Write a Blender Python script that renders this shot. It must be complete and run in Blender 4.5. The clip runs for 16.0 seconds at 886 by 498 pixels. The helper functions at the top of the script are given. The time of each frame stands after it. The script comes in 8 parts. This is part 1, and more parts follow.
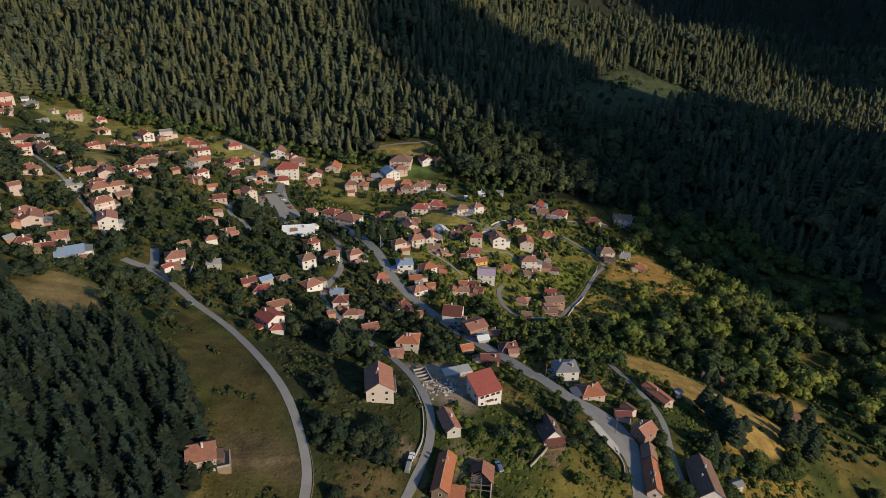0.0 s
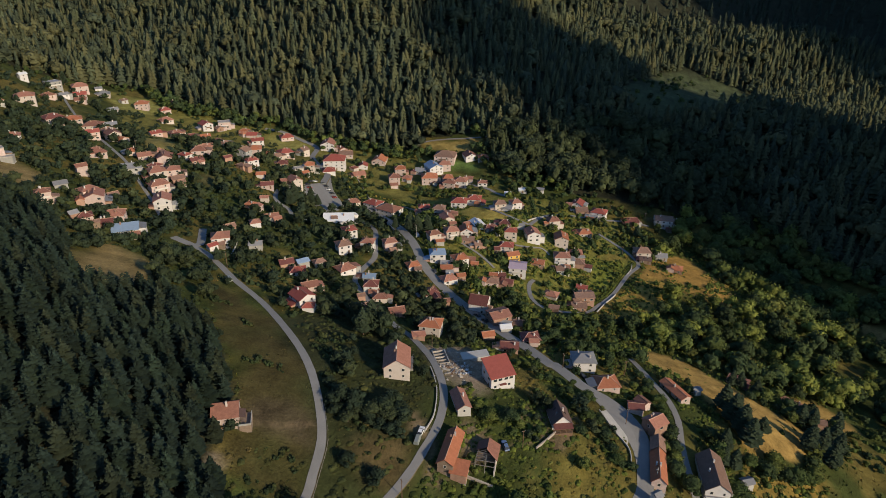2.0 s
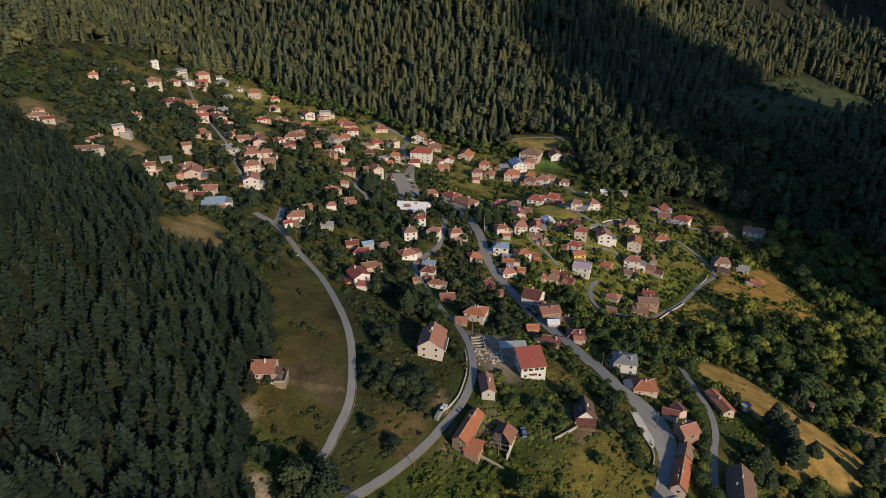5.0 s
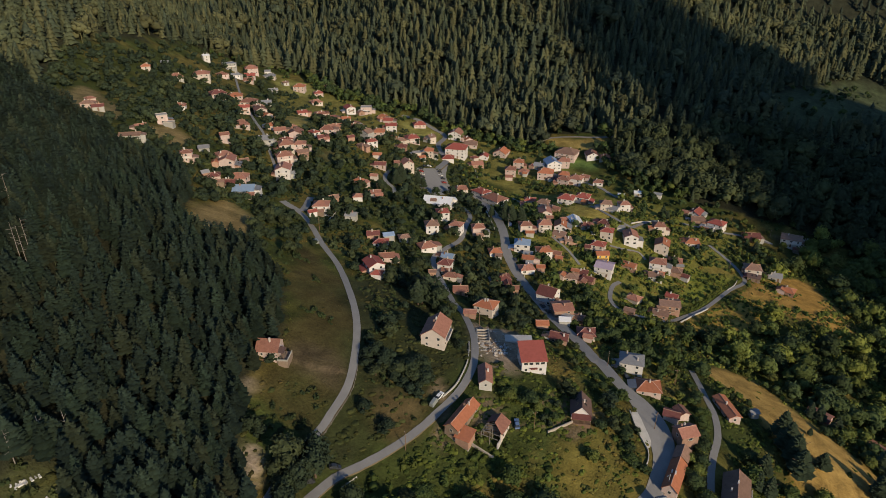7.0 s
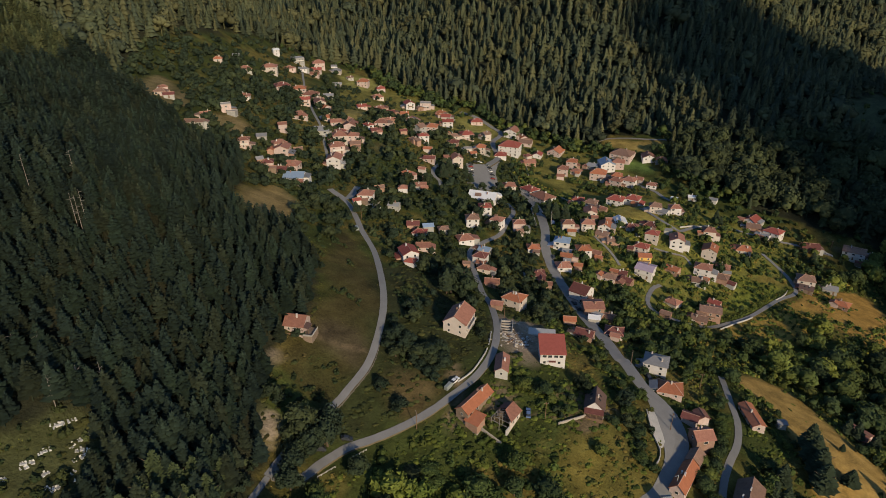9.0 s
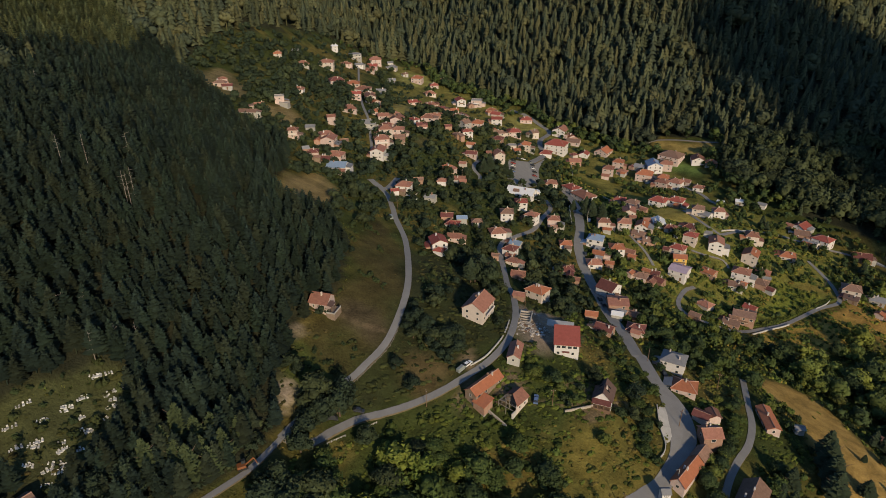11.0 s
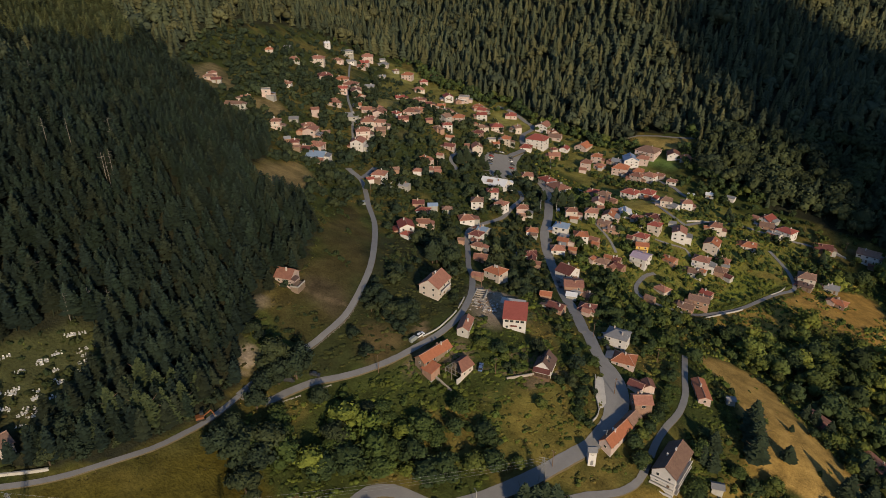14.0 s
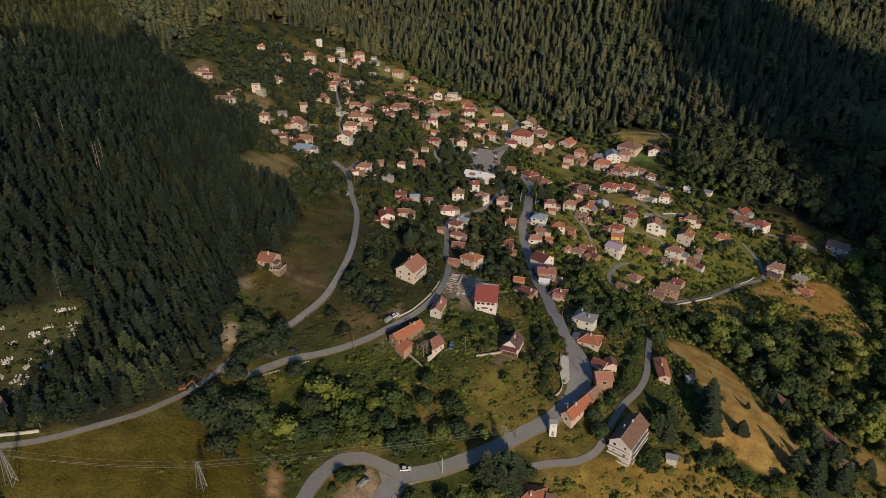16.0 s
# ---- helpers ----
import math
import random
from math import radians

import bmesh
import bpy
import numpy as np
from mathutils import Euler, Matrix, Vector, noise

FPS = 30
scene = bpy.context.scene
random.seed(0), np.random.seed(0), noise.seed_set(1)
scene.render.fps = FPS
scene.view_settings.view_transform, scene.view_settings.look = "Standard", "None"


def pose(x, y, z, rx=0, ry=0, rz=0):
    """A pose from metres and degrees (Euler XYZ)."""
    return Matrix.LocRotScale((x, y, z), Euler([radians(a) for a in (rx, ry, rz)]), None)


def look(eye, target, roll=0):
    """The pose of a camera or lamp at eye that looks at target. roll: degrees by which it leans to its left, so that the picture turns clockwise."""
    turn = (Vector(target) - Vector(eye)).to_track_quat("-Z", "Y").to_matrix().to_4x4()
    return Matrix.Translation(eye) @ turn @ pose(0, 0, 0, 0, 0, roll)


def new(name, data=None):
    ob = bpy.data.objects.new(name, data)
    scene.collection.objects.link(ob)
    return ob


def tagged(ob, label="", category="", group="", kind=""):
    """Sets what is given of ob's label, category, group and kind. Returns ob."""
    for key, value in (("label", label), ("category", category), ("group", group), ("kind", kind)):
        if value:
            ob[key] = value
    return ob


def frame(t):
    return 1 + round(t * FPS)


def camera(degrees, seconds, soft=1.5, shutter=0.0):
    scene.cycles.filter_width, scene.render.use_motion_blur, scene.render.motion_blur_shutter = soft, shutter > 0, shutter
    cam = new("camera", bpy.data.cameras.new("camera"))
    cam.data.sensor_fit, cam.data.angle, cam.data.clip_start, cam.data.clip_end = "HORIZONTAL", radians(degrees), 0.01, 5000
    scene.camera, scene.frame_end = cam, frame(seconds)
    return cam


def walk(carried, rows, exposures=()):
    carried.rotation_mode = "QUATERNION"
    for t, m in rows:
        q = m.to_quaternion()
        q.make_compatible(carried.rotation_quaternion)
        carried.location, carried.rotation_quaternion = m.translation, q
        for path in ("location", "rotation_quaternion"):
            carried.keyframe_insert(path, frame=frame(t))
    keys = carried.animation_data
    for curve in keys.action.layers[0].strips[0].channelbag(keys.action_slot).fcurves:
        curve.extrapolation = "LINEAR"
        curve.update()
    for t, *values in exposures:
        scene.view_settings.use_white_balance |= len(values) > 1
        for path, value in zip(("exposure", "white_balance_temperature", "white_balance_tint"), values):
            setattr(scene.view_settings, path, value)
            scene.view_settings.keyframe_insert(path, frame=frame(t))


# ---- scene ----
cam = camera(70.13, 16.0, soft=0.55)
PATH = [
    (0, (0.00, 0.00, 150.00), (-0.01, 180.18, 63.20), 0.75),
    (0.5, (2.79, -2.79, 150.03), (-1.25, 177.33, 63.18), 0.71),
    (1, (6.10, -5.75, 149.99), (-2.41, 174.18, 63.08), 0.66),
    (1.5, (9.54, -8.19, 150.10), (-3.16, 171.47, 63.13), 0.62),
    (2, (13.26, -10.57, 150.29), (-4.07, 168.62, 63.19), 0.61),
    (2.5, (17.21, -12.52, 150.59), (-4.77, 166.09, 63.32), 0.54),
    (3, (21.43, -14.09, 150.78), (-6.04, 163.69, 63.39), 0.46),
    (3.5, (25.76, -15.11, 150.89), (-7.50, 161.62, 63.38), 0.38),
    (4, (30.67, -15.98, 150.84), (-8.88, 159.46, 63.33), 0.28),
    (6.5, (53.91, -16.17, 150.37), (-9.07, 152.11, 62.53), 0.08),
    (7, (58.66, -15.81, 150.36), (-7.41, 151.23, 62.43), 0.10),
    (7.5, (63.24, -15.78, 150.20), (-6.10, 149.94, 62.27), 0.08),
    (8, (67.92, -15.90, 149.99), (-6.17, 147.74, 62.05), 0.08),
    (8.5, (72.33, -15.93, 149.80), (-7.22, 145.11, 61.84), 0.03),
    (9, (77.10, -16.08, 149.63), (-8.39, 141.87, 61.63), -0.01),
    (9.5, (81.69, -16.22, 149.49), (-8.94, 138.83, 61.47), -0.06),
    (10, (86.57, -16.34, 149.39), (-9.14, 135.61, 61.36), -0.13),
    (12.5, (110.82, -18.46, 149.53), (6.99, 128.10, 61.56), -0.18),
    (13, (116.05, -19.31, 149.56), (12.19, 127.27, 61.66), -0.12),
    (13.5, (120.93, -20.13, 149.72), (17.03, 126.40, 61.79), -0.07),
    (14, (125.74, -21.28, 149.79), (21.96, 125.31, 61.80), 0.02),
    (14.5, (130.43, -22.67, 149.86), (26.70, 123.99, 61.95), 0.09),
    (15, (135.27, -24.27, 149.90), (31.64, 122.46, 61.97), 0.13),
    (15.5, (139.50, -25.92, 149.89), (35.95, 120.88, 61.99), 0.20),
    (16, (143.57, -27.53, 149.92), (40.06, 119.29, 62.01), 0.24),
]
EXPOSURES = [(0.0, -0.06, 6600, 11), (4.0, -0.10, 6650, 12), (8.0, -0.20, 6800, 12), (12.0, -0.29, 6950, 13), (16.0, -0.29, 7050, 14)]
walk(cam, [(t, look(eye, target, roll)) for t, eye, target, roll in PATH], exposures=EXPOSURES)

# ---- light ----
SUN_EL, SUN_TO = radians(18.5), Vector((0.82, -0.57, 0.0)).normalized()
world = bpy.data.worlds.new("sky")
scene.world = world
world.use_nodes = True
wn = world.node_tree
sky = wn.nodes.new("ShaderNodeTexSky")
sky.sky_type = "NISHITA"
sky.sun_disc = False
sky.sun_elevation = SUN_EL
sky.sun_rotation = math.atan2(SUN_TO.x, SUN_TO.y)
sky.air_density, sky.dust_density, sky.ozone_density = 1.2, 0.4, 6.0
wn.links.new(sky.outputs["Color"], wn.nodes["Background"].inputs["Color"])
wn.nodes["Background"].inputs["Strength"].default_value = 0.15
sun_dir = Vector((SUN_TO.x * math.cos(SUN_EL), SUN_TO.y * math.cos(SUN_EL), math.sin(SUN_EL)))
sun_data = bpy.data.lights.new("sun", "SUN")
sun_data.energy, sun_data.angle, sun_data.color = 5.1, radians(2.4), (1.0, 0.85, 0.60)
sun = new("sun", sun_data)
sun.matrix_world = look(sun_dir * 500, (0, 0, 0))

# ---- materials ----
def material(name, colour, rough=0.85, vary=0.25, scale=1.2, fine=9.0, bump=0.3, metal=0.0, per_object=0.0, space="Object", attribute="", spec=0.3, relief=0.15):
    """A procedural surface: colour varied at two scales, with relief; per_object shifts its tone from piece to piece."""
    m = bpy.data.materials.new(name)
    m.use_nodes = True
    nt, b = m.node_tree, m.node_tree.nodes["Principled BSDF"]
    b.inputs["Roughness"].default_value, b.inputs["Metallic"].default_value = rough, metal
    b.inputs["Specular IOR Level"].default_value = spec
    if space == "World":
        place = nt.nodes.new("ShaderNodeNewGeometry").outputs["Position"]
    else:
        place = nt.nodes.new("ShaderNodeTexCoord").outputs["Object"]
    big, small = nt.nodes.new("ShaderNodeTexNoise"), nt.nodes.new("ShaderNodeTexNoise")
    for n, s in ((big, scale), (small, fine)):
        n.inputs["Scale"].default_value, n.inputs["Detail"].default_value, n.inputs["Roughness"].default_value = s, 5.0, 0.6
        nt.links.new(place, n.inputs["Vector"])

    def maths(op, a, c):
        n = nt.nodes.new("ShaderNodeMath")
        n.operation = op
        for k, v in enumerate((a, c)):
            if isinstance(v, (int, float)):
                n.inputs[k].default_value = v
            else:
                nt.links.new(v, n.inputs[k])
        return n.outputs[0]

    mixed = maths("ADD", maths("MULTIPLY", big.outputs["Fac"], 0.6), maths("MULTIPLY", small.outputs["Fac"], 0.4))
    tone = maths("MULTIPLY_ADD", mixed, 4.0 * vary)
    nt.nodes[-1].inputs[2].default_value = 1.0 - 2.0 * vary
    if per_object:
        info = nt.nodes.new("ShaderNodeObjectInfo")
        shift = maths("MULTIPLY_ADD", info.outputs["Random"], 2.0 * per_object)
        nt.nodes[-1].inputs[2].default_value = 1.0 - per_object
        tone = maths("MULTIPLY", tone, shift)
    scaled = nt.nodes.new("ShaderNodeVectorMath")
    scaled.operation = "SCALE"
    if attribute:
        a = nt.nodes.new("ShaderNodeAttribute")
        a.attribute_name = attribute
        nt.links.new(a.outputs["Color"], scaled.inputs[0])
    else:
        scaled.inputs[0].default_value = colour
    nt.links.new(tone, scaled.inputs["Scale"])
    nt.links.new(scaled.outputs[0], b.inputs["Base Color"])
    if bump:
        bp = nt.nodes.new("ShaderNodeBump")
        bp.inputs["Strength"].default_value, bp.inputs["Distance"].default_value = bump, relief
        nt.links.new(small.outputs["Fac"], bp.inputs["Height"])
        nt.links.new(bp.outputs["Normal"], b.inputs["Normal"])
    return m


ROOFS = {
    "T": material("terracotta_tiles", (0.275, 0.126, 0.090), vary=0.38, scale=0.9, fine=5.0, per_object=0.25),
    "O": material("orange_tiles", (0.36, 0.132, 0.070), vary=0.3, scale=0.9, fine=5.0, per_object=0.15),
    "R": material("red_tiles", (0.28, 0.074, 0.058), vary=0.25, scale=0.7, fine=5.0, per_object=0.15),
    "D": material("dark_red_tiles", (0.155, 0.056, 0.048), vary=0.35, scale=0.9, fine=5.0, per_object=0.2),
    "B": material("old_brown_tiles", (0.21, 0.127, 0.095), vary=0.4, scale=0.9, fine=4.0, per_object=0.2),
    "G": material("grey_sheet_roof", (0.22, 0.22, 0.23), vary=0.2, scale=0.8, rough=0.6, per_object=0.2),
    "U": material("blue_sheet_roof", (0.22, 0.30, 0.42), vary=0.15, scale=0.8, rough=0.5, per_object=0.1),
    "W": material("white_sheet_roof", (0.62, 0.63, 0.66), vary=0.1, scale=0.6, rough=0.6),
    "P": material("mauve_sheet_roof", (0.42, 0.33, 0.40), vary=0.15, scale=0.6, rough=0.6),
    "K": material("dark_slate_roof", (0.115, 0.072, 0.062), vary=0.3, scale=0.9, fine=5.0),
    "F": material("flat_concrete_roof", (0.36, 0.33, 0.30), vary=0.3, scale=0.6),
}
RIDGE = material("ridge_tiles", (0.38, 0.225, 0.165), vary=0.35, scale=1.2, fine=6.0, per_object=0.25)
WALLS = {
    "w": material("white_render", (0.55, 0.525, 0.515), vary=0.12, scale=0.5, fine=4.0, per_object=0.08),
    "c": material("cream_render", (0.48, 0.415, 0.37), vary=0.15, scale=0.5, fine=4.0, per_object=0.1),
    "p": material("weathered_render", (0.45, 0.35, 0.32), vary=0.25, scale=0.6, fine=4.0, per_object=0.15),
    "k": material("bare_brick_wall", (0.31, 0.19, 0.14), vary=0.3, scale=0.7, fine=6.0, per_object=0.2),
    "g": material("grey_plaster", (0.34, 0.33, 0.31), vary=0.25, scale=0.6, fine=5.0, per_object=0.2),
    "y": material("yellow_render", (0.62, 0.40, 0.10), vary=0.12, scale=0.5),
    "t": material("old_timber_wall", (0.21, 0.155, 0.115), vary=0.35, scale=0.8, fine=6.0),
    "n": material("mint_render", (0.36, 0.55, 0.38), vary=0.12, scale=0.5),
}
GLASS = material("window_glass", (0.03, 0.035, 0.04), rough=0.12, vary=0.05, bump=0.0, spec=0.5)
FRAME = material("window_frame_paint", (0.55, 0.52, 0.48), rough=0.6, vary=0.1, bump=0.0)
WOOD = material("weathered_wood", (0.16, 0.10, 0.065), vary=0.35, scale=1.5, fine=14.0)
CONCRETE = material("pale_concrete", (0.42, 0.40, 0.37), vary=0.25, scale=0.5, fine=5.0, space="World")
ASPHALT = material("grey_asphalt", (0.205, 0.20, 0.195), rough=0.9, vary=0.18, scale=0.25, fine=2.5, bump=0.15, space="World")
LAND = material("meadow_ground", (0.1, 0.1, 0.05), rough=0.95, vary=0.75, scale=0.12, fine=1.1, bump=0.8, space="World", attribute="cover", spec=0.1, relief=0.6)
EARTH = material("trodden_earth", (0.13, 0.105, 0.065), rough=0.95, vary=0.3, scale=0.4, fine=2.5, space="World", spec=0.1)
BARK = material("tree_bark", (0.10, 0.07, 0.05), vary=0.3, scale=3.0, fine=20.0)
PINE = material("pine_needles", (0.030, 0.042, 0.022), rough=0.9, vary=0.5, scale=0.05, fine=0.9, bump=0.0, space="World", attribute="tone", spec=0.1)
LEAF = material("green_leaves", (0.05, 0.075, 0.02), rough=0.8, vary=0.6, scale=0.09, fine=1.7, bump=0.9, space="World", attribute="tone", spec=0.12, relief=0.5)

# ---- landform: broad swells on a coarse net and finer ones round the village ----
SWELLS = [
    [-10.2, 1.2, 28.7, 9.8, 19.8, 14.8, -5.4, 1.5, 2.3],
    [21.5, 34.2, 65.8, -17.6, -43.5, -16.2, -25.6, -18.7, -3.4],
    [65.9, 1.3, 6.5, -2.4, 15.7, 13.6, -13.2, -27.8, 1.6],
    [81.6, -14, -9.1, 44.9, 4.3, -67.1, 17.5, 20.5, 7.7],
    [88.6, 17, 16.4, -1.9, -23.8, -59.3, -37.3, 8.1, -25.4],
    [38.3, -40.9, -6.6, -66.7, 11.2, 125.2, -7.9, 8.5, -18.8],
    [13.8, -42.1, 53.1, 63.4, -18.7, -55.2, -31.4, 19.2, -6.9],
    [45.7, 7.3, 43.3, 71.4, 38.8, -6.2, 9, -14.2, -21.8],
    [34.4, 18.8, 23.1, 30.2, 44.9, 62.5, 53.8, 2.7, -0.5],
]
KNOLLS = [
    [1.4, 2.5, 22.4, 14.3, 0.1, 6, 0.8],
    [14.2, 15.7, -7.9, -11.7, -8.1, 11.6, -4.3],
    [8.5, 2.8, -0.4, 20.5, 16.9, -5.8, -18.8],
    [-3, -11.3, 10.2, -1.6, -5.3, 32.9, 9.4],
    [-9.6, 6.5, -16.4, 3.9, 29.5, -17.6, 5.2],
    [-11.9, -1.7, 12.1, 4.7, -20.1, 31.6, 14.4],
    [19.8, -4.8, -16, 28.4, 12.6, 13.5, 1.5],
]

# unseen mountain ridges added east of the valley to cast shade on the forest (first three rows),
# a wooded spur north of them and the hollow behind the spur:
# centre, direction of the crest, half length, half width, height, squareness of its ends
RIDGES = [
    (581, 312, 55, 118, 110, 378, 4), (497, 191, 55, 25, 60, 95, 4), (952, 707, 55, 212, 110, 370, 8), (370, 870, 22, 210, 50, 36, 2), (520, 1090, 22, 260, 110, -70, 2),
]


def ground(x, y):
    """Height of the land in metres; takes numbers or arrays."""
    x, y = np.asarray(x, float), np.asarray(y, float)
    s = np.clip((np.hypot(x, y - 250) - 600) / 900, 0, 1)
    z = s * s * (3 - 2 * s) * 230
    for j, row in enumerate(SWELLS):
        for i, w in enumerate(row):
            if w:
                z = z + w * np.exp(-((x + 600 - 150 * i) ** 2 + (y + 150 - 150 * j) ** 2) / (2 * 150.0**2))
    for j, row in enumerate(KNOLLS):
        for i, w in enumerate(row):
            if w:
                z = z + w * np.exp(-((x + 165 - 58 * i) ** 2 + (y - 40 - 58 * j) ** 2) / (2 * 50.0**2))
    for cx, cy, ang, along, across, high, power in RIDGES:
        c, s_ = math.cos(radians(ang)), math.sin(radians(ang))
        u, v = (x - cx) * c + (y - cy) * s_, -(x - cx) * s_ + (y - cy) * c
        z = z + high * np.exp(-((np.abs(u) / along) ** power) - (v / across) ** 2 / 2)
    return z


def net_noise(x, y, size, seed):
    """Smooth random values from 0 to 1 on a net of that size in metres (arrays)."""
    g = np.random.RandomState(seed).rand(64, 64)
    u, v = np.asarray(x) / size, np.asarray(y) / size
    i, j = np.floor(u).astype(int), np.floor(v).astype(int)
    a, b = u - i, v - j
    a, b = a * a * (3 - 2 * a), b * b * (3 - 2 * b)
    p = lambda k, m: g[(i + k) % 64, (j + m) % 64]
    return (p(0, 0) * (1 - a) + p(1, 0) * a) * (1 - b) + (p(0, 1) * (1 - a) + p(1, 1) * a) * b


def inside(shape, x, y):
    """Whether points lie in a plan outline (arrays)."""
    x, y = np.asarray(x, float), np.asarray(y, float)
    odd = np.zeros(x.shape, bool)
    for (ax, ay), (bx, by) in zip(shape, shape[1:] + shape[:1]):
        if ay != by:
            odd ^= ((ay > y) != (by > y)) & (x < (bx - ax) * (y - ay) / (by - ay) + ax)
    return odd


def away(line, x, y):
    """Distance in plan from points to a polyline (arrays)."""
    x, y = np.asarray(x, float), np.asarray(y, float)
    best = np.full(x.shape, 1e9)
    for (ax, ay), (bx, by) in zip(line, line[1:]):
        dx, dy = bx - ax, by - ay
        k = np.clip(((x - ax) * dx + (y - ay) * dy) / max(dx * dx + dy * dy, 1e-6), 0, 1)
        best = np.minimum(best, np.hypot(x - ax - k * dx, y - ay - k * dy))
    return best


PARKING = [(-123, 390), (-118, 421), (-123, 457), (-109, 414), (-94, 385), (-97, 352), (-114, 368)]
FOREST_LEFT = [(-350, 211), (-288, 243), (-261, 238), (-226, 229), (-187, 232), (-168, 216), (-151, 190), (-126, 170), (-115, 187), (-87, 174), (-70, 148), (-69, 135), (-64, 118), (-52, 95), (-40, 86), (-34, 70), (-33, 58), (-33, 46), (-36, 33), (-46, 20), (-66, 7), (-114, 3), (-170, 12)]
FOREST_BACK = [(-399, 203), (-402, 345), (-391, 413), (-422, 508), (-373, 588), (-330, 588), (-289, 566), (-228, 560), (-194, 562), (-159, 542), (-110, 534), (-62, 533), (-59, 554), (-9, 559), (6, 520), (36, 499), (63, 493), (100, 497), (156, 487), (214, 476)]
CLEARING = [(116, 617), (173, 722), (222, 785), (301, 749), (244, 622), (175, 585), (135, 570)]
MEADOW_EAST = [(81, 252), (92, 264), (108, 268), (117, 259), (123, 253), (131, 246), (141, 238), (149, 233), (155, 228), (154, 218), (147, 206), (139, 198), (133, 197), (126, 191), (120, 190), (115, 198), (110, 211), (105, 224), (102, 235), (94, 238), (86, 242)]
MEADOW_LOW = [(162, 264), (168, 262), (181, 261), (190, 253), (193, 244), (184, 241), (176, 246), (169, 256)]
MEADOW_FAR = [(112, 380), (124, 392), (141, 411), (152, 407), (164, 385), (169, 362), (162, 342), (144, 340), (129, 346), (117, 348), (97, 326), (92, 335), (108, 366)]
MEADOW_RIDGE = [(249, 364), (259, 360), (267, 348), (262, 338), (248, 346)]
MEADOW_LEFT = [(-158, 204), (-159, 228), (-142, 227), (-127, 207), (-117, 186), (-124, 177), (-136, 178)]
MEADOW_LOOP = [(-109, 222), (-75, 196), (-57, 174), (-45, 150), (-42, 134), (-43, 117), (-55, 116), (-63, 120), (-65, 139), (-73, 157), (-94, 186)]
FIELD_TOP = [(-57, 547), (-8, 553), (-2, 538), (-36, 534), (-55, 537)]
FIELD_MID = [(-17, 400), (-3, 436), (22, 402), (13, 387), (-2, 383)]
FIELD_GREEN = [(70, 374), (98, 377), (101, 371), (82, 344), (70, 331), (73, 358)]
THICKET = [(-15, 87), (-11, 106), (16, 122), (41, 144), (53, 129), (28, 107), (6, 88), (-2, 74)]
UPPER_MEADOW = [(-318, 267), (-326, 296), (-309, 294), (-282, 283), (-266, 267), (-276, 255), (-297, 255)]
UPPER_BANK = [(-250, 268), (-256, 296), (-231, 284), (-222, 278), (-227, 263)]
TOP_PASTURE = [(-380, 276), (-374, 293), (-365, 293), (-368, 273)]
ORCHARD = [(-245, 404), (-244, 435), (-197, 370), (-212, 359)]
VILLA_LAWN = [(-209, 538), (-184, 538), (-158, 528), (-156, 507), (-169, 505), (-191, 514)]
FIELD_VINE = [(-37, 516), (-16, 520), (-10, 505), (-32, 499)]
SLOPE_BARE = [(-174, 338), (-167, 349), (-157, 340), (-162, 327)]
TOP_LAWN = [(-356, 552), (-330, 570), (-305, 550), (-312, 521), (-329, 518)]
ROAD_BEND = [(54, 194), (60, 195), (66, 191), (71, 183), (73, 176), (71, 166), (70, 156), (67, 152), (65, 153), (66, 162), (66, 170), (62, 180)]
YARD_EARTH = [(-14, 204), (2, 214), (16, 205), (12, 182), (5, 179), (-5, 182)]
GRAVEL_YARD = [(21, 87), (24, 97), (29, 96), (35, 90), (37, 83), (29, 75), (23, 80)]
EARTH_CUT = [(4, 67), (2, 72), (5, 73), (10, 69), (14, 65), (11, 61), (8, 63)]
EARTH_SLIDE = [(-50, 96), (-50, 100), (-45, 96), (-41, 88), (-44, 90)]
EARTH_SCAR = [(-66, 117), (-65, 121), (-61, 119), (-62, 114)]
HUT_YARD = [(-65, 140), (-53, 153), (-45, 150), (-44, 138), (-56, 132)]
LAYBY = [(56, 186), (58, 188.5), (61.5, 182), (64.6, 176), (64, 172), (61, 175.5), (58.5, 180)]
JUNCTION = [(24, 99), (32, 101), (40, 111), (44, 109), (38, 100), (40, 91), (36, 87), (30, 96)]
GRAVES = [(-93, 27), (-89, 36), (-87, 46), (-84, 55), (-74, 58), (-63, 51), (-58, 41), (-55, 30), (-60, 21), (-69, 15)]
THICKET_LOW = [(-36, 85), (-31, 99), (-17, 94), (-6, 76), (3, 57), (-2, 52), (-24, 71)]
THICKET_SOUTH = [(32, 84), (48, 111), (54, 128), (68, 146), (78, 122)]
FOREST_EAST = [(0, 538), (7, 510), (23, 500), (50, 495), (71, 478), (98, 478), (137, 476), (167, 469), (212, 457), (218, 533), (139, 566), (-2, 559)]
THICKET_MID = [(7, 300), (21, 303), (35, 286), (52, 282), (75, 297), (58, 258), (41, 242), (35, 242), (24, 256), (15, 277)]
THICKET_MAIN = [(-28, 269), (-19, 274), (-7, 270), (7, 244), (7, 225), (-9, 214), (-16, 230)]
THICKET_TERRACE = [(-67, 469), (-31, 489), (-5, 477), (-18, 446), (-52, 442)]
THICKET_EDGE = [(73, 409), (98, 422), (117, 422), (112, 405), (91, 395), (75, 390)]
THICKET_BANK = [(-119, 452), (-104, 483), (-86, 457), (-90, 414), (-101, 406)]
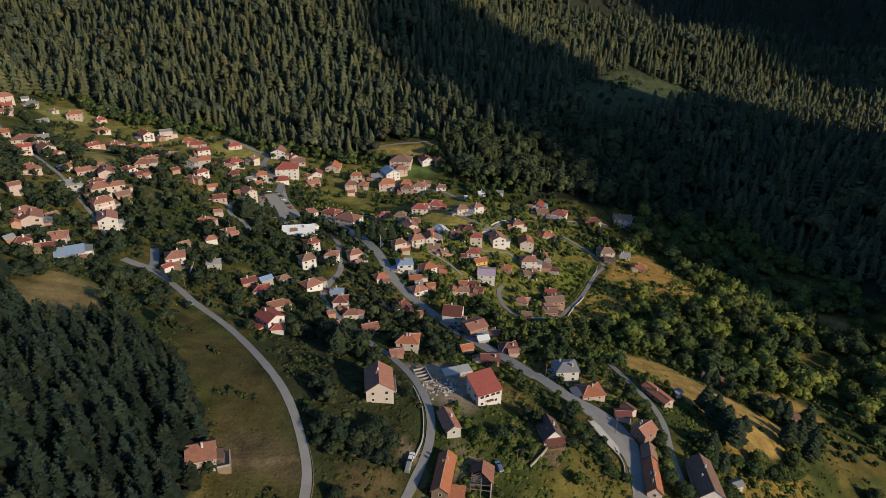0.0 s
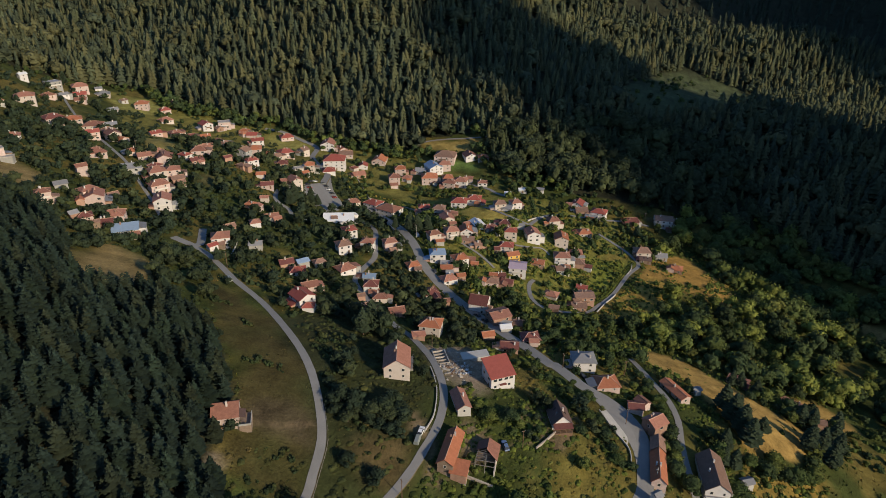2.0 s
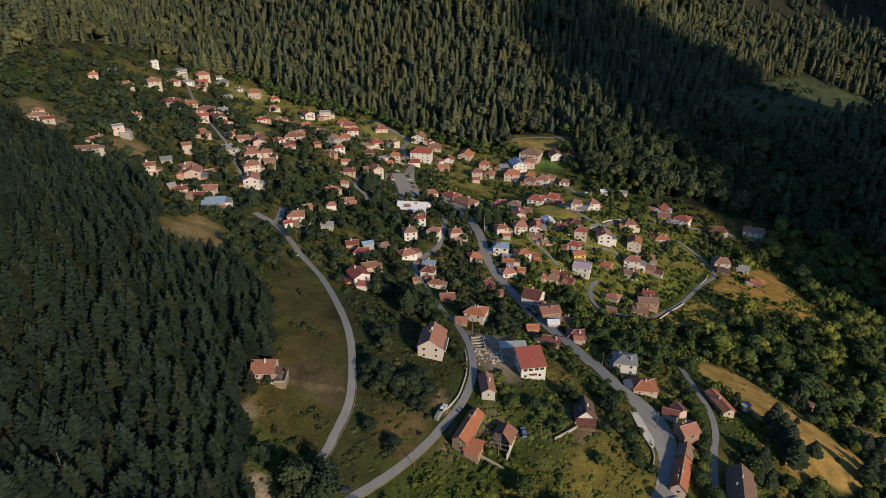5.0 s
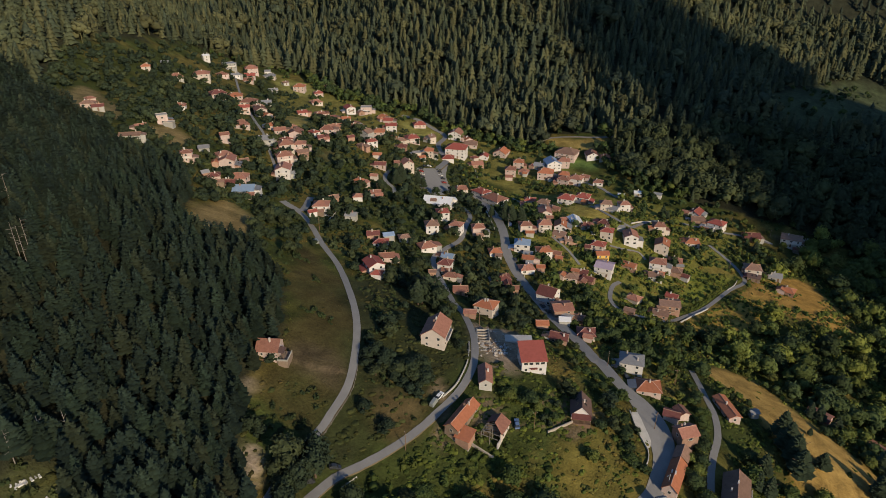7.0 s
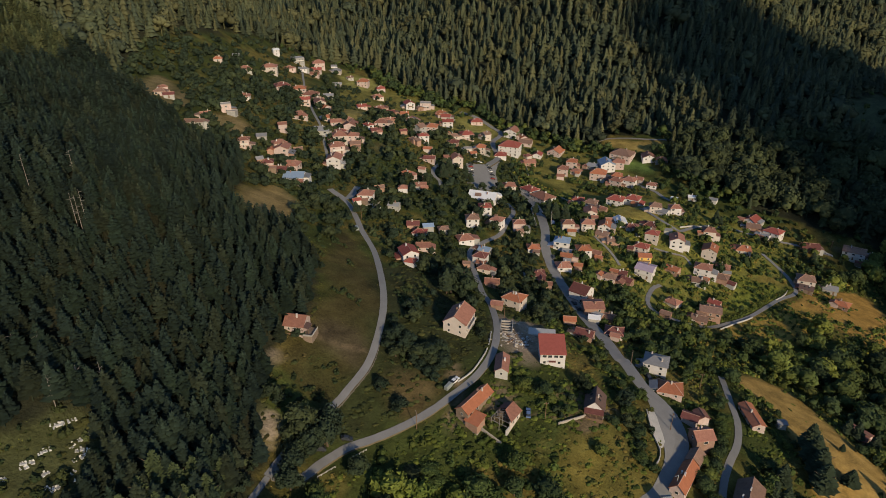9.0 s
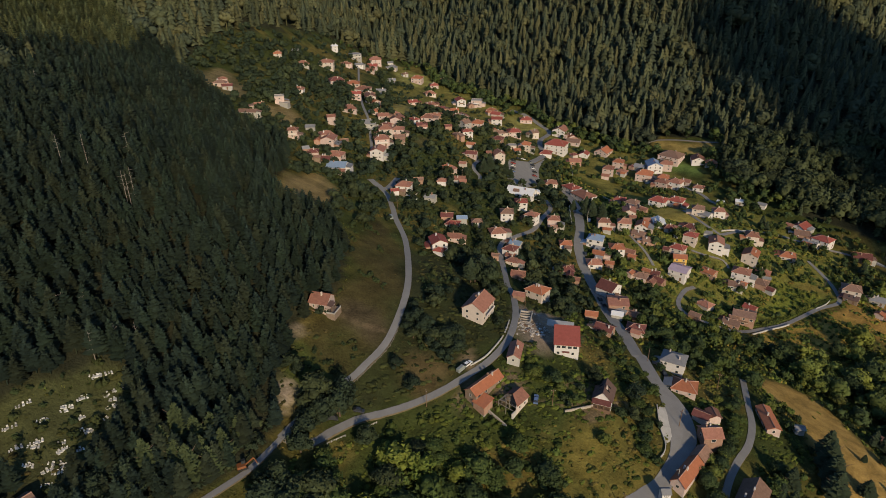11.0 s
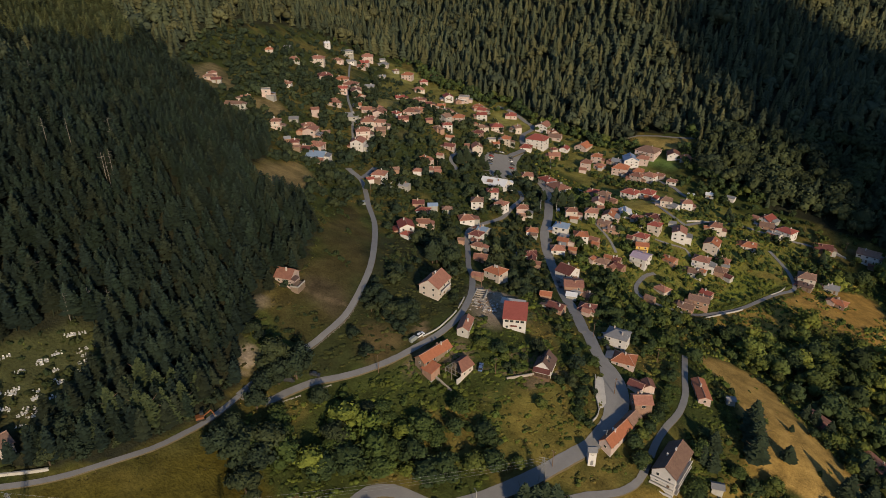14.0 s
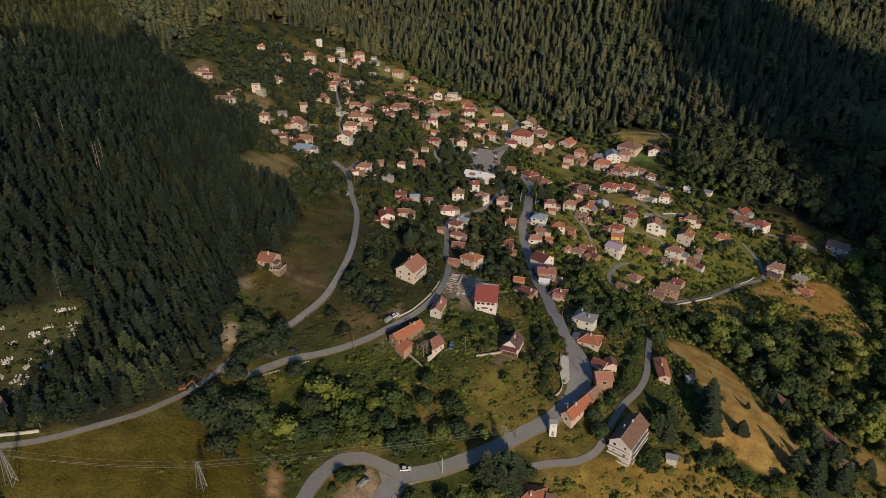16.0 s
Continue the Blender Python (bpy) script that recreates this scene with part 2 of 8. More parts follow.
THICKET_ROAD = [(74, 180), (81, 182), (86, 193), (88, 180), (86, 167), (83, 159), (78, 167)]
SLOPE_WEST = [(-31, 65), (-35, 92), (-28, 111), (-19, 127), (-8, 148), (-5, 178), (-16, 199), (-64, 230), (-72, 202), (-72, 169), (-51, 141), (-40, 126), (-39, 107), (-36, 82)]
FOREST_UPPER = [(-456, 160), (-423, 263), (-383, 262), (-330, 263), (-273, 237), (-301, 218), (-325, 183), (-282, 92)]
WOOD_VALLEY = [(250, 416), (289, 414), (317, 382), (322, 293), (229, 202), (211, 231), (214, 275), (209, 315)]
LAWN_EAST = [(-77, 486), (-32, 491), (18, 468), (74, 459), (102, 447), (104, 373), (70, 331), (41, 295), (-7, 306), (-36, 342)]
LAWN_UPPER = [(-372, 565), (-321, 573), (-259, 559), (-180, 550), (-110, 534), (-61, 530), (8, 481), (-22, 445), (-77, 445), (-119, 452), (-147, 406), (-177, 373), (-263, 427)]
MEADOW_LANE = [(73, 312), (85, 333), (98, 350), (112, 360), (128, 352), (115, 325), (87, 299), (69, 288)]
GARDEN_GOLD = [(74, 353), (78, 368), (86, 385), (97, 384), (99, 372), (90, 356), (81, 346)]
MEADOW_BANK = [(-28, 146), (-20, 152), (-12, 152), (-10, 146), (-13, 137), (-18, 130), (-25, 129), (-29, 136)]
WOOD_EAST = [(46, 278), (74, 286), (115, 266), (143, 257), (184, 252), (224, 288), (266, 482), (146, 465), (134, 427), (111, 353), (74, 308)]
BANK = [(33, 156), (50, 168), (60, 160), (66, 150), (60, 136), (46, 137), (38, 142)]
LOWER_BANK = [(74, 136), (108, 176), (120, 194), (137, 193), (150, 200), (151, 184), (83, 119)]
FIELD_LOW = [(-44, 12), (-30, 46), (-28, 62), (-14, 71), (10, 62), (6, 31), (-22, 0)]
OPEN_LAND = [(-288, 243), (-340, 275), (-385, 335), (-402, 412), (-424, 508), (-402, 560), (-373, 592), (-330, 590), (-289, 567), (-227, 562), (-194, 564), (-158, 545), (-110, 536), (-61, 535), (-59, 555), (-8, 560), (5, 522), (36, 501), (63, 495), (100, 498), (156, 488), (214, 478), (260, 430), (290, 360), (310, 200), (310, 60), (270, -150), (-150, -150), (-150, 40), (-230, 180)]
ROADS = {}
ROADS["main_road"] = ([(-83.2, 405), (-75.4, 397.7), (-62.8, 380), (-47.8, 349.6), (-35.9, 324.9), (-28, 304.6), (-16.5, 286), (0.3, 263.6), (15, 242.6), (27, 228.9), (38.2, 214.2), (39.8, 214.4), (50.4, 201.2), (60.9, 193.8), (67.8, 185.2), (70.4, 175), (69, 158.4), (62.4, 142.9), (56.7, 131.6), (50.5, 121.8), (42.8, 111), (34.9, 102.8)], 5.6)
ROADS["hairpin_road"] = ([(34.9, 102.8), (27.4, 100.7), (20.2, 98.1), (15, 91.8), (14.3, 83.2), (16.3, 73.9), (22, 62.2)], 5)
ROADS["branch_road"] = ([(34.9, 102.8), (33.3, 96.6), (34.6, 89.5), (38.7, 79.6)], 6)
ROADS["loop_road"] = ([(-138.1, 256), (-127.4, 250.4), (-115.2, 239.8), (-103.7, 228.7), (-85.4, 212.8), (-66.2, 190.4), (-53.2, 172.3), (-44.4, 154.5), (-39.8, 140.4), (-39.1, 127), (-38.8, 122.1), (-39.3, 106.6), (-38.1, 94.3), (-35.7, 82)], 2.9)
ROADS["lower_road"] = ([(-35.7, 82), (-32.4, 67.8), (-31.5, 58.5), (-31.6, 46.6), (-35.2, 32.4), (-39.3, 22.7), (-46.1, 13.2), (-58.7, 0.5)], 1.8)
ROADS["fork_road"] = ([(-147.4, 259), (-138.1, 256), (-133.7, 258.6), (-141.6, 278.5)], 4)
ROADS["village_lane"] = ([(-73.8, 354), (-62.7, 338.3), (-58.2, 317.1), (-54.7, 298.5), (-57.3, 282.7), (-58.5, 267), (-52.9, 254.9), (-41.8, 239), (-28.2, 218.9), (-22.6, 213.3), (-10.8, 194.4), (-4.1, 175.8), (-3.7, 160.3), (-7.5, 147.2), (-11.5, 137), (-17.3, 125.8), (-23.2, 115.3), (-26.9, 108.1), (-29.1, 97.1), (-29.8, 88.3), (-35.3, 82.9)], 2.9)
ROADS["lower_lane"] = ([(69, 131.5), (74.6, 138.2), (81.3, 144.8), (84.8, 150.2), (86.8, 156.1), (86.9, 164.2), (86.3, 173.4), (86.9, 183.8), (88.4, 195.1), (87.2, 207.8), (83.5, 220.1), (77.8, 241.2)], 2.7)
ROADS["corner_lane"] = ([(35.7, 328), (32.6, 318.5), (33.7, 300.5), (39.6, 290.3), (50.1, 292.9), (64.9, 304.3), (75.2, 321.4), (85.6, 336.9), (97.8, 359.8), (107, 374.6), (102.4, 391.7), (94.4, 404.9), (85.1, 416.5)], 2.5)
ROADS["square_street"] = ([(-116.8, 416.8), (-123.9, 452.9), (-137.6, 474.6), (-149.8, 499.6), (-153.2, 525), (-169.2, 535.9), (-190.8, 547.4), (-208.8, 549.3)], 4.5)
ROADS["terrace_lane"] = ([(19.3, 459.6), (10.8, 464.7), (2.4, 473.8), (-7.5, 478.6), (-15.7, 482.9)], 3)
ROADS["field_lane"] = ([(1.4, 421.1), (16, 402.9), (26.7, 395.3), (34.1, 392.4)], 2.6)
ROADS["east_lane"] = ([(34.1, 392.4), (47.6, 424.3), (62.8, 439.2), (78.8, 444.1), (92.7, 447.1), (106.4, 450.9), (127.7, 452.3)], 2.6)
ROADS["forest_track"] = ([(-66.5, 541.6), (-57.9, 549.1), (-40.4, 552.1), (-20, 551.9), (-1.3, 552.9)], 2.2)
ROADS["hall_lane"] = ([(-129.2, 359), (-127.8, 348.9), (-124.3, 341.6), (-119.7, 337.8), (-115.1, 335), (-110.3, 327)], 2.6)
ROADS["middle_lane"] = ([(-17.1, 349.6), (-6.7, 340.5), (-0.3, 336.4), (6.4, 330.6), (11.6, 324.4)], 1.7)
ROADS["garden_lane"] = ([(24.2, 359.4), (32.1, 362.2), (42.1, 366.9), (46.8, 362.6)], 1.6)
ROADS["upper_lane"] = ([(-162.7, 277.9), (-179.2, 298.4), (-195.4, 316), (-212.8, 334.8), (-240.6, 360.2), (-294.6, 417.7), (-339.5, 468.1), (-368, 500.9)], 1.9)

TRACKS = [  # bare paths worn into the grass: plan line, half width
    ([(16.9, 153.8), (22.6, 157.2), (27.8, 160.3), (31.9, 166.9), (33.3, 174.5), (30.8, 188.0)], 1.1), ([(34, 163), (36.5, 160.2), (39.2, 164.5), (42.1, 170.8), (44, 177)], 1.6), ([(59.3, 428.6), (69.4, 425.4), (77.4, 419.3)], 1.0),
    ([(21.3, 163.4), (26.4, 172.1), (28.7, 180.3)], 0.8), ([(130.4, 461.5), (141.1, 458.6), (152.3, 458.5)], 1.0), ([(6, 160), (7, 152), (9, 145), (12, 158)], 2.2), ([(-5.5, 149), (-6, 143), (-4.5, 138), (1, 137)], 0.9), ([(-13, 158), (-9, 154)], 2.2), ([(-61, 137), (-52, 141), (-44, 146)], 0.6),
]
COVERS = [  # plan outline, colour of what grows there with any painted shade, softness of its edge in metres
    # ground darkened for shade in SLOPE_WEST, MEADOW_LOOP, FIELD_LOW, HUT_YARD and CLEARING
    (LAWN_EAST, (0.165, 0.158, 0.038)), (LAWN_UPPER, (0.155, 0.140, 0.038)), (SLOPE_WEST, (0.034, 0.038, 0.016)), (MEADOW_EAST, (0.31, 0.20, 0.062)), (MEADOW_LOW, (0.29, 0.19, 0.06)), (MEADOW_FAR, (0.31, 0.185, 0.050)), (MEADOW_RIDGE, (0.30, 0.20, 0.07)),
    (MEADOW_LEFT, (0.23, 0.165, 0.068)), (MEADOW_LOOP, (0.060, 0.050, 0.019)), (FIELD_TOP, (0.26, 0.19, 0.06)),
    (FIELD_MID, (0.34, 0.26, 0.06)), (MEADOW_LANE, (0.28, 0.185, 0.045)), (GARDEN_GOLD, (0.21, 0.165, 0.042)), (FIELD_GREEN, (0.15, 0.165, 0.030)), (BANK, (0.135, 0.110, 0.028)),
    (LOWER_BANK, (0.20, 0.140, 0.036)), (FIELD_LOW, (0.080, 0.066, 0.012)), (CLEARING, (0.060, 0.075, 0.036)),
    (UPPER_MEADOW, (0.17, 0.13, 0.06)), (UPPER_BANK, (0.22, 0.16, 0.07)), (TOP_PASTURE, (0.20, 0.17, 0.06)), (ORCHARD, (0.25, 0.20, 0.06)), (TOP_LAWN, (0.21, 0.20, 0.06)),
    (VILLA_LAWN, (0.23, 0.21, 0.06)), (FIELD_VINE, (0.10, 0.15, 0.04)), (SLOPE_BARE, (0.085, 0.08, 0.035)), (YARD_EARTH, (0.26, 0.20, 0.145)), (GRAVEL_YARD, (0.27, 0.20, 0.13)), (EARTH_CUT, (0.34, 0.205, 0.105)), (EARTH_SLIDE, (0.34, 0.27, 0.20)), (EARTH_SCAR, (0.28, 0.22, 0.16)), (HUT_YARD, (0.075, 0.058, 0.034)), (GRAVES, (0.066, 0.070, 0.026)), (MEADOW_BANK, (0.092, 0.068, 0.030)),
]


def dryness(x, y):
    """From 0 (green) to 1 (golden dry) for the open land."""
    return np.clip((0.6 * net_noise(x, y, 22, 1) + 0.4 * net_noise(x, y, 7, 2) - 0.5) * 4 + 0.12, 0, 1)


def land_sheet():
    def steps(middle, inner, gap, reach):
        a = np.arange(-inner, inner + gap, gap)
        out, d = [], gap
        far = inner
        while far < reach:
            d *= 1.12
            far += d
            out.append(far)
        return middle + np.concatenate([-np.array(out[::-1]), a, np.array(out)])

    xs, ys = steps(-20.0, 320.0, 2.5, 4200.0), steps(260.0, 320.0, 2.5, 4200.0)
    x, y = np.meshgrid(xs, ys)
    z = ground(x, y)
    nx, ny = len(xs), len(ys)
    k = np.arange(nx * ny).reshape(ny, nx)
    quads = np.stack([k[:-1, :-1], k[:-1, 1:], k[1:, 1:], k[1:, :-1]], -1).reshape(-1, 4)
    me = bpy.data.meshes.new("ground")
    me.from_pydata(np.stack([x, y, z], -1).reshape(-1, 3).tolist(), [], quads.tolist())
    rng = np.random.RandomState(5)
    wob = 5 * np.sin(x / 7.3 + y / 11.0) * np.sin(y / 5.7 - x / 17.0)
    col = np.empty(x.shape + (3,))
    dry = dryness(x, y)[..., None]
    col[:] = np.array((0.044, 0.055, 0.015)) * (1 - dry) + np.array((0.122, 0.098, 0.028)) * dry
    col *= (0.8 + 0.4 * rng.rand(*x.shape))[..., None]
    wooded = ~inside(OPEN_LAND, x, y) | inside(FOREST_EAST, x, y) | inside(FOREST_LEFT, x, y)
    col[wooded] = (0.028, 0.030, 0.018)
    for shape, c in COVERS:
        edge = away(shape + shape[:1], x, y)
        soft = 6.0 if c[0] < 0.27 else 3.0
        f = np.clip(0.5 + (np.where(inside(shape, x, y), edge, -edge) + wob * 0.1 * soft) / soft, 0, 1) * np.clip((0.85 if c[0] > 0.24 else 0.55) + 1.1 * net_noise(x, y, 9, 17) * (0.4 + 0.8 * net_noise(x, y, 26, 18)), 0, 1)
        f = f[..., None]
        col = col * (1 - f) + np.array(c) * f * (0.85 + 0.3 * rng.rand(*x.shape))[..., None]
    for line, half in TRACKS:
        f = np.clip((half + 1.2 - away(line, x, y) + 0.25 * wob) / 1.6, 0, 1)[..., None] * 0.85
        col = col * (1 - f) + np.array((0.17, 0.125, 0.075)) * f * (0.8 + 0.4 * rng.rand(*x.shape))[..., None]
    at = me.color_attributes.new("cover", "FLOAT_COLOR", "POINT")
    at.data.foreach_set("color", np.concatenate([col.reshape(-1, 3), np.ones((nx * ny, 1))], 1).astype(np.float32).ravel())
    me.materials.append(LAND)
    me.polygons.foreach_set("use_smooth", np.ones(len(me.polygons), bool))
    return tagged(new("ground", me), "grassy mountain slopes with dry golden meadows", "ground", kind="structure")


land_sheet()


def smooth_line(pts, gap=3.0):
    """A rounded line through plan points, a point every gap metres."""
    p = np.array([pts[0], *pts, pts[-1]], float)
    out = []
    for k in range(1, len(p) - 2):
        n = max(2, int(np.hypot(*(p[k + 1] - p[k])) / gap))
        for s in np.arange(n) / n:
            a, b, c, d = p[k - 1 : k + 3]
            out.append(0.5 * (2 * b + (c - a) * s + (2 * a - 5 * b + 4 * c - d) * s**2 + (3 * b - a - 3 * c + d) * s**3))
    out.append(p[-1])
    return np.array(out)


def ribbon(name, line, width, material_, lift=0.12, label="", category="road", thick=0.5):
    """A road slab that follows the land, with sides that go into the ground."""
    line = np.asarray(line, float)
    t = np.gradient(line, axis=0)
    t /= np.linalg.norm(t, axis=1)[:, None] + 1e-9
    side = np.stack([t[:, 1], -t[:, 0]], 1)
    rng = np.random.RandomState(len(line))
    cols = (-0.5, -0.25, 0.0, 0.25, 0.5)
    verts, faces = [], []
    mid = ground(line[:, 0], line[:, 1])
    for n in range(len(line)):
        half = width * (1 + rng.uniform(-0.05, 0.05))
        z0 = None
        row = [line[n] + side[n] * half * c for c in cols]
        zs = [0.55 * float(ground(q[0], q[1])) + 0.45 * float(mid[n]) for q in row]
        over = max(float(ground(q[0], q[1])) - z for q, z in zip(row, zs))
        zs = [z + max(over, 0) + lift for z in zs]
        verts.append((*row[0], zs[0] - thick - 2 * max(over, 0)))
        verts += [(*q, z) for q, z in zip(row, zs)]
        verts.append((*row[-1], zs[-1] - thick - 2 * max(over, 0)))
    w = len(cols) + 2
    for n in range(len(line) - 1):
        for c in range(w - 1):
            a = n * w + c
            faces.append((a, a + w, a + w + 1, a + 1))
    me = bpy.data.meshes.new(name)
    me.from_pydata(verts, [], faces)
    me.materials.append(material_)
    me.materials.append(EARTH)
    me.polygons.foreach_set("material_index", [1 if k % (w - 1) in (0, w - 2) else 0 for k in range(len(faces))])
    return tagged(new(name, me), label, category, kind="structure")


def pad(name, shape, material_, lift, label, category="pavement", gap=3.0):
    """A paved area that follows the land, cut to a plan outline, with a skirt into the ground."""
    bm = bmesh.new()
    vs = [bm.verts.new((x, y, 0)) for x, y in smooth_line(shape + shape[:1], gap)[:-1]]
    bm.faces.new(vs)
    bmesh.ops.triangulate(bm, faces=bm.faces[:])
    for _ in range(3):
        bmesh.ops.subdivide_edges(bm, edges=[e for e in bm.edges if e.calc_length() > gap * 1.8], cuts=1)
        bmesh.ops.triangulate(bm, faces=bm.faces[:])
    rim = [e for e in bm.edges if e.is_boundary]
    for v in bm.verts:
        v.co.z = float(ground(v.co.x, v.co.y)) + lift
    down = bmesh.ops.extrude_edge_only(bm, edges=rim)["geom"]
    for v in down:
        if isinstance(v, bmesh.types.BMVert):
            v.co.z -= 0.8
    me = bpy.data.meshes.new(name)
    bm.to_mesh(me)
    bm.free()
    me.materials.append(material_)
    return tagged(new(name, me), label, category, kind="structure")


pad("parking_square", PARKING, ASPHALT, 0.1, "broad grey asphalt parking square")
pad("layby", LAYBY, CONCRETE, 0.3, "pale concrete strip beside the road bend")
pad("road_bend", ROAD_BEND, ASPHALT, 0.2, "wide grey asphalt road bend")
pad("junction", JUNCTION, ASPHALT, 0.16, "wide asphalt road junction")
for name_, (pts_, width_) in ROADS.items():
    ribbon(name_, smooth_line(pts_), width_, ASPHALT, 0.12 + 0.01 * list(ROADS).index(name_), "grey worn asphalt lane on the hillside")

# ---- houses ----
def part(name, bm, material_, parent, label=""):
    me = bpy.data.meshes.new(name)
    bm.to_mesh(me)
    bm.free()
    for m in material_ if isinstance(material_, (list, tuple)) else (material_,):
        me.materials.append(m)
    ob = new(name, me)
    ob.parent = parent
    return tagged(ob, label)


def solid(points, faces, bm=None):
    bm = bm or bmesh.new()
    vs = [bm.verts.new(p) for p in points]
    for f in faces:
        bm.faces.new([vs[k] for k in f])
    return bm


BOX = [(0, 3, 2, 1), (4, 5, 6, 7), (0, 1, 5, 4), (1, 2, 6, 5), (2, 3, 7, 6), (3, 0, 4, 7)]


def box(x0, x1, y0, y1, z0, z1, bm=None):
    return solid([(x0, y0, z0), (x1, y0, z0), (x1, y1, z0), (x0, y1, z0), (x0, y0, z1), (x1, y0, z1), (x1, y1, z1), (x0, y1, z1)], BOX, bm)


def box_mesh(name, dims, mat):
    bm = box(*dims)
    me = bpy.data.meshes.new(name)
    bm.to_mesh(me)
    bm.free()
    me.materials.append(mat)
    return me


def window_mesh(w, h):
    """A moulded frame, one ring of four sides facing -y, and the pane that sits in it."""
    a, b, c, d = w / 2, h / 2, w / 2 - 0.1, h / 2 - 0.1
    pts = [(x, y, z) for y in (-0.07, 0.05) for x, z in ((-a, -b), (a, -b), (a, b), (-a, b), (-c, -d), (c, -d), (c, d), (-c, d))]
    faces = []
    for k in range(4):
        n = (k + 1) % 4
        faces += [(k, n, n + 4, k + 4), (k + 8, k + 12, n + 12, n + 8), (k, k + 8, n + 8, n), (k + 4, n + 4, n + 12, k + 12)]
    bm = solid(pts, faces)
    me = bpy.data.meshes.new("window")
    bm.to_mesh(me)
    bm.free()
    me.materials.append(FRAME)
    return me, box_mesh("pane", (-c - 0.02, c + 0.02, -0.02, 0.02, -d - 0.02, d + 0.02), GLASS)


WIN = [window_mesh(1.2, 1.3), window_mesh(0.95, 1.2), window_mesh(1.7, 1.3)]
DOOR = box_mesh("door", (-0.5, 0.5, -0.07, 0.05, 0.0, 2.05), WOOD)
CHIMNEYS = [box_mesh("chimney", (-0.32, 0.32, -0.28, 0.28, -1.2, 1.1), WALLS["k"]), box_mesh("chimney", (-0.28, 0.28, -0.28, 0.28, -1.2, 1.3), WALLS["c"]), box_mesh("chimney", (-0.3, 0.3, -0.25, 0.25, -1.2, 1.2), WALLS["w"])]
ROOF_WORDS = {"T": "terracotta tiled", "R": "bright red tiled", "D": "dark red tiled", "O": "orange tiled", "B": "weathered brown tiled", "G": "grey sheet", "U": "blue metal", "W": "white sheet", "P": "pale mauve", "F": "flat concrete", "K": "dark slate"}
WALL_WORDS = {"w": "white rendered", "c": "cream rendered", "p": "weathered pinkish", "k": "bare brick", "g": "grey plastered", "y": "yellow", "n": "mint green", "t": "old timber"}


def placed(name, me, parent, x, y, z, turn=0.0):
    ob = new(name, me)
    ob.parent = parent
    ob.matrix_local = pose(x, y, z, 0, 0, turn)
    return ob


def fit_window(pair, parent, x, y, z, turn):
    ob = placed("window", pair[0], parent, x, y, z, turn)
    placed("pane", pair[1], ob, 0, 0, 0)


def roof_shell(w, d, eave, rise, kind, over=0.42, thick=0.18):
    """A closed roof: kind g has its ridge along x, e along y, h is hipped, f flat with a low rim."""
    a, b = w / 2 + over, d / 2 + over
    lo = eave - over * rise / (d / 2 if kind != "e" else w / 2) * (0.8 if kind != "f" else 0)
    top = eave + rise
    if kind == "f":
        bm = box(-a + 0.3, a - 0.3, -b + 0.3, b - 0.3, eave, eave + 0.25)
        for q in ((-a + 0.3, a - 0.3, -b + 0.3, -b + 0.55), (-a + 0.3, a - 0.3, b - 0.55, b - 0.3), (-a + 0.3, -a + 0.55, -b + 0.55, b - 0.55), (a - 0.55, a - 0.3, -b + 0.55, b - 0.55)):
            box(*q, eave + 0.25, eave + 0.55, bm)
        return bm
    if kind == "m":
        lo = eave - over * rise / d
        hi = eave + rise + over * rise / d
        return solid([(-a, -b, lo), (a, -b, lo), (a, b, hi), (-a, b, hi), (-a, -b, lo + thick), (a, -b, lo + thick), (a, b, hi + thick), (-a, b, hi + thick)], BOX)
    if kind == "g":
        r = [(-a, 0), (a, 0)]
    elif kind == "e":
        r = [(0, -b), (0, b)]
    else:
        k = max(w, d) / 2 - min(w, d) / 2 * 0.85
        r = [(-k, 0), (k, 0)] if w >= d else [(0, -k), (0, k)]
    pts = []
    for dz in (0.0, -thick):
        pts += [(-a, -b, lo + dz), (a, -b, lo + dz), (a, b, lo + dz), (-a, b, lo + dz), (*r[0], top + dz), (*r[1], top + dz)]
    if kind == "e" or (kind == "h" and w < d):
        up = [(0, 1, 4), (1, 2, 5, 4), (2, 3, 5), (3, 0, 4, 5)]
    else:
        up = [(0, 1, 5, 4), (1, 2, 5), (2, 3, 4, 5), (3, 0, 4)]
    open_ends = {"g": ((1, 2, 5), (3, 0, 4)), "e": ((0, 1, 4), (2, 3, 5))}.get(kind, ())
    faces = [f for f in up if f not in open_ends]
    faces += [tuple(k + 6 for k in reversed(f)) for f in faces]
    ring = [(0, 1), (1, 2), (2, 3), (3, 0)]
    if kind == "g":
        ring = [(0, 1), (1, 5), (5, 2), (2, 3), (3, 4), (4, 0)]
    elif kind == "e":
        ring = [(0, 4), (4, 1), (1, 2), (2, 5), (5, 3), (3, 0)]
    faces += [(p, p + 6, q + 6, q) for p, q in ring]
    bm = solid(pts, faces)
    # caps along the ridge
    dx, dy = (0.12 if r[0][1] != r[1][1] else 0), (0.12 if r[0][0] != r[1][0] else 0)
    box(r[0][0] - dx, r[1][0] + dx, r[0][1] - dy, r[1][1] + dy, top - 0.05, top + 0.09, bm)
    return bm


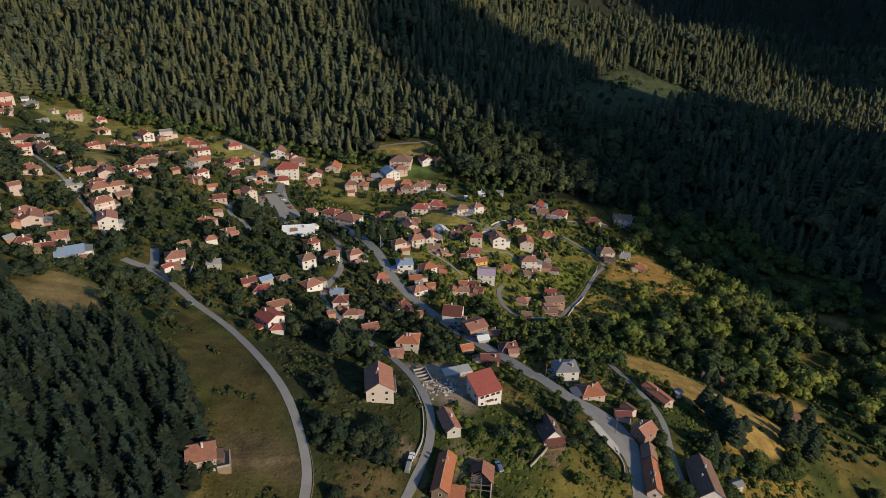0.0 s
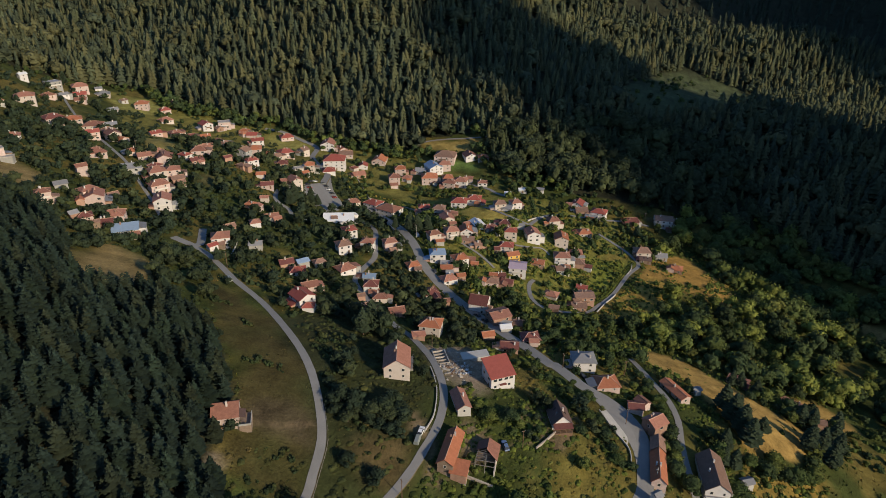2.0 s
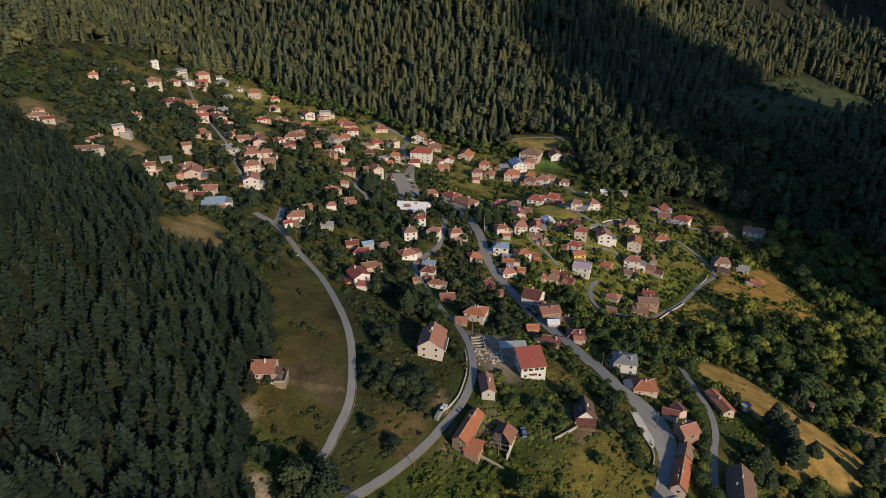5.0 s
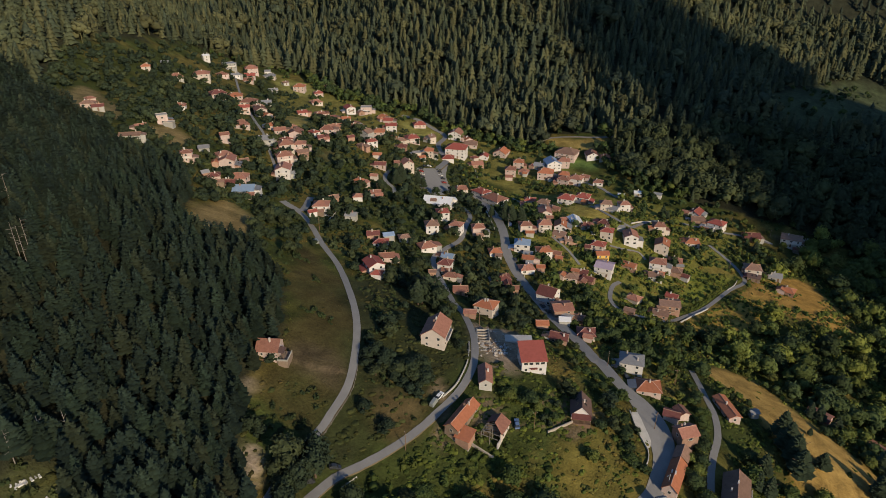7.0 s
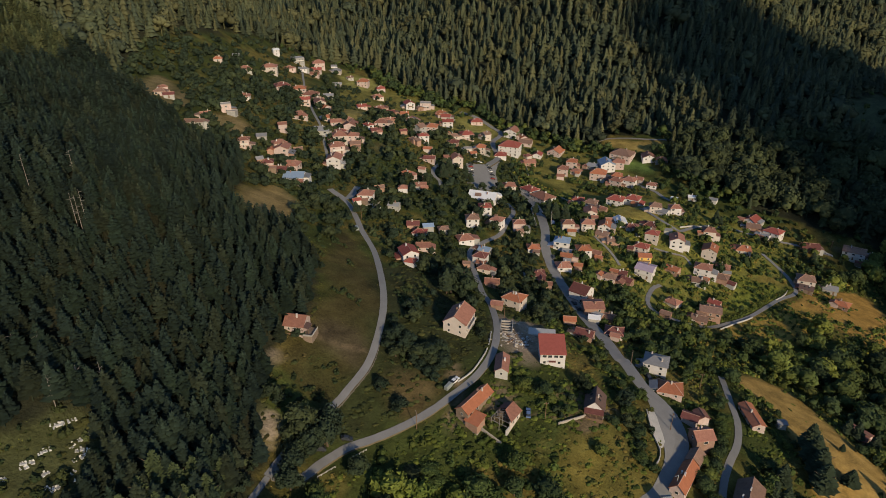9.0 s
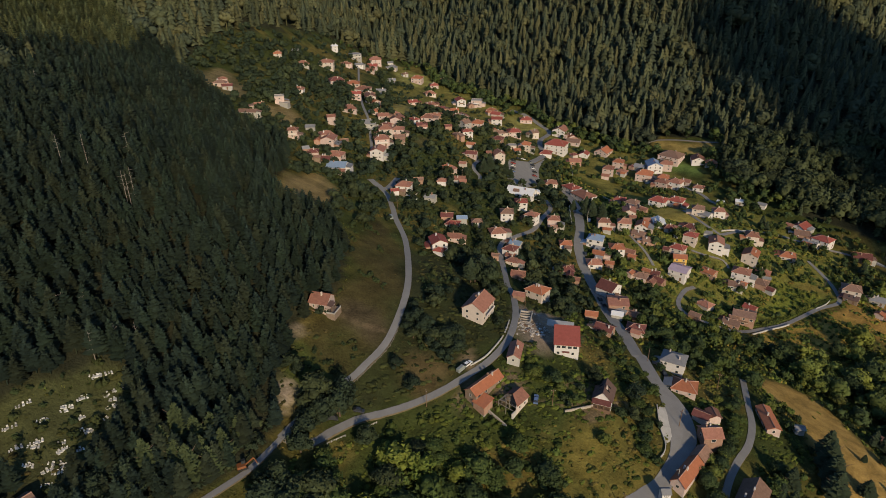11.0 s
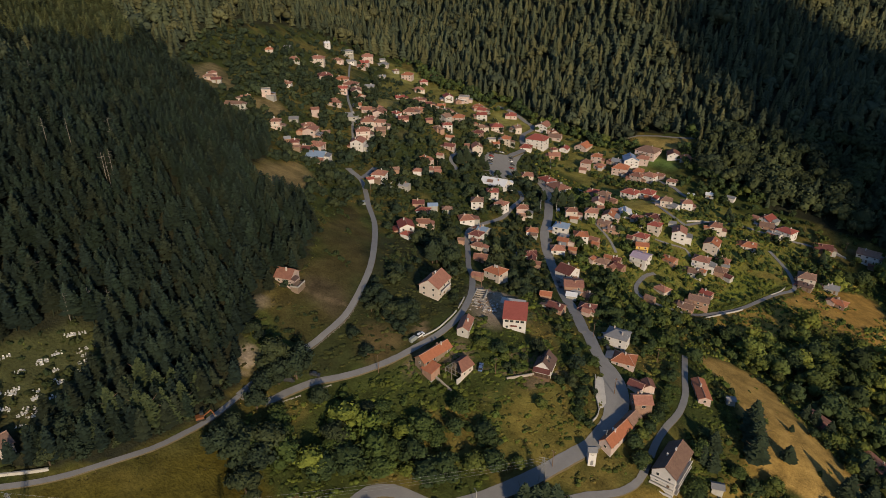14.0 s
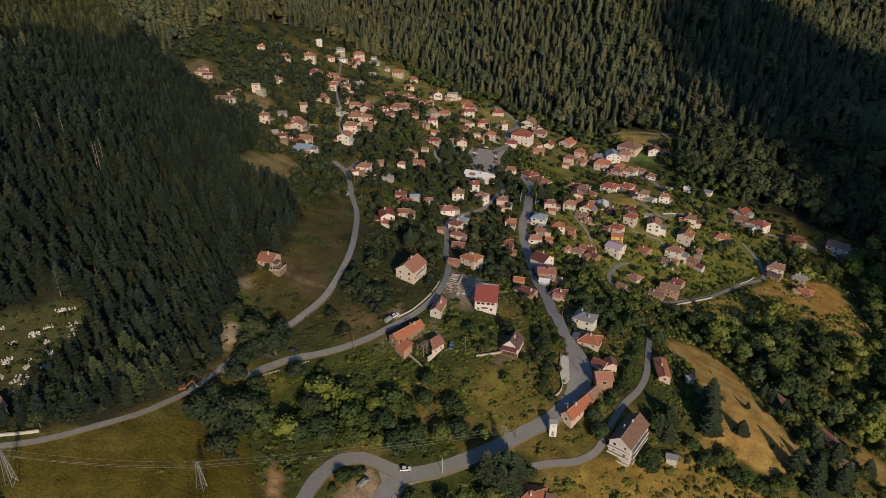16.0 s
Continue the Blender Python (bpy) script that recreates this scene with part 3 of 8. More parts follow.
def ridge_tiles(w, d, eave, rise, kind, over=0.42):
    """Half-round cap tiles along the ridge and, on a hipped roof, down its four hips."""
    a, b = w / 2 + over, d / 2 + over
    lo = eave - over * rise / (d / 2 if kind != "e" else w / 2) * 0.8
    top = eave + rise
    if kind == "g":
        lines = [((-a, 0, top), (a, 0, top))]
    elif kind == "e":
        lines = [((0, -b, top), (0, b, top))]
    else:
        k = max(w, d) / 2 - min(w, d) / 2 * 0.85
        r = [(-k, 0, top), (k, 0, top)] if w >= d else [(0, -k, top), (0, k, top)]
        ends = [(-a, -b, lo), (-a, b, lo), (a, -b, lo), (a, b, lo)] if w >= d else [(-a, -b, lo), (a, -b, lo), (-a, b, lo), (a, b, lo)]
        lines = [tuple(r), (r[0], ends[0]), (r[0], ends[1]), (r[1], ends[2]), (r[1], ends[3])]
    bm = bmesh.new()
    for p, q in lines:
        p, q = Vector(p), Vector(q)
        m = Matrix.Translation((p + q) / 2) @ (q - p).to_track_quat("Z", "Y").to_matrix().to_4x4()
        bmesh.ops.create_cone(bm, cap_ends=True, segments=6, radius1=0.15, radius2=0.15, depth=(q - p).length, matrix=m)
    return bm


def house(x, y, turn, w, d, storeys, roof, wall, kind, ridge=0.0):
    """A house with its base centre on the land; w along its front, d deep, front towards -y before the turn."""
    rng = random.Random(int(x * 7 + y * 13))
    if roof == "T" and not ridge and rng.random() < 0.3:
        roof = "O"
    z = float(ground(x, y))
    home = new("house" if w * d > 30 else "shed")
    home.matrix_world = pose(x, y, z, 0, 0, turn)
    eave = 2.7 * storeys + 0.3
    span = d if kind in "gh" else w
    rise = ridge - eave if ridge else span * rng.uniform(0.2, 0.27)
    if kind == "f":
        rise = 0.0
    a, b = w / 2, d / 2
    ct, st_ = math.cos(radians(turn)), math.sin(radians(turn))
    drop = [float(ground(x + ct * px - st_ * py, y + st_ * px + ct * py)) - z for px, py in ((-a, -b), (a, -b), (a, b), (-a, b))]
    low = min(drop) - 0.7
    if kind == "g":
        pts = [(-a, -b, low), (a, -b, low), (a, b, low), (-a, b, low), (-a, -b, eave), (a, -b, eave), (a, b, eave), (-a, b, eave), (-a, 0, eave + rise - 0.1), (a, 0, eave + rise - 0.1)]
        faces = [(0, 1, 5, 4), (2, 3, 7, 6), (1, 2, 6, 9, 5), (3, 0, 4, 8, 7), (4, 5, 9, 8), (6, 7, 8, 9), (3, 2, 1, 0)]
        bm = solid(pts, faces)
    elif kind == "e":
        pts = [(-a, -b, low), (a, -b, low), (a, b, low), (-a, b, low), (-a, -b, eave), (a, -b, eave), (a, b, eave), (-a, b, eave), (0, -b, eave + rise - 0.1), (0, b, eave + rise - 0.1)]
        faces = [(0, 1, 5, 8, 4), (2, 3, 7, 9, 6), (1, 2, 6, 5), (3, 0, 4, 7), (4, 8, 9, 7), (5, 6, 9, 8), (3, 2, 1, 0)]
        bm = solid(pts, faces)
    elif kind == "m":
        bm = solid([(-a, -b, low), (a, -b, low), (a, b, low), (-a, b, low), (-a, -b, eave), (a, -b, eave), (a, b, eave + rise), (-a, b, eave + rise)], BOX)
    else:
        bm = box(-a, a, -b, b, low, eave)
    part("wall", bm, WALLS[wall], home)
    part("plinth", box(-a - 0.06, a + 0.06, -b - 0.06, b + 0.06, low, min(0.25, min(drop) + 0.55)), CONCRETE if wall != "k" else WALLS["g"], home)
    cover = part("roof", roof_shell(w, d, eave, rise, kind), ROOFS[roof], home)
    if roof in "TORDB" and kind in "geh":
        part("ridge_tiles", ridge_tiles(w, d, eave, rise, kind), RIDGE, cover, "pale mortared ridge tiles")
    if w * d > 30:
        door_side = rng.randint(0, 3)
        for s, (length, off, ang) in enumerate(((w, b, 0), (d, a, 90), (w, b, 180), (d, a, 270))):
            if s == 0 and ridge == 8.8:
                continue
            n = max(1, int(length / 3.6))
            for st in range(-1 if max(drop[s], drop[(s + 1) % 4]) < -1.9 else 0, storeys):
                for k in range(n):
                    u = (k + 0.5) / n * length - length / 2
                    c, s_ = math.cos(radians(ang)), math.sin(radians(ang))
                    px, py = u * c + off * s_, u * s_ - off * c
                    if st == 0 and s == door_side and k == n // 2:
                        placed("door", DOOR, home, px, py, 0.25, ang)
                    elif rng.random() < (0.3 if s == 2 else 0.88):
                        fit_window(WIN[rng.choice((0, 0, 1, 2))], home, px, py, 1.65 + 2.7 * st, ang)
        if kind == "e" and rise > 2.0:
            fit_window(WIN[1], home, 0, -b, eave + rise * 0.35, 0)
        if kind not in "fm":
            for _ in range(rng.choice((1, 1, 2))):
                cx, cy = rng.uniform(-0.3, 0.3) * w, rng.uniform(-0.25, 0.25) * d
                t_ = abs(cy) / (d / 2) if kind in "gh" else abs(cx) / (w / 2)
                if kind == "h":
                    t_ = max(t_, abs(cx) / (w / 2))
                placed("chimney", rng.choice(CHIMNEYS), home, cx, cy, eave + rise * (1 - t_) + 0.1)
        if rng.random() < 0.6 and not ridge:
            # a lean-to against one side
            sx = rng.choice((-1, 1))
            aw, ad, ah = rng.uniform(2.4, 3.8), d * rng.uniform(0.5, 0.8), rng.uniform(2.1, 2.6)
            y0 = rng.uniform(-b, b - ad)
            x0, x1 = (a, a + aw) if sx > 0 else (-a - aw, -a)
            part("annex_wall", box(x0, x1, y0, y0 + ad, low, ah), WALLS[rng.choice((wall, "p", "k", "g"))], home)
            za, zb = (ah + 0.9, ah) if sx > 0 else (ah, ah + 0.9)
            xa, xb = (x0, x1 + 0.35) if sx > 0 else (x0 - 0.35, x1)
            y1, y2 = y0 - 0.3, y0 + ad + 0.3
            pts = [(xa, y1, za), (xb, y1, zb), (xb, y2, zb), (xa, y2, za), (xa, y1, za + 0.15), (xb, y1, zb + 0.15), (xb, y2, zb + 0.15), (xa, y2, za + 0.15)]
            part("annex_roof", solid(pts, BOX), ROOFS[rng.choice((roof if roof != "F" else "T", "B", "T", "G"))], home)
        if storeys > 1 and rng.random() < 0.45 and ridge != 8.8:
            bw = w * rng.uniform(0.4, 0.8)
            part("balcony", box(-bw / 2, bw / 2, -b - 1.2, -b, 2.75, 2.92), CONCRETE, home)
            part("railing", box(-bw / 2, bw / 2, -b - 1.2, -b - 1.12, 2.92, 3.8), rng.choice((WOOD, FRAME, WALLS["w"])), home)
    if ridge == 8.8:
        for px_ in (-3.3, -1.2, 1.2, 3.3):
            fit_window(WIN[2], home, px_, -b, 4.6, 0)
        for px_ in (-3.2, 2.6):
            fit_window(WIN[0], home, px_, -b, 1.7, 0)
        part("porch_roof", box(-1.6, 1.2, -b - 1.1, -b, 2.5, 2.66), ROOFS["D"], home, "small dark red porch roof")
    if roof == "K":
        # a veranda under a lean-to roof before the gable, and skylights
        part("veranda_roof", solid([(-a - 2.4, -b, 2.3), (-a + 0.1, -b, 3.0), (-a + 0.1, b, 3.0), (-a - 2.4, b, 2.3), (-a - 2.4, -b, 2.45), (-a + 0.1, -b, 3.15), (-a + 0.1, b, 3.15), (-a - 2.4, b, 2.45)], BOX), ROOFS["D"], home, "dark red veranda roof")
        part("veranda", box(-a - 2.2, -a, -b + 0.1, b - 0.1, low, 0.3), WOOD, home)
        for k in range(4):
            part("post", box(-a - 2.2, -a - 2.05, -b + 0.15 + k * (d - 0.45) / 3, -b + 0.3 + k * (d - 0.45) / 3, 0.3, 2.35), WOOD, home)
        for sx in (-1.2, 1.2):
            for sy in (-1, 1):
                k = 0.45
                part("skylight", solid([(sx + p * 0.4, sy * (b * k + q * 0.45), eave + rise * (1 - k) - sy * q * sy * 0.45 * rise / b + h_) for h_ in (0.05, 0.16) for p, q in ((-1, -1), (1, -1), (1, 1), (-1, 1))], BOX), GLASS, home)
    if ridge == 9 and roof == "B":
        # tiers of white balconies round the gable that looks down the valley
        for k, z0 in enumerate((-2.4, 0.2, 2.9)):
            if z0 > low + 0.2:
                part("balcony", box(-a - 1.5, -a, -b, b, z0, z0 + 0.16), CONCRETE, home)
                part("railing", box(-a - 1.5, -a - 1.42, -b, b, z0 + 0.16, z0 + 0.95), WALLS["w"], home)
                part("side_balcony", box(-a + 1, a - 2, -b - 1.2, -b, z0, z0 + 0.16), CONCRETE, home)
                part("side_railing", box(-a + 1, a - 2, -b - 1.2, -b - 1.12, z0 + 0.16, z0 + 0.95), WALLS["w"], home)
    size = "Two-storey" if storeys == 2 else "Three-storey" if storeys == 3 else "Low"
    what = "house" if w * d > 30 else "shed"
    return tagged(home, f"{size} {WALL_WORDS[wall]} {what} with {ROOF_WORDS[roof]} roof", what, "village houses" if what == "house" else "sheds")


house(18.6, 461.2, 7, 4.7, 3.7, 1, "W", "w", "g")
house(30.2, 472.1, 12, 6.2, 4.9, 1, "W", "g", "g")
house(44.9, 475.8, -8, 5.7, 4.6, 1, "G", "w", "g")
house(-298.8, 276.2, 68, 5.2, 4.5, 1, "T", "p", "h")
house(-290.7, 267.6, 31, 8.0, 6.0, 1, "B", "p", "h")
house(-283.8, 268.1, 48, 6.6, 5.3, 1, "D", "g", "g")
house(-237.0, 246.1, 30, 11.5, 5.8, 1, "B", "g", "g")
house(-247.8, 264.3, 55, 6.2, 5.0, 1, "T", "n", "g")
house(-254.4, 288.1, 50, 6.5, 5.6, 2, "F", "p", "f")
house(-248.8, 287.9, 24, 5.7, 4.8, 1, "F", "g", "f")
house(-276.1, 327.2, 35, 8.1, 6.9, 1, "T", "w", "h")
house(-355.0, 379.6, 44, 6.9, 6.2, 1, "T", "c", "h")
house(-364.9, 410.5, 30, 5.6, 4.4, 1, "G", "g", "g")
house(-339.1, 393.7, 56, 9.5, 8.4, 1, "T", "g", "h")
house(-343.2, 427.9, 37, 13.3, 11.1, 2, "T", "c", "h")
house(-387.2, 485.7, 61, 6.2, 5.0, 2, "W", "w", "g")
house(-377.9, 506.6, 61, 11.3, 9.6, 2, "G", "g", "f")
house(-354.0, 466.0, 58, 8.2, 7.4, 1, "T", "p", "h")
house(-357.3, 488.7, 55, 7.3, 5.8, 1, "G", "w", "g")
house(-373.1, 534.0, 41, 12.9, 11.6, 2, "T", "p", "h")
house(-359.9, 513.9, 32, 10.0, 8.0, 1, "R", "p", "g")
house(-347.5, 495.6, 26, 8.5, 6.8, 1, "T", "p", "g")
house(-371.3, 558.2, 33, 6.0, 4.8, 1, "G", "w", "g")
house(-359.2, 546.0, 26, 10.4, 9.0, 1, "G", "c", "h")
house(-297.5, 391.6, 57, 12.1, 10.5, 2, "D", "p", "h")
house(-302.6, 418.8, 38, 11.6, 9.8, 1, "T", "p", "h")
house(-275.5, 401.5, 21, 12.0, 10.5, 2, "T", "c", "h")
house(-254.0, 368.7, 38, 7.4, 5.9, 2, "R", "p", "g")
house(-289.1, 441.7, 31, 8.6, 6.9, 1, "G", "g", "g")
house(-244.3, 374.4, 47, 8.3, 9.6, 2, "T", "c", "e")
house(-323.6, 499.9, 47, 8.4, 6.7, 1, "G", "c", "g")
house(-231.1, 335.1, 34, 11.1, 10.1, 1, "T", "p", "h")
house(-219.0, 302.2, 49, 5.6, 4.5, 2, "T", "p", "g")
house(-205.8, 253.5, 37, 6.5, 5.7, 2, "T", "p", "h")
house(-213.7, 276.6, 41, 6.1, 4.9, 1, "G", "g", "g")
house(-199.4, 276.2, 62, 8.2, 6.8, 2, "T", "p", "h")
house(-193.4, 272.6, 29, 8.8, 10.1, 2, "T", "p", "e")
house(-192.9, 286.2, 48, 5.3, 4.2, 1, "B", "g", "g")
house(-182.8, 247.2, 41, 6.9, 6.2, 1, "D", "p", "h")
house(-178.2, 261.8, 22, 10.5, 8.5, 1, "T", "p", "h")
house(-164.3, 249.0, 27, 11.4, 9.1, 1, "U", "w", "g")
house(-173.7, 248.5, 26, 6.8, 5.4, 1, "D", "k", "g")
house(-320.2, 540.3, 21, 11.3, 10.0, 2, "T", "p", "h")
house(-302.0, 545.8, 41, 8.7, 8.2, 1, "R", "p", "h")
house(-304.7, 567.2, 34, 9.0, 7.2, 1, "D", "p", "g")
house(-286.5, 516.2, 52, 10.7, 9.0, 1, "T", "c", "h")
house(-260.5, 452.3, 49, 8.5, 6.8, 1, "R", "p", "g")
house(-258.7, 479.2, 43, 9.9, 9.2, 1, "T", "p", "h")
house(-245.6, 476.0, 39, 8.7, 7.0, 1, "D", "p", "g")
house(-253.3, 522.9, 48, 9.3, 10.7, 2, "R", "w", "e")
house(-239.6, 491.8, 36, 7.8, 6.2, 1, "T", "c", "g")
house(-185.2, 385.3, 25, 6.2, 5.0, 1, "T", "k", "g")
house(-185.5, 373.1, 19, 9.5, 7.9, 1, "T", "p", "h")
house(-180.2, 357.2, 43, 7.6, 6.0, 1, "D", "k", "g")
house(-218.7, 475.2, 50, 9.6, 11.0, 1, "T", "p", "e")
house(-216.8, 350.0, 36, 7.8, 6.3, 1, "T", "p", "h")
house(-208.1, 346.6, 36, 7.6, 6.1, 1, "T", "p", "g")
house(-194.4, 346.2, 23, 8.4, 9.6, 2, "T", "p", "e")
house(-205.1, 327.1, 23, 10.7, 8.5, 1, "G", "g", "g")
house(-190.0, 326.5, 42, 9.6, 9.0, 2, "T", "c", "h")
house(-183.7, 333.6, 31, 8.1, 6.6, 2, "T", "p", "h")
house(-181.7, 311.9, 46, 10.1, 8.4, 2, "T", "p", "h")
house(-179.2, 329.3, 41, 7.2, 5.8, 1, "B", "k", "g")
house(-170.8, 295.0, 27, 8.9, 10.2, 2, "T", "w", "e")
house(-167.2, 296.4, 43, 5.9, 4.8, 1, "G", "g", "g")
house(-167.1, 373.0, 50, 5.1, 4.1, 1, "D", "k", "g")
house(-242.2, 536.8, 26, 10.6, 9.0, 2, "F", "p", "f")
house(-221.9, 532.0, 8, 8.1, 6.6, 1, "T", "c", "h")
house(-212.3, 526.0, 8, 9.1, 7.3, 1, "R", "p", "g")
house(-199.1, 503.9, 28, 9.9, 7.9, 2, "R", "w", "g")
house(-183.9, 534.6, 32, 11.4, 9.5, 1, "R", "p", "h")
house(-161.6, 406.6, 21, 9.0, 8.4, 2, "T", "p", "h")
house(-152.5, 377.1, 44, 7.6, 6.2, 2, "R", "w", "h")
house(-155.8, 433.1, 36, 7.6, 6.4, 1, "B", "c", "h")
house(-164.1, 473.3, 40, 11.2, 10.1, 2, "R", "p", "h")
house(-143.3, 408.6, 19, 7.7, 6.9, 1, "D", "k", "h")
house(-134.1, 415.3, 34, 6.3, 5.4, 1, "F", "c", "f")
house(-133.1, 436.6, 19, 8.1, 6.9, 2, "T", "c", "h")
house(-124.5, 376.8, 42, 7.9, 9.1, 2, "T", "c", "e")
house(-142.8, 527.4, 5, 12.1, 13.9, 2, "T", "w", "e")
house(-130.1, 525.2, 36, 6.5, 7.5, 1, "T", "p", "e")
house(-124.2, 514.9, 13, 11.8, 9.4, 1, "B", "p", "g")
house(-125.1, 480.2, 9, 17.2, 14.2, 3, "R", "w", "h")
house(-77.4, 347.3, 35, 3.5, 4.0, 2, "W", "w", "e")
house(-123.9, 456.9, 20, 9.7, 8.8, 1, "R", "w", "h")
house(-104.5, 494.7, 8, 7.2, 8.3, 1, "R", "w", "e")
house(-103.3, 471.3, 33, 9.9, 7.9, 1, "T", "k", "g")
house(-93.4, 511.1, -2, 11.5, 13.3, 1, "T", "p", "e")
house(-142.9, 367.4, 15, 5.8, 4.6, 1, "T", "c", "g")
house(-135.2, 356.3, 19, 7.7, 6.1, 1, "D", "p", "g")
house(-120.9, 297.6, 27, 5.6, 4.8, 1, "T", "w", "h")
house(-116.5, 311.2, 30, 7.5, 6.0, 1, "T", "g", "g")
house(-129.8, 336.4, 10, 4.6, 3.7, 1, "T", "c", "g")
house(-91.3, 399.6, 32, 8.9, 7.8, 1, "T", "c", "h")
house(-72.9, 315.8, 33, 7.4, 6.9, 2, "R", "w", "h")
house(-70.9, 293.8, 32, 7.5, 7.1, 2, "B", "w", "h")
house(-59.9, 305.7, 0, 7.1, 6.6, 2, "T", "w", "h")
house(-49.0, 313.4, 29, 7.2, 5.8, 2, "T", "p", "h")
house(-72.6, 492.7, 15, 9.1, 7.7, 2, "T", "p", "h")
house(-74.6, 475.2, 15, 8.8, 8.4, 2, "T", "p", "h")
house(-65.1, 482.3, -5, 7.9, 7.3, 1, "T", "p", "h")
house(-72.9, 465.1, 14, 5.8, 4.6, 1, "T", "p", "g")
house(-55.2, 497.4, -7, 9.1, 7.3, 1, "G", "g", "g")
house(-45.0, 500.9, 28, 12.1, 14.0, 2, "U", "w", "e")
house(-36.4, 505.9, 12, 10.2, 8.2, 2, "T", "p", "h")
house(-46.3, 482.4, 9, 12.8, 10.6, 2, "T", "p", "h")
house(-31.1, 482.5, 16, 8.8, 7.8, 2, "T", "p", "h")
house(-28.8, 474.1, -5, 9.6, 8.6, 2, "T", "p", "h")
house(-19.5, 477.9, -6, 9.7, 8.9, 2, "T", "w", "h")
house(-14.1, 487.3, -4, 6.9, 5.5, 1, "T", "p", "g")
house(-2.4, 480.9, 6, 7.7, 6.5, 1, "T", "w", "h")
house(-36.7, 520.2, -5, 17.7, 15.3, 2, "B", "p", "h")
house(-15.7, 523.8, 21, 10.4, 12.0, 1, "T", "w", "e")
house(-4.2, 521.5, 15, 9.3, 8.2, 1, "T", "g", "h")
house(-41.9, 413.3, 11, 8.2, 6.6, 2, "R", "p", "h")
house(-30.0, 405.3, -4, 8.0, 7.1, 2, "B", "p", "h")
house(-17.1, 425.0, -1, 11.3, 10.4, 2, "R", "w", "h")
house(-6.3, 432.3, -2, 9.9, 9.3, 2, "R", "w", "h")
house(-21.4, 371.9, 21, 8.1, 9.3, 2, "T", "c", "e")
house(-21.4, 396.2, -9, 7.0, 5.6, 1, "B", "p", "g")
house(12.8, 415.4, 15, 8.0, 6.7, 2, "B", "c", "h")
house(17.6, 414.7, -14, 8.8, 7.0, 1, "G", "w", "g")
house(24.2, 427.3, 25, 7.5, 7.1, 2, "T", "w", "h")
house(-16.3, 348.6, 22, 8.3, 7.2, 2, "T", "c", "h")
house(-7.7, 358.6, 9, 7.9, 9.1, 1, "T", "w", "e")
house(-1.3, 371.0, 25, 8.0, 9.2, 1, "W", "w", "e")
house(-5.6, 345.8, -4, 7.6, 6.1, 1, "B", "k", "g")
house(1.7, 343.8, 23, 7.6, 6.0, 1, "B", "k", "g")
house(-26.3, 338.7, 30, 7.5, 6.0, 2, "T", "c", "h")
house(-21.4, 314.1, 11, 8.9, 8.0, 2, "U", "w", "h")
house(-33.2, 297.6, 29, 6.9, 6.0, 1, "T", "w", "h")
house(-8.6, 315.3, 30, 8.3, 7.7, 2, "T", "w", "h")
house(-2.4, 322.0, -2, 5.6, 4.5, 1, "T", "k", "g")
house(0.2, 318.3, -1, 4.1, 3.3, 1, "T", "k", "g")
house(16.9, 380.5, -1, 7.5, 7.0, 1, "D", "k", "h")
house(20.8, 366.7, 2, 7.9, 7.1, 2, "R", "c", "h")
house(35.2, 373.6, 14, 8.7, 10.0, 2, "T", "w", "e")
house(18.6, 348.0, -3, 8.3, 7.1, 2, "R", "c", "h")
house(22.2, 339.9, 23, 7.5, 5.9, 2, "T", "y", "g")
house(27.6, 382.7, 12, 4.8, 3.8, 1, "G", "g", "g")
house(6.3, 368.6, 25, 6.2, 5.7, 1, "D", "g", "h")
house(50.8, 403.9, 17, 7.9, 7.4, 2, "T", "c", "h")
house(55.1, 380.5, 1, 8.9, 10.1, 2, "T", "c", "e")
house(74.1, 462.0, -19, 9.3, 10.7, 1, "R", "w", "e")
house(75.8, 452.0, 9, 9.2, 7.3, 1, "B", "k", "g")
house(89.4, 450.3, -20, 11.0, 9.7, 2, "R", "w", "h")
house(82.9, 442.5, -22, 9.0, 7.2, 1, "G", "w", "g")
house(73.2, 405.7, 11, 9.4, 8.4, 1, "T", "c", "h")
house(113.3, 450.4, 15, 11.1, 8.9, 1, "D", "k", "g")
house(140.3, 457.7, -6, 13.2, 10.6, 2, "B", "w", "g")
house(150.3, 460.1, -4, 8.6, 6.9, 1, "G", "g", "g")
house(54.5, 359.6, 3, 9.8, 8.6, 2, "T", "w", "h")
house(64.7, 371.8, 1, 8.1, 7.0, 1, "T", "p", "h")
house(54.3, 349.3, 9, 8.3, 6.7, 1, "B", "g", "g")
house(65.2, 361.7, -4, 8.6, 7.0, 1, "B", "k", "h")
house(38.7, 347.1, -14, 7.7, 6.2, 1, "T", "k", "g")
house(45.4, 312.5, -20, 7.7, 6.3, 1, "T", "c", "h")
house(45.3, 289.7, -10, 5.2, 4.1, 1, "B", "k", "g")
house(65.8, 334.8, -14, 6.5, 5.2, 1, "R", "k", "g")
house(61.0, 307.3, 0, 8.2, 6.5, 1, "B", "k", "g")
house(-256.3, 387.3, 68, 7.5, 6.2, 2, "B", "k", "h")
house(-236.4, 371.5, 68, 6.5, 5.1, 1, "T", "p", "e")
house(-205.8, 358.1, -22, 6.1, 5.0, 1, "T", "k", "h")
house(-196.3, 336.9, -8, 6.1, 5.3, 1, "D", "c", "h")
house(-251.6, 464.9, -30, 6.2, 4.9, 1, "D", "w", "e")
house(-243.2, 526.5, 60, 6.5, 5.0, 1, "B", "k", "e")
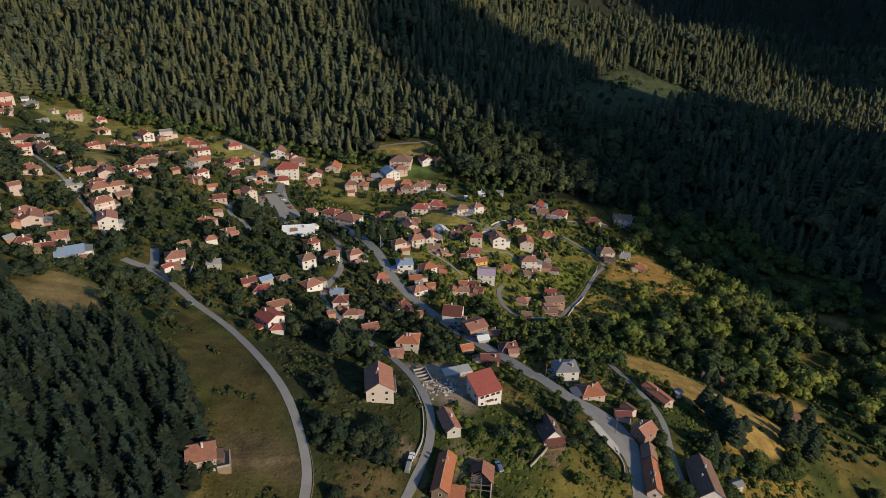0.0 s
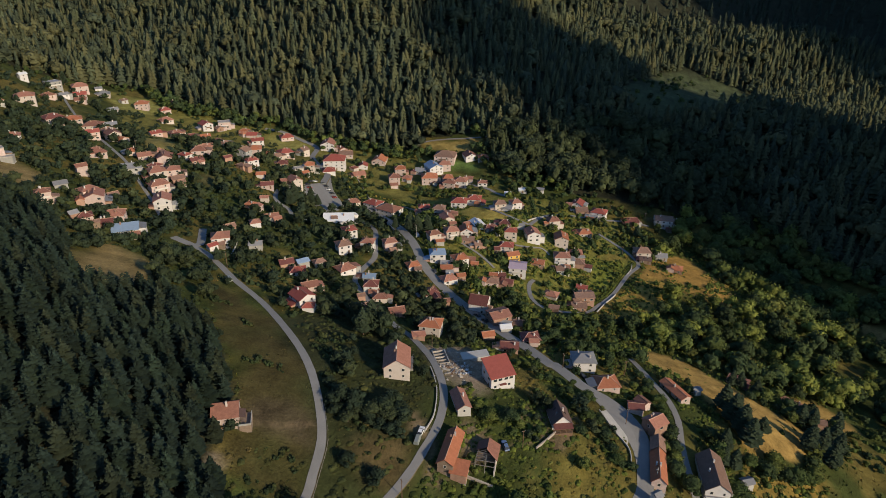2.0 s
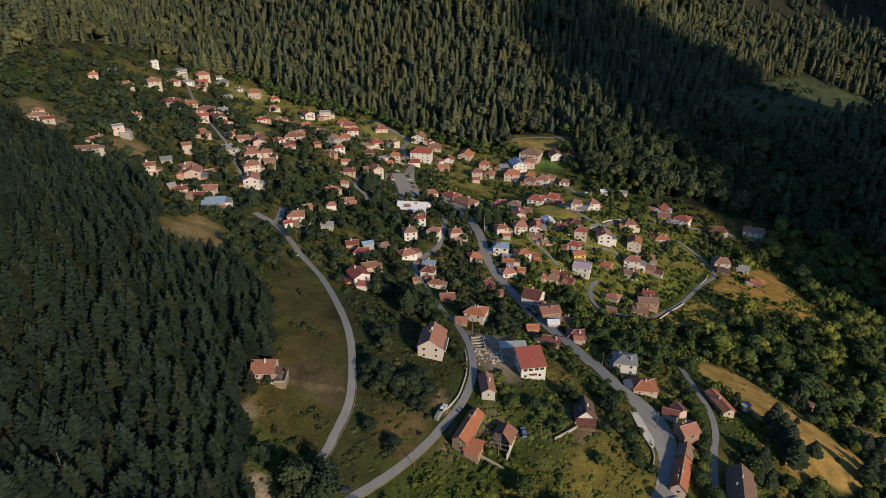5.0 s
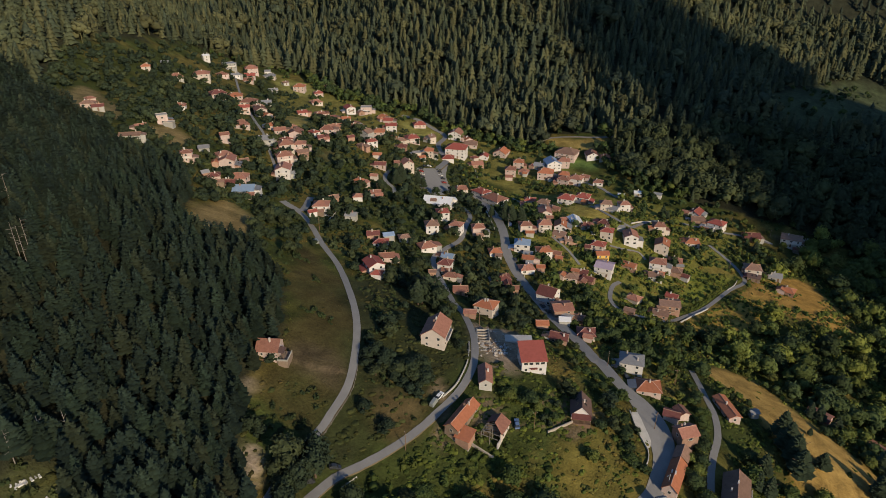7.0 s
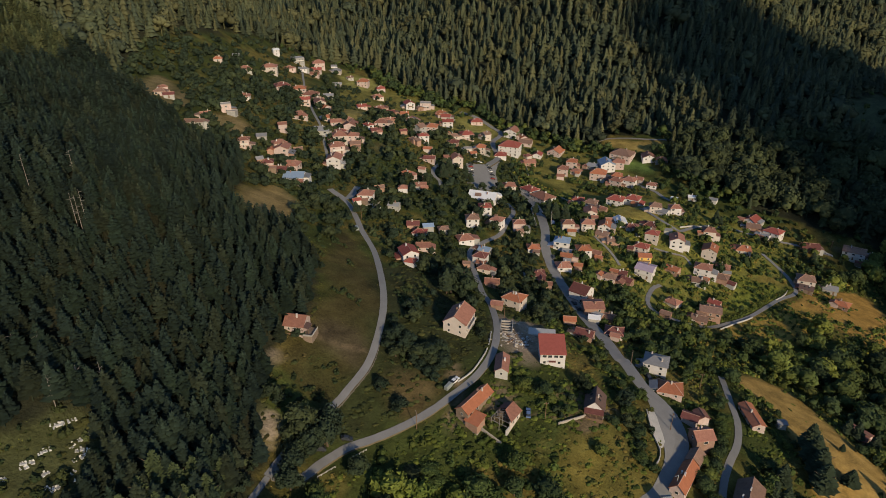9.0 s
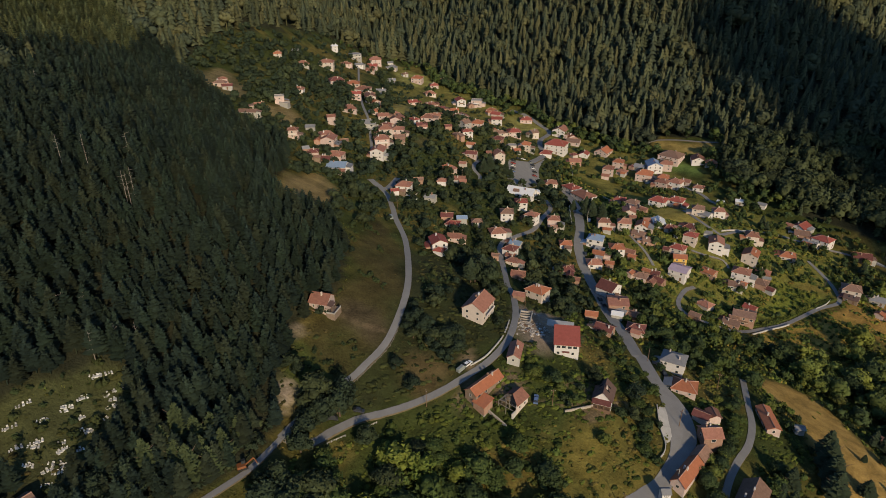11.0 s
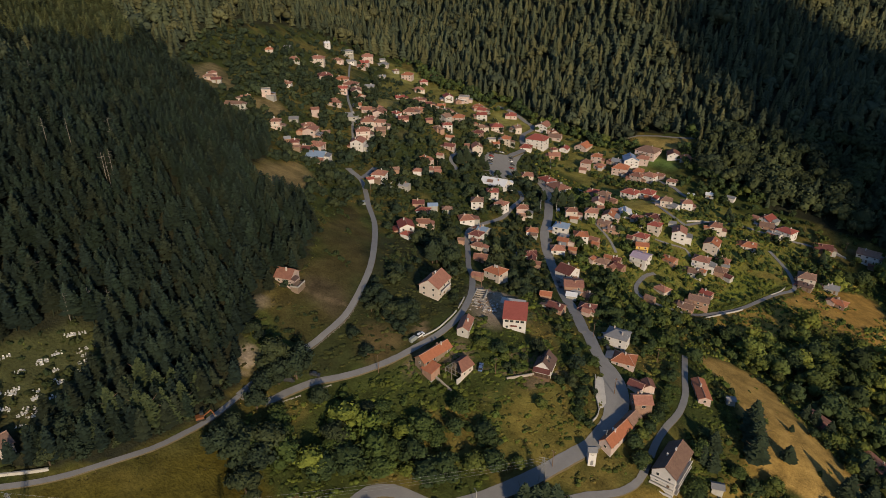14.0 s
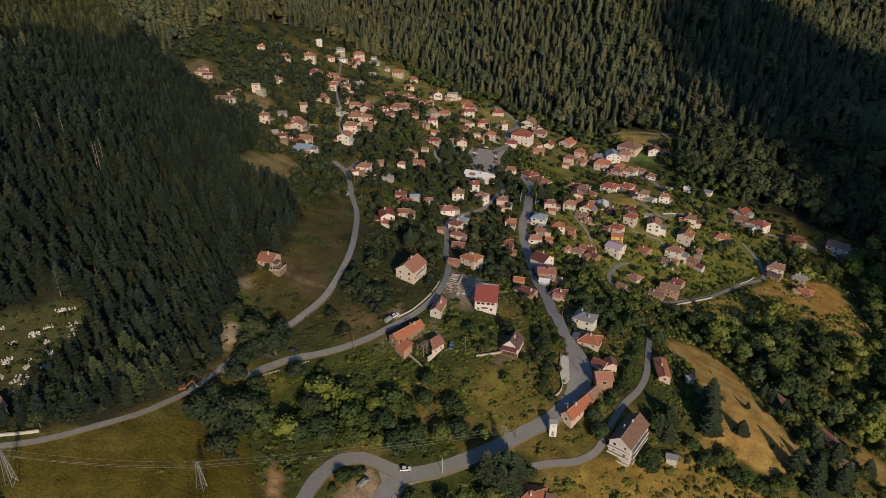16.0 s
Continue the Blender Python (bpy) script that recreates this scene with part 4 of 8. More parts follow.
house(-220.2, 524.5, -30, 5.7, 5.0, 1, "T", "p", "h")
house(-162.0, 388.8, -15, 7.7, 6.6, 2, "B", "g", "e")
house(-155.8, 369.3, -22, 6.1, 5.0, 1, "B", "k", "h")
house(-189.1, 360.4, -22, 6.6, 5.3, 1, "R", "w", "h")
house(-187.3, 416.0, 68, 5.8, 5.4, 1, "B", "w", "h")
house(-157.4, 499.3, -30, 8.0, 6.8, 2, "B", "c", "e")
house(-110.0, 484.4, 60, 5.6, 5.0, 1, "D", "c", "h")
house(-339.3, 542.8, 68, 6.4, 5.0, 1, "B", "g", "g")
house(-392.7, 581.3, -30, 6.6, 4.9, 1, "T", "g", "h")
house(-132.3, 321.9, -15, 6.6, 4.9, 1, "T", "k", "h")
house(111.3, 389.1, 7, 9.9, 8.8, 2, "B", "c", "h")
house(112.3, 380.9, -8, 7.4, 5.6, 1, "K", "t", "g")
house(131.3, 374.3, -15, 8.0, 7.0, 1, "O", "k", "h", 4.4)
house(125.5, 393.8, 1, 7.9, 6.4, 1, "G", "g", "g")
house(-125.3, 264.0, 23, 8.5, 7.6, 2, "T", "w", "h")
house(-126.3, 256.0, 53, 4.5, 3.6, 1, "R", "w", "g")
house(-129.8, 284.6, 44, 5.5, 4.4, 1, "B", "k", "g")
house(-110.1, 270.0, 15, 6.3, 4.9, 1, "G", "g", "g")
house(-90.8, 259.1, 30, 6.6, 5.2, 1, "D", "k", "g")
house(-83.7, 254.3, 19, 7.4, 6.0, 1, "R", "w", "h")
house(-84.7, 265.2, 38, 5.7, 4.6, 1, "U", "g", "g")
house(-77.7, 270.4, 36, 5.7, 4.6, 1, "B", "g", "h")
house(-73.9, 241.2, 30, 7.3, 5.8, 1, "T", "p", "g")
house(-70.8, 221.4, 48, 7.9, 9.0, 2, "R", "w", "e")
house(-66.8, 216.9, 9, 4.9, 4.4, 1, "R", "w", "h")
house(-65.0, 272.3, 44, 8.8, 7.6, 1, "T", "w", "h")
house(-48.0, 257.2, 5, 6.8, 6.5, 2, "D", "w", "h")
house(-51.8, 271.0, 1, 6.3, 5.0, 1, "U", "g", "g")
house(-42.3, 250.4, 7, 6.7, 5.5, 1, "T", "c", "h")
house(-47.2, 228.4, 33, 7.7, 6.1, 1, "B", "k", "g")
house(-32.0, 236.6, 22, 6.9, 5.5, 1, "T", "k", "g")
house(-50.4, 245.2, 24, 3.5, 2.8, 1, "B", "k", "g")
house(-14.2, 222.5, -5, 9.1, 7.9, 2, "T", "c", "h")
house(-18.3, 211.7, 14, 5.1, 4.1, 1, "T", "k", "g")
house(-20.5, 271.1, 30, 7.6, 7.2, 1, "D", "w", "h")
house(-12.1, 263.4, 17, 4.8, 3.9, 1, "T", "k", "g")
house(-12.9, 292.2, 32, 8.0, 6.6, 1, "T", "w", "h")
house(-15.1, 304.2, 10, 6.4, 5.1, 1, "T", "k", "g")
house(-6.5, 299.5, 17, 4.6, 3.7, 1, "T", "k", "g")
house(10.8, 303.1, 2, 7.4, 6.3, 1, "B", "p", "h")
house(14.8, 313.3, 3, 7.1, 5.7, 1, "D", "k", "g")
house(19.6, 308.9, -14, 6.5, 5.1, 1, "D", "k", "g")
house(18.7, 243.1, 16, 5.1, 4.0, 1, "W", "g", "g")
house(24.2, 251.1, -7, 6.3, 5.1, 1, "B", "k", "g")
house(30.1, 236.4, 12, 8.0, 7.1, 1, "D", "c", "h")
house(10.7, 229.6, 20, 5.4, 4.3, 1, "T", "k", "g")
house(20.4, 221.2, 0, 7.7, 6.1, 1, "D", "k", "g")
house(60.5, 206.0, 11, 9.5, 8.0, 1, "O", "p", "h")
house(52.3, 218.7, 5, 9.6, 8.3, 2, "G", "w", "h")
house(70.6, 193.4, -3, 5.7, 4.6, 1, "D", "p", "g")
house(74.1, 197.7, 34, 4.2, 4.8, 1, "T", "p", "e")
house(4.7, 141.4, -9, 5.2, 4.8, 1, "O", "k", "m")
house(76.1, 123.4, 21, 9.5, 8.9, 1, "T", "p", "h")
house(110.1, 173.9, 19, 4.0, 3.2, 1, "G", "g", "g")
house(168.4, 238.3, -9, 4.9, 3.9, 1, "B", "k", "g")
house(102.7, 221.1, 28, 3.5, 2.8, 1, "G", "g", "g")
house(-22.1, 181.3, 98, 12.4, 9.5, 2, "T", "c", "g", 9.0)
house(1.2, 148.0, 81, 15.5, 5.2, 1, "O", "t", "g", 5.0)
house(2.8, 168.8, 110, 10.0, 4.8, 1, "T", "g", "g", 4.5)
house(38.6, 173.5, 102, 8.8, 7.0, 1, "K", "w", "g", 6.5)
house(91.7, 214.9, -62, 13.3, 5.0, 1, "O", "p", "g", 4.0)
house(76.0, 183.7, 36, 6.8, 6.5, 2, "T", "k", "g", 7.5)
house(73.8, 163.6, 81, 14.5, 5.0, 1, "O", "p", "g", 5.5)
house(75.6, 174.4, 81, 6.2, 4.8, 1, "B", "k", "g", 5.0)
house(94.4, 167.6, 87, 17.0, 8.5, 2, "B", "w", "g", 9.0)
house(135.3, 256.5, -30, 9.4, 7.0, 1, "T", "p", "g", 4.0)
house(160.7, 248.2, -42, 13.8, 6.0, 1, "T", "p", "g", 4.0)
house(64.9, 320.0, 9, 11.1, 9.0, 2, "B", "k", "g", 7.0)
house(25.7, 329.1, -4, 10.0, 10.0, 2, "P", "w", "g", 7.0)
house(5.4, 266.4, -10, 9.0, 10.0, 2, "D", "w", "g", 8.5)
house(15.2, 252.5, 28, 9.6, 9.0, 2, "T", "k", "g", 7.0)
house(-85.1, 339.5, 9, 18.1, 11.0, 1, "W", "w", "g", 6.0)
house(-78.0, 408.2, -27, 11.5, 9.5, 2, "R", "w", "h", 7.6)
house(-65.2, 401.2, -27, 15.5, 12.0, 2, "T", "w", "h", 8.2)
house(-56.8, 18.0, 91, 3.7, 7.0, 1, "B", "c", "g", 5.0)
house(15.9, 188.4, 26, 9.8, 9.0, 2, "R", "w", "m", 8.8)


def forest_hut(x, y, turn):
    """A small rendered hut on a raised base, with a tiled gable roof, a covered porch and a walled terrace at its side."""
    top = new("house")
    top.matrix_world = pose(x, y, float(ground(x, y)), 0, 0, turn)
    a, b, eave, peak, low = 3.7, 3.7, 3.3, 5.8, -3.4
    walls = solid([(-a, -b, low), (a, -b, low), (a, b, low), (-a, b, low), (-a, -b, eave), (a, -b, eave), (a, b, eave), (-a, b, eave), (-a, 0, peak), (a, 0, peak)], [(0, 1, 5, 4), (2, 3, 7, 6), (1, 2, 6, 9, 5), (3, 0, 4, 8, 7), (4, 5, 9, 8), (6, 7, 8, 9), (3, 2, 1, 0)])
    part("wall", walls, WALLS["p"], top)
    part("roof", roof_shell(2 * a, 2 * b, eave, peak - eave + 0.1, "g", 0.5), ROOFS["T"], top)
    placed("chimney", CHIMNEYS[1], top, 0.6, -0.9, peak - 0.3)
    for px_ in (-1.9, 0.9):
        fit_window(WIN[1], top, px_, -b, 1.7, 0)
    fit_window(WIN[1], top, a, 0.6, 2.2, 90)
    part("porch", box(-a - 0.3, -0.2, -b - 1.5, -b, -2.2, -0.1), CONCRETE, top)
    part("porch_railing", box(-a - 0.3, -0.2, -b - 1.5, -b - 1.42, -0.1, 0.7), WOOD, top)
    part("terrace", box(a, a + 3.6, -b - 0.6, b - 1.8, low, -0.6), WALLS["t"], top, "dark stone terrace base")
    for q in ((a + 3.45, a + 3.6, -b - 0.6, b - 1.8), (a, a + 3.45, -b - 0.6, -b - 0.45)):
        part("terrace_wall", box(*q, -0.6, 0.1), WALLS["g"], top, "grey plastered terrace wall")
    for px_, py in ((a + 2.0, -b + 0.2), (a + 2.0, 0.0)):
        part("post", box(px_ - 0.07, px_ + 0.07, py - 0.07, py + 0.07, -0.6, 2.3), WOOD, top)
    part("annex_roof", solid([(a, -b - 0.1, 2.75), (a + 2.2, -b - 0.1, 2.2), (a + 2.2, 0.2, 2.2), (a, 0.2, 2.75), (a, -b - 0.1, 2.87), (a + 2.2, -b - 0.1, 2.32), (a + 2.2, 0.2, 2.32), (a, 0.2, 2.87)], BOX), ROOFS["K"], top, "dark brown sheet roof over the terrace")
    return tagged(top, "Small pinkish hut with red tiled roof and terrace by the wood", "house", "village houses")


def ruined_barn(x, y, turn):
    """An old barn, half of it still under tiles, the other half a bare frame of grey timber."""
    top = new("barn")
    top.matrix_world = pose(x, y, float(ground(x, y)), 0, 0, turn)
    low, eave, peak = -3.6, 2.9, 4.9
    part("wall", box(-3.6, 3.6, -3.3, -3.0, low, eave), WALLS["c"], top, "pale plastered side wall")
    part("wall", box(3.3, 3.6, -3.0, 3.2, low, eave), WALLS["p"], top)
    part("wall", box(-0.9, 3.3, 2.9, 3.2, low, eave), WALLS["t"], top)
    part("wall", box(-1.1, -0.8, -3.0, 2.9, low, eave), WALLS["t"], top)
    part("roof", solid([(-3.9, -3.8, eave - 0.3), (4.0, -3.8, eave - 0.3), (4.0, 0.1, peak), (-1.6, 0.1, peak), (-3.9, -3.8, eave - 0.1), (4.0, -3.8, eave - 0.1), (4.0, 0.1, peak + 0.2), (-1.6, 0.1, peak + 0.2)], BOX), ROOFS["T"], top)
    part("old_roof", solid([(-0.6, 0.1, peak), (4.0, 0.1, peak), (4.0, 3.7, eave - 0.3), (-0.2, 3.7, eave - 0.3), (-0.6, 0.1, peak + 0.18), (4.0, 0.1, peak + 0.18), (4.0, 3.7, eave - 0.12), (-0.2, 3.7, eave - 0.12)], BOX), ROOFS["K"], top, "sagging dark old roof")
    for k in range(6):
        px_ = -1.4 - 0.85 * k
        part("rafter", solid([(px_, 3.4, eave), (px_ + 0.16, 3.4, eave), (px_ + 0.16, 0.0, peak - 0.1 - 0.1 * k), (px_, 0.0, peak - 0.1 - 0.1 * k), (px_, 3.4, eave + 0.16), (px_ + 0.16, 3.4, eave + 0.16), (px_ + 0.16, 0.0, peak + 0.06 - 0.1 * k), (px_, 0.0, peak + 0.06 - 0.1 * k)], BOX), DEADWOOD, top)
    for px_ in (-1.5, -3.5, -5.6):
        for py in (0.0, 3.3):
            part("post", box(px_ - 0.1, px_ + 0.1, py - 0.1, py + 0.1, low, eave if py else peak - 0.4), DEADWOOD, top)
        part("tie_beam", box(px_ - 0.09, px_ + 0.09, -3.0, 3.4, 1.6, 1.78), DEADWOOD, top)
    part("wall_plate", box(-5.8, -0.8, 3.2, 3.4, eave - 0.2, eave), DEADWOOD, top)
    part("low_wall", box(-6.2, -3.6, -3.3, -2.95, low, 0.6), WALLS["g"], top)
    fit_window(WIN[1], top, 1.6, -3.3, 1.0, 0)
    fit_window(WIN[1], top, -1.6, -3.3, 1.0, 0)
    return tagged(top, "half ruined barn with red tiles and bare grey rafters", "barn")


DEADWOOD = material("bleached_deadwood", (0.20, 0.18, 0.16), vary=0.25, scale=2.0)
forest_hut(-67.4, 135.2, 18)
ruined_barn(13.4, 149.8, 83)

# small outbuildings that stand beside the larger houses
rng_sheds = random.Random(77)
PLOTS = [(o.location.x, o.location.y, 0.5 * max(o.children[0].dimensions[:2])) for o in scene.objects if o.name.split(".")[0] in ("house", "shed", "barn")]
for home_ in [o for o in scene.objects if o.name.split(".")[0] == "house"]:
    hx, hy = home_.location.x, home_.location.y
    if rng_sheds.random() < 0.55 and hy > 225 and hx > -200:
        a_ = rng_sheds.choice((-1, 1)) * rng_sheds.uniform(0.3, 1.3)
        r_ = 0.5 * max(home_.children[0].dimensions[:2]) + rng_sheds.uniform(3.0, 4.5)
        px, py = hx + r_ * math.sin(a_), hy - r_ * math.cos(a_)
        clear = all(math.hypot(px - ox, py - oy) > r + 2.2 for ox, oy, r in PLOTS)
        if clear and all(float(away(pts_, np.array([px]), np.array([py]))[0]) > width_ / 2 + 2.5 for pts_, width_ in ROADS.values()):
            PLOTS.append((px, py, 2.5))
            house(px, py, math.degrees(home_.rotation_euler.z) + rng_sheds.uniform(-15, 15), rng_sheds.uniform(3.2, 5.2), rng_sheds.uniform(3.0, 4.6), 1, rng_sheds.choice("TBBDGT"), rng_sheds.choice("kpgt"), rng_sheds.choice("gge"))

# ---- trees and woods ----
def conifer(seed, tiers, points, height=1.0, width=0.17):
    """Drooping ragged tiers round a stem, of unit height: arrays of points, triangles and a tone per point."""
    rng = np.random.RandomState(seed)
    v, f, tone = [], [], []
    for k in range(tiers):
        s = k / tiers
        z1 = 0.10 + 0.9 * (s + 1.55 / tiers)
        z0 = 0.08 + 0.9 * s - 0.012
        r = width * (1 - s) ** 0.62 * rng.uniform(0.85, 1.12) + 0.012
        cx, cy = rng.uniform(-0.008, 0.008, 2)
        a0 = rng.uniform(0, 6.28)
        base = len(v)
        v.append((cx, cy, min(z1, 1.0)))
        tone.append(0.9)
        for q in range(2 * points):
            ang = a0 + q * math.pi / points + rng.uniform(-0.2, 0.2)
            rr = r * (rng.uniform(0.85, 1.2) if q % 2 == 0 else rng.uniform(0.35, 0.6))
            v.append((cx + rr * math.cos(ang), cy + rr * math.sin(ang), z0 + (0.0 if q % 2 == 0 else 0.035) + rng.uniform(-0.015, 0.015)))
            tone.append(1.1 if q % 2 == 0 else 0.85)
        for q in range(2 * points):
            f.append((base, base + 1 + q, base + 1 + (q + 1) % (2 * points)))
    v += [(0.012, 0, 0), (-0.006, 0.01, 0), (-0.006, -0.01, 0), (0.004, 0, 0.5), (-0.002, 0.003, 0.5), (-0.002, -0.003, 0.5)]
    tone += [0.9] * 6
    n = len(v) - 6
    for a, b in ((0, 1), (1, 2), (2, 0)):
        f += [(n + a, n + b, n + 3 + b), (n + a, n + 3 + b, n + 3 + a)]
    return np.array(v), np.array(f), np.array(tone)


def pine(seed, whorls, boughs, width=0.2):
    """Whorls of upswept boughs round a stem, of unit height: points, triangles, tones."""
    rng = np.random.RandomState(seed)
    v, f, tone = [], [], []
    for k in range(whorls):
        s = (k + 0.3) / whorls
        z = 0.22 + 0.74 * s
        for q in range(boughs):
            a = (q + rng.uniform(-0.3, 0.3)) * 6.283 / boughs + k * 0.9
            r = (width * (1 - s) ** 0.7 + 0.015) * rng.uniform(0.7, 1.2)
            zz = z + rng.uniform(-0.02, 0.02)
            c, d = math.cos(a), math.sin(a)
            wd = r * rng.uniform(0.3, 0.45) + 0.008
            base = len(v)
            rise = rng.uniform(-0.02, 0.05)
            for out, side, up in ((0.0, 0.0, 0.03), (0.6, 1.0, -0.01), (1.0, 0.0, rise), (0.6, -1.0, -0.01)):
                v.append((c * r * out - d * wd * side, d * r * out + c * wd * side, zz + up))
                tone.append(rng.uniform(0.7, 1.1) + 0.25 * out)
            f += [(base, base + 1, base + 2), (base, base + 2, base + 3)]
    base = len(v)
    for a in range(3):
        c, d = math.cos(a * 2.1), math.sin(a * 2.1)
        v += [(0.013 * c, 0.013 * d, 0), (0.03 * c, 0.03 * d, 0.9), (0.0, 0.0, 1.0)]
        tone += [1.0, 1.0, 1.0]
        f.append((base + 3 * a + 1, base + 3 * ((a + 1) % 3) + 1, base + 3 * a + 2))
        f.append((base + 3 * a, base + 3 * ((a + 1) % 3), base + 3 * a + 2))
    return np.array(v), np.array(f), np.array(tone)


ICO = [(0, -0.526, 0.851), (0, 0.526, 0.851), (0, -0.526, -0.851), (0, 0.526, -0.851), (-0.526, 0.851, 0), (0.526, 0.851, 0), (-0.526, -0.851, 0), (0.526, -0.851, 0), (0.851, 0, 0.526), (-0.851, 0, 0.526), (0.851, 0, -0.526), (-0.851, 0, -0.526)]
ICO_FACES = [(i, j, k) for i in range(12) for j in range(i + 1, 12) for k in range(j + 1, 12) if all((Vector(ICO[p]) - Vector(ICO[q])).length < 1.1 for p, q in ((i, j), (j, k), (i, k)))]
ICO_FACES = [(i, j, k) if (Vector(ICO[j]) - Vector(ICO[i])).cross(Vector(ICO[k]) - Vector(ICO[i])).dot(Vector(ICO[i])) > 0 else (i, k, j) for i, j, k in ICO_FACES]


def broadleaf(seed, leaves, size=0.1, boughs=9, low=0.32, stem=True):
    """Uneven boughs of foliage with many small leaf sprays on them, unit height and about unit width: points, triangles, tones."""
    rng = np.random.RandomState(seed)
    lobes = [(0, 0, 0.60, 0.33)]
    for k in range(boughs - 1):
        a, r = k * 2.4 + rng.uniform(-0.5, 0.5), rng.uniform(0.16, 0.34)
        lobes.append((r * math.cos(a), r * math.sin(a), rng.uniform(low, 0.84 - 0.9 * r), rng.uniform(0.15, 0.25)))
    v, f, tone = [], [], []
    for cx, cy, cz, r in lobes:
        base = len(v)
        for p in ICO:
            k = r * rng.uniform(0.68, 1.0)
            v.append(np.array((cx + p[0] * k, cy + p[1] * k, cz + p[2] * k * 0.9)))
            tone.append(rng.uniform(0.75, 1.15))
        f += [(base + i, base + j, base + k) for i, j, k in ICO_FACES]
    weight = np.array([l[3] ** 2 for l in lobes])
    pick = rng.choice(len(lobes), leaves, p=weight / weight.sum())
    for m in pick:
        cx, cy, cz, r = lobes[m]
        d = rng.normal(size=3)
        d /= np.linalg.norm(d)
        if d[2] < -0.3:
            d[2] *= -1
        c = np.array([cx, cy, cz]) + d * r * rng.uniform(0.8, 1.12)
        n = d + rng.normal(size=3) * 0.45
        n /= np.linalg.norm(n)
        u = np.cross(n, rng.normal(size=3))
        u /= np.linalg.norm(u)
        w = np.cross(n, u)
        s = size * rng.uniform(0.6, 1.3)
        base = len(v)
        for p, q in ((-0.7, -0.55), (0.75, -0.45), (0.05, 0.85)):
            v.append(c + u * s * p + w * s * q)
            tone.append(rng.uniform(0.75, 1.3))
        f.append((base, base + 1, base + 2))
    base = len(v)
    for k in range(4 if stem else 0):
        a = k * 1.571
        v += [(0.03 * math.cos(a), 0.03 * math.sin(a), 0.0), (0.015 * math.cos(a), 0.015 * math.sin(a), 0.5)]
        tone += [0.9, 0.9]
        f += [(base + 2 * k, base + 2 * ((k + 1) % 4), base + 2 * ((k + 1) % 4) + 1), (base + 2 * k, base + 2 * ((k + 1) % 4) + 1, base + 2 * k + 1)]
    return np.array(v), np.array(f), np.array(tone)


def mat_plant(seed, domes, leaves, size=0.16):
    """A spreading clump of overlapping low domes that sit on the ground, unit height and about unit width: points, triangles, tones."""
    rng = np.random.RandomState(seed)
    v, f, tone = [], [], []
    tops = []
    for k in range(domes):
        a, q = k * 2.4 + rng.uniform(-0.6, 0.6), (0 if k == 0 else rng.uniform(0.15, 0.4))
        cx, cy, r, hz = q * math.cos(a), q * math.sin(a), rng.uniform(0.2, 0.36), rng.uniform(0.5, 1.0)
        tops.append((cx, cy, r, hz))
        base = len(v)
        for p in ICO:
            w = rng.uniform(0.75, 1.15)
            v.append(np.array((cx + p[0] * r * w, cy + p[1] * r * w, max(p[2], -0.25) * hz * w)))
            tone.append(rng.uniform(0.8, 1.15))
        f += [(base + i, base + j, base + m) for i, j, m in ICO_FACES if max(ICO[i][2], ICO[j][2], ICO[m][2]) > -0.1]
    for _ in range(leaves):
        cx, cy, r, hz = tops[rng.randint(domes)]
        d = rng.normal(size=3)
        d[2] = abs(d[2])
        d /= np.linalg.norm(d)
        c = np.array((cx + d[0] * r, cy + d[1] * r, d[2] * hz))
        a, t = rng.uniform(0, 6.28), size * rng.uniform(0.5, 1.2)
        base = len(v)
        v += [c + np.array((math.cos(a) * t, math.sin(a) * t, -0.1)), c - np.array((math.cos(a) * t, math.sin(a) * t, 0.1)), c + np.array((rng.uniform(-0.1, 0.1), rng.uniform(-0.1, 0.1), 0.22 * rng.uniform(0.5, 1.3)))]
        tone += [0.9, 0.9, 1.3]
        f.append((base, base + 1, base + 2))
    return np.array(v), np.array(f), np.array(tone)


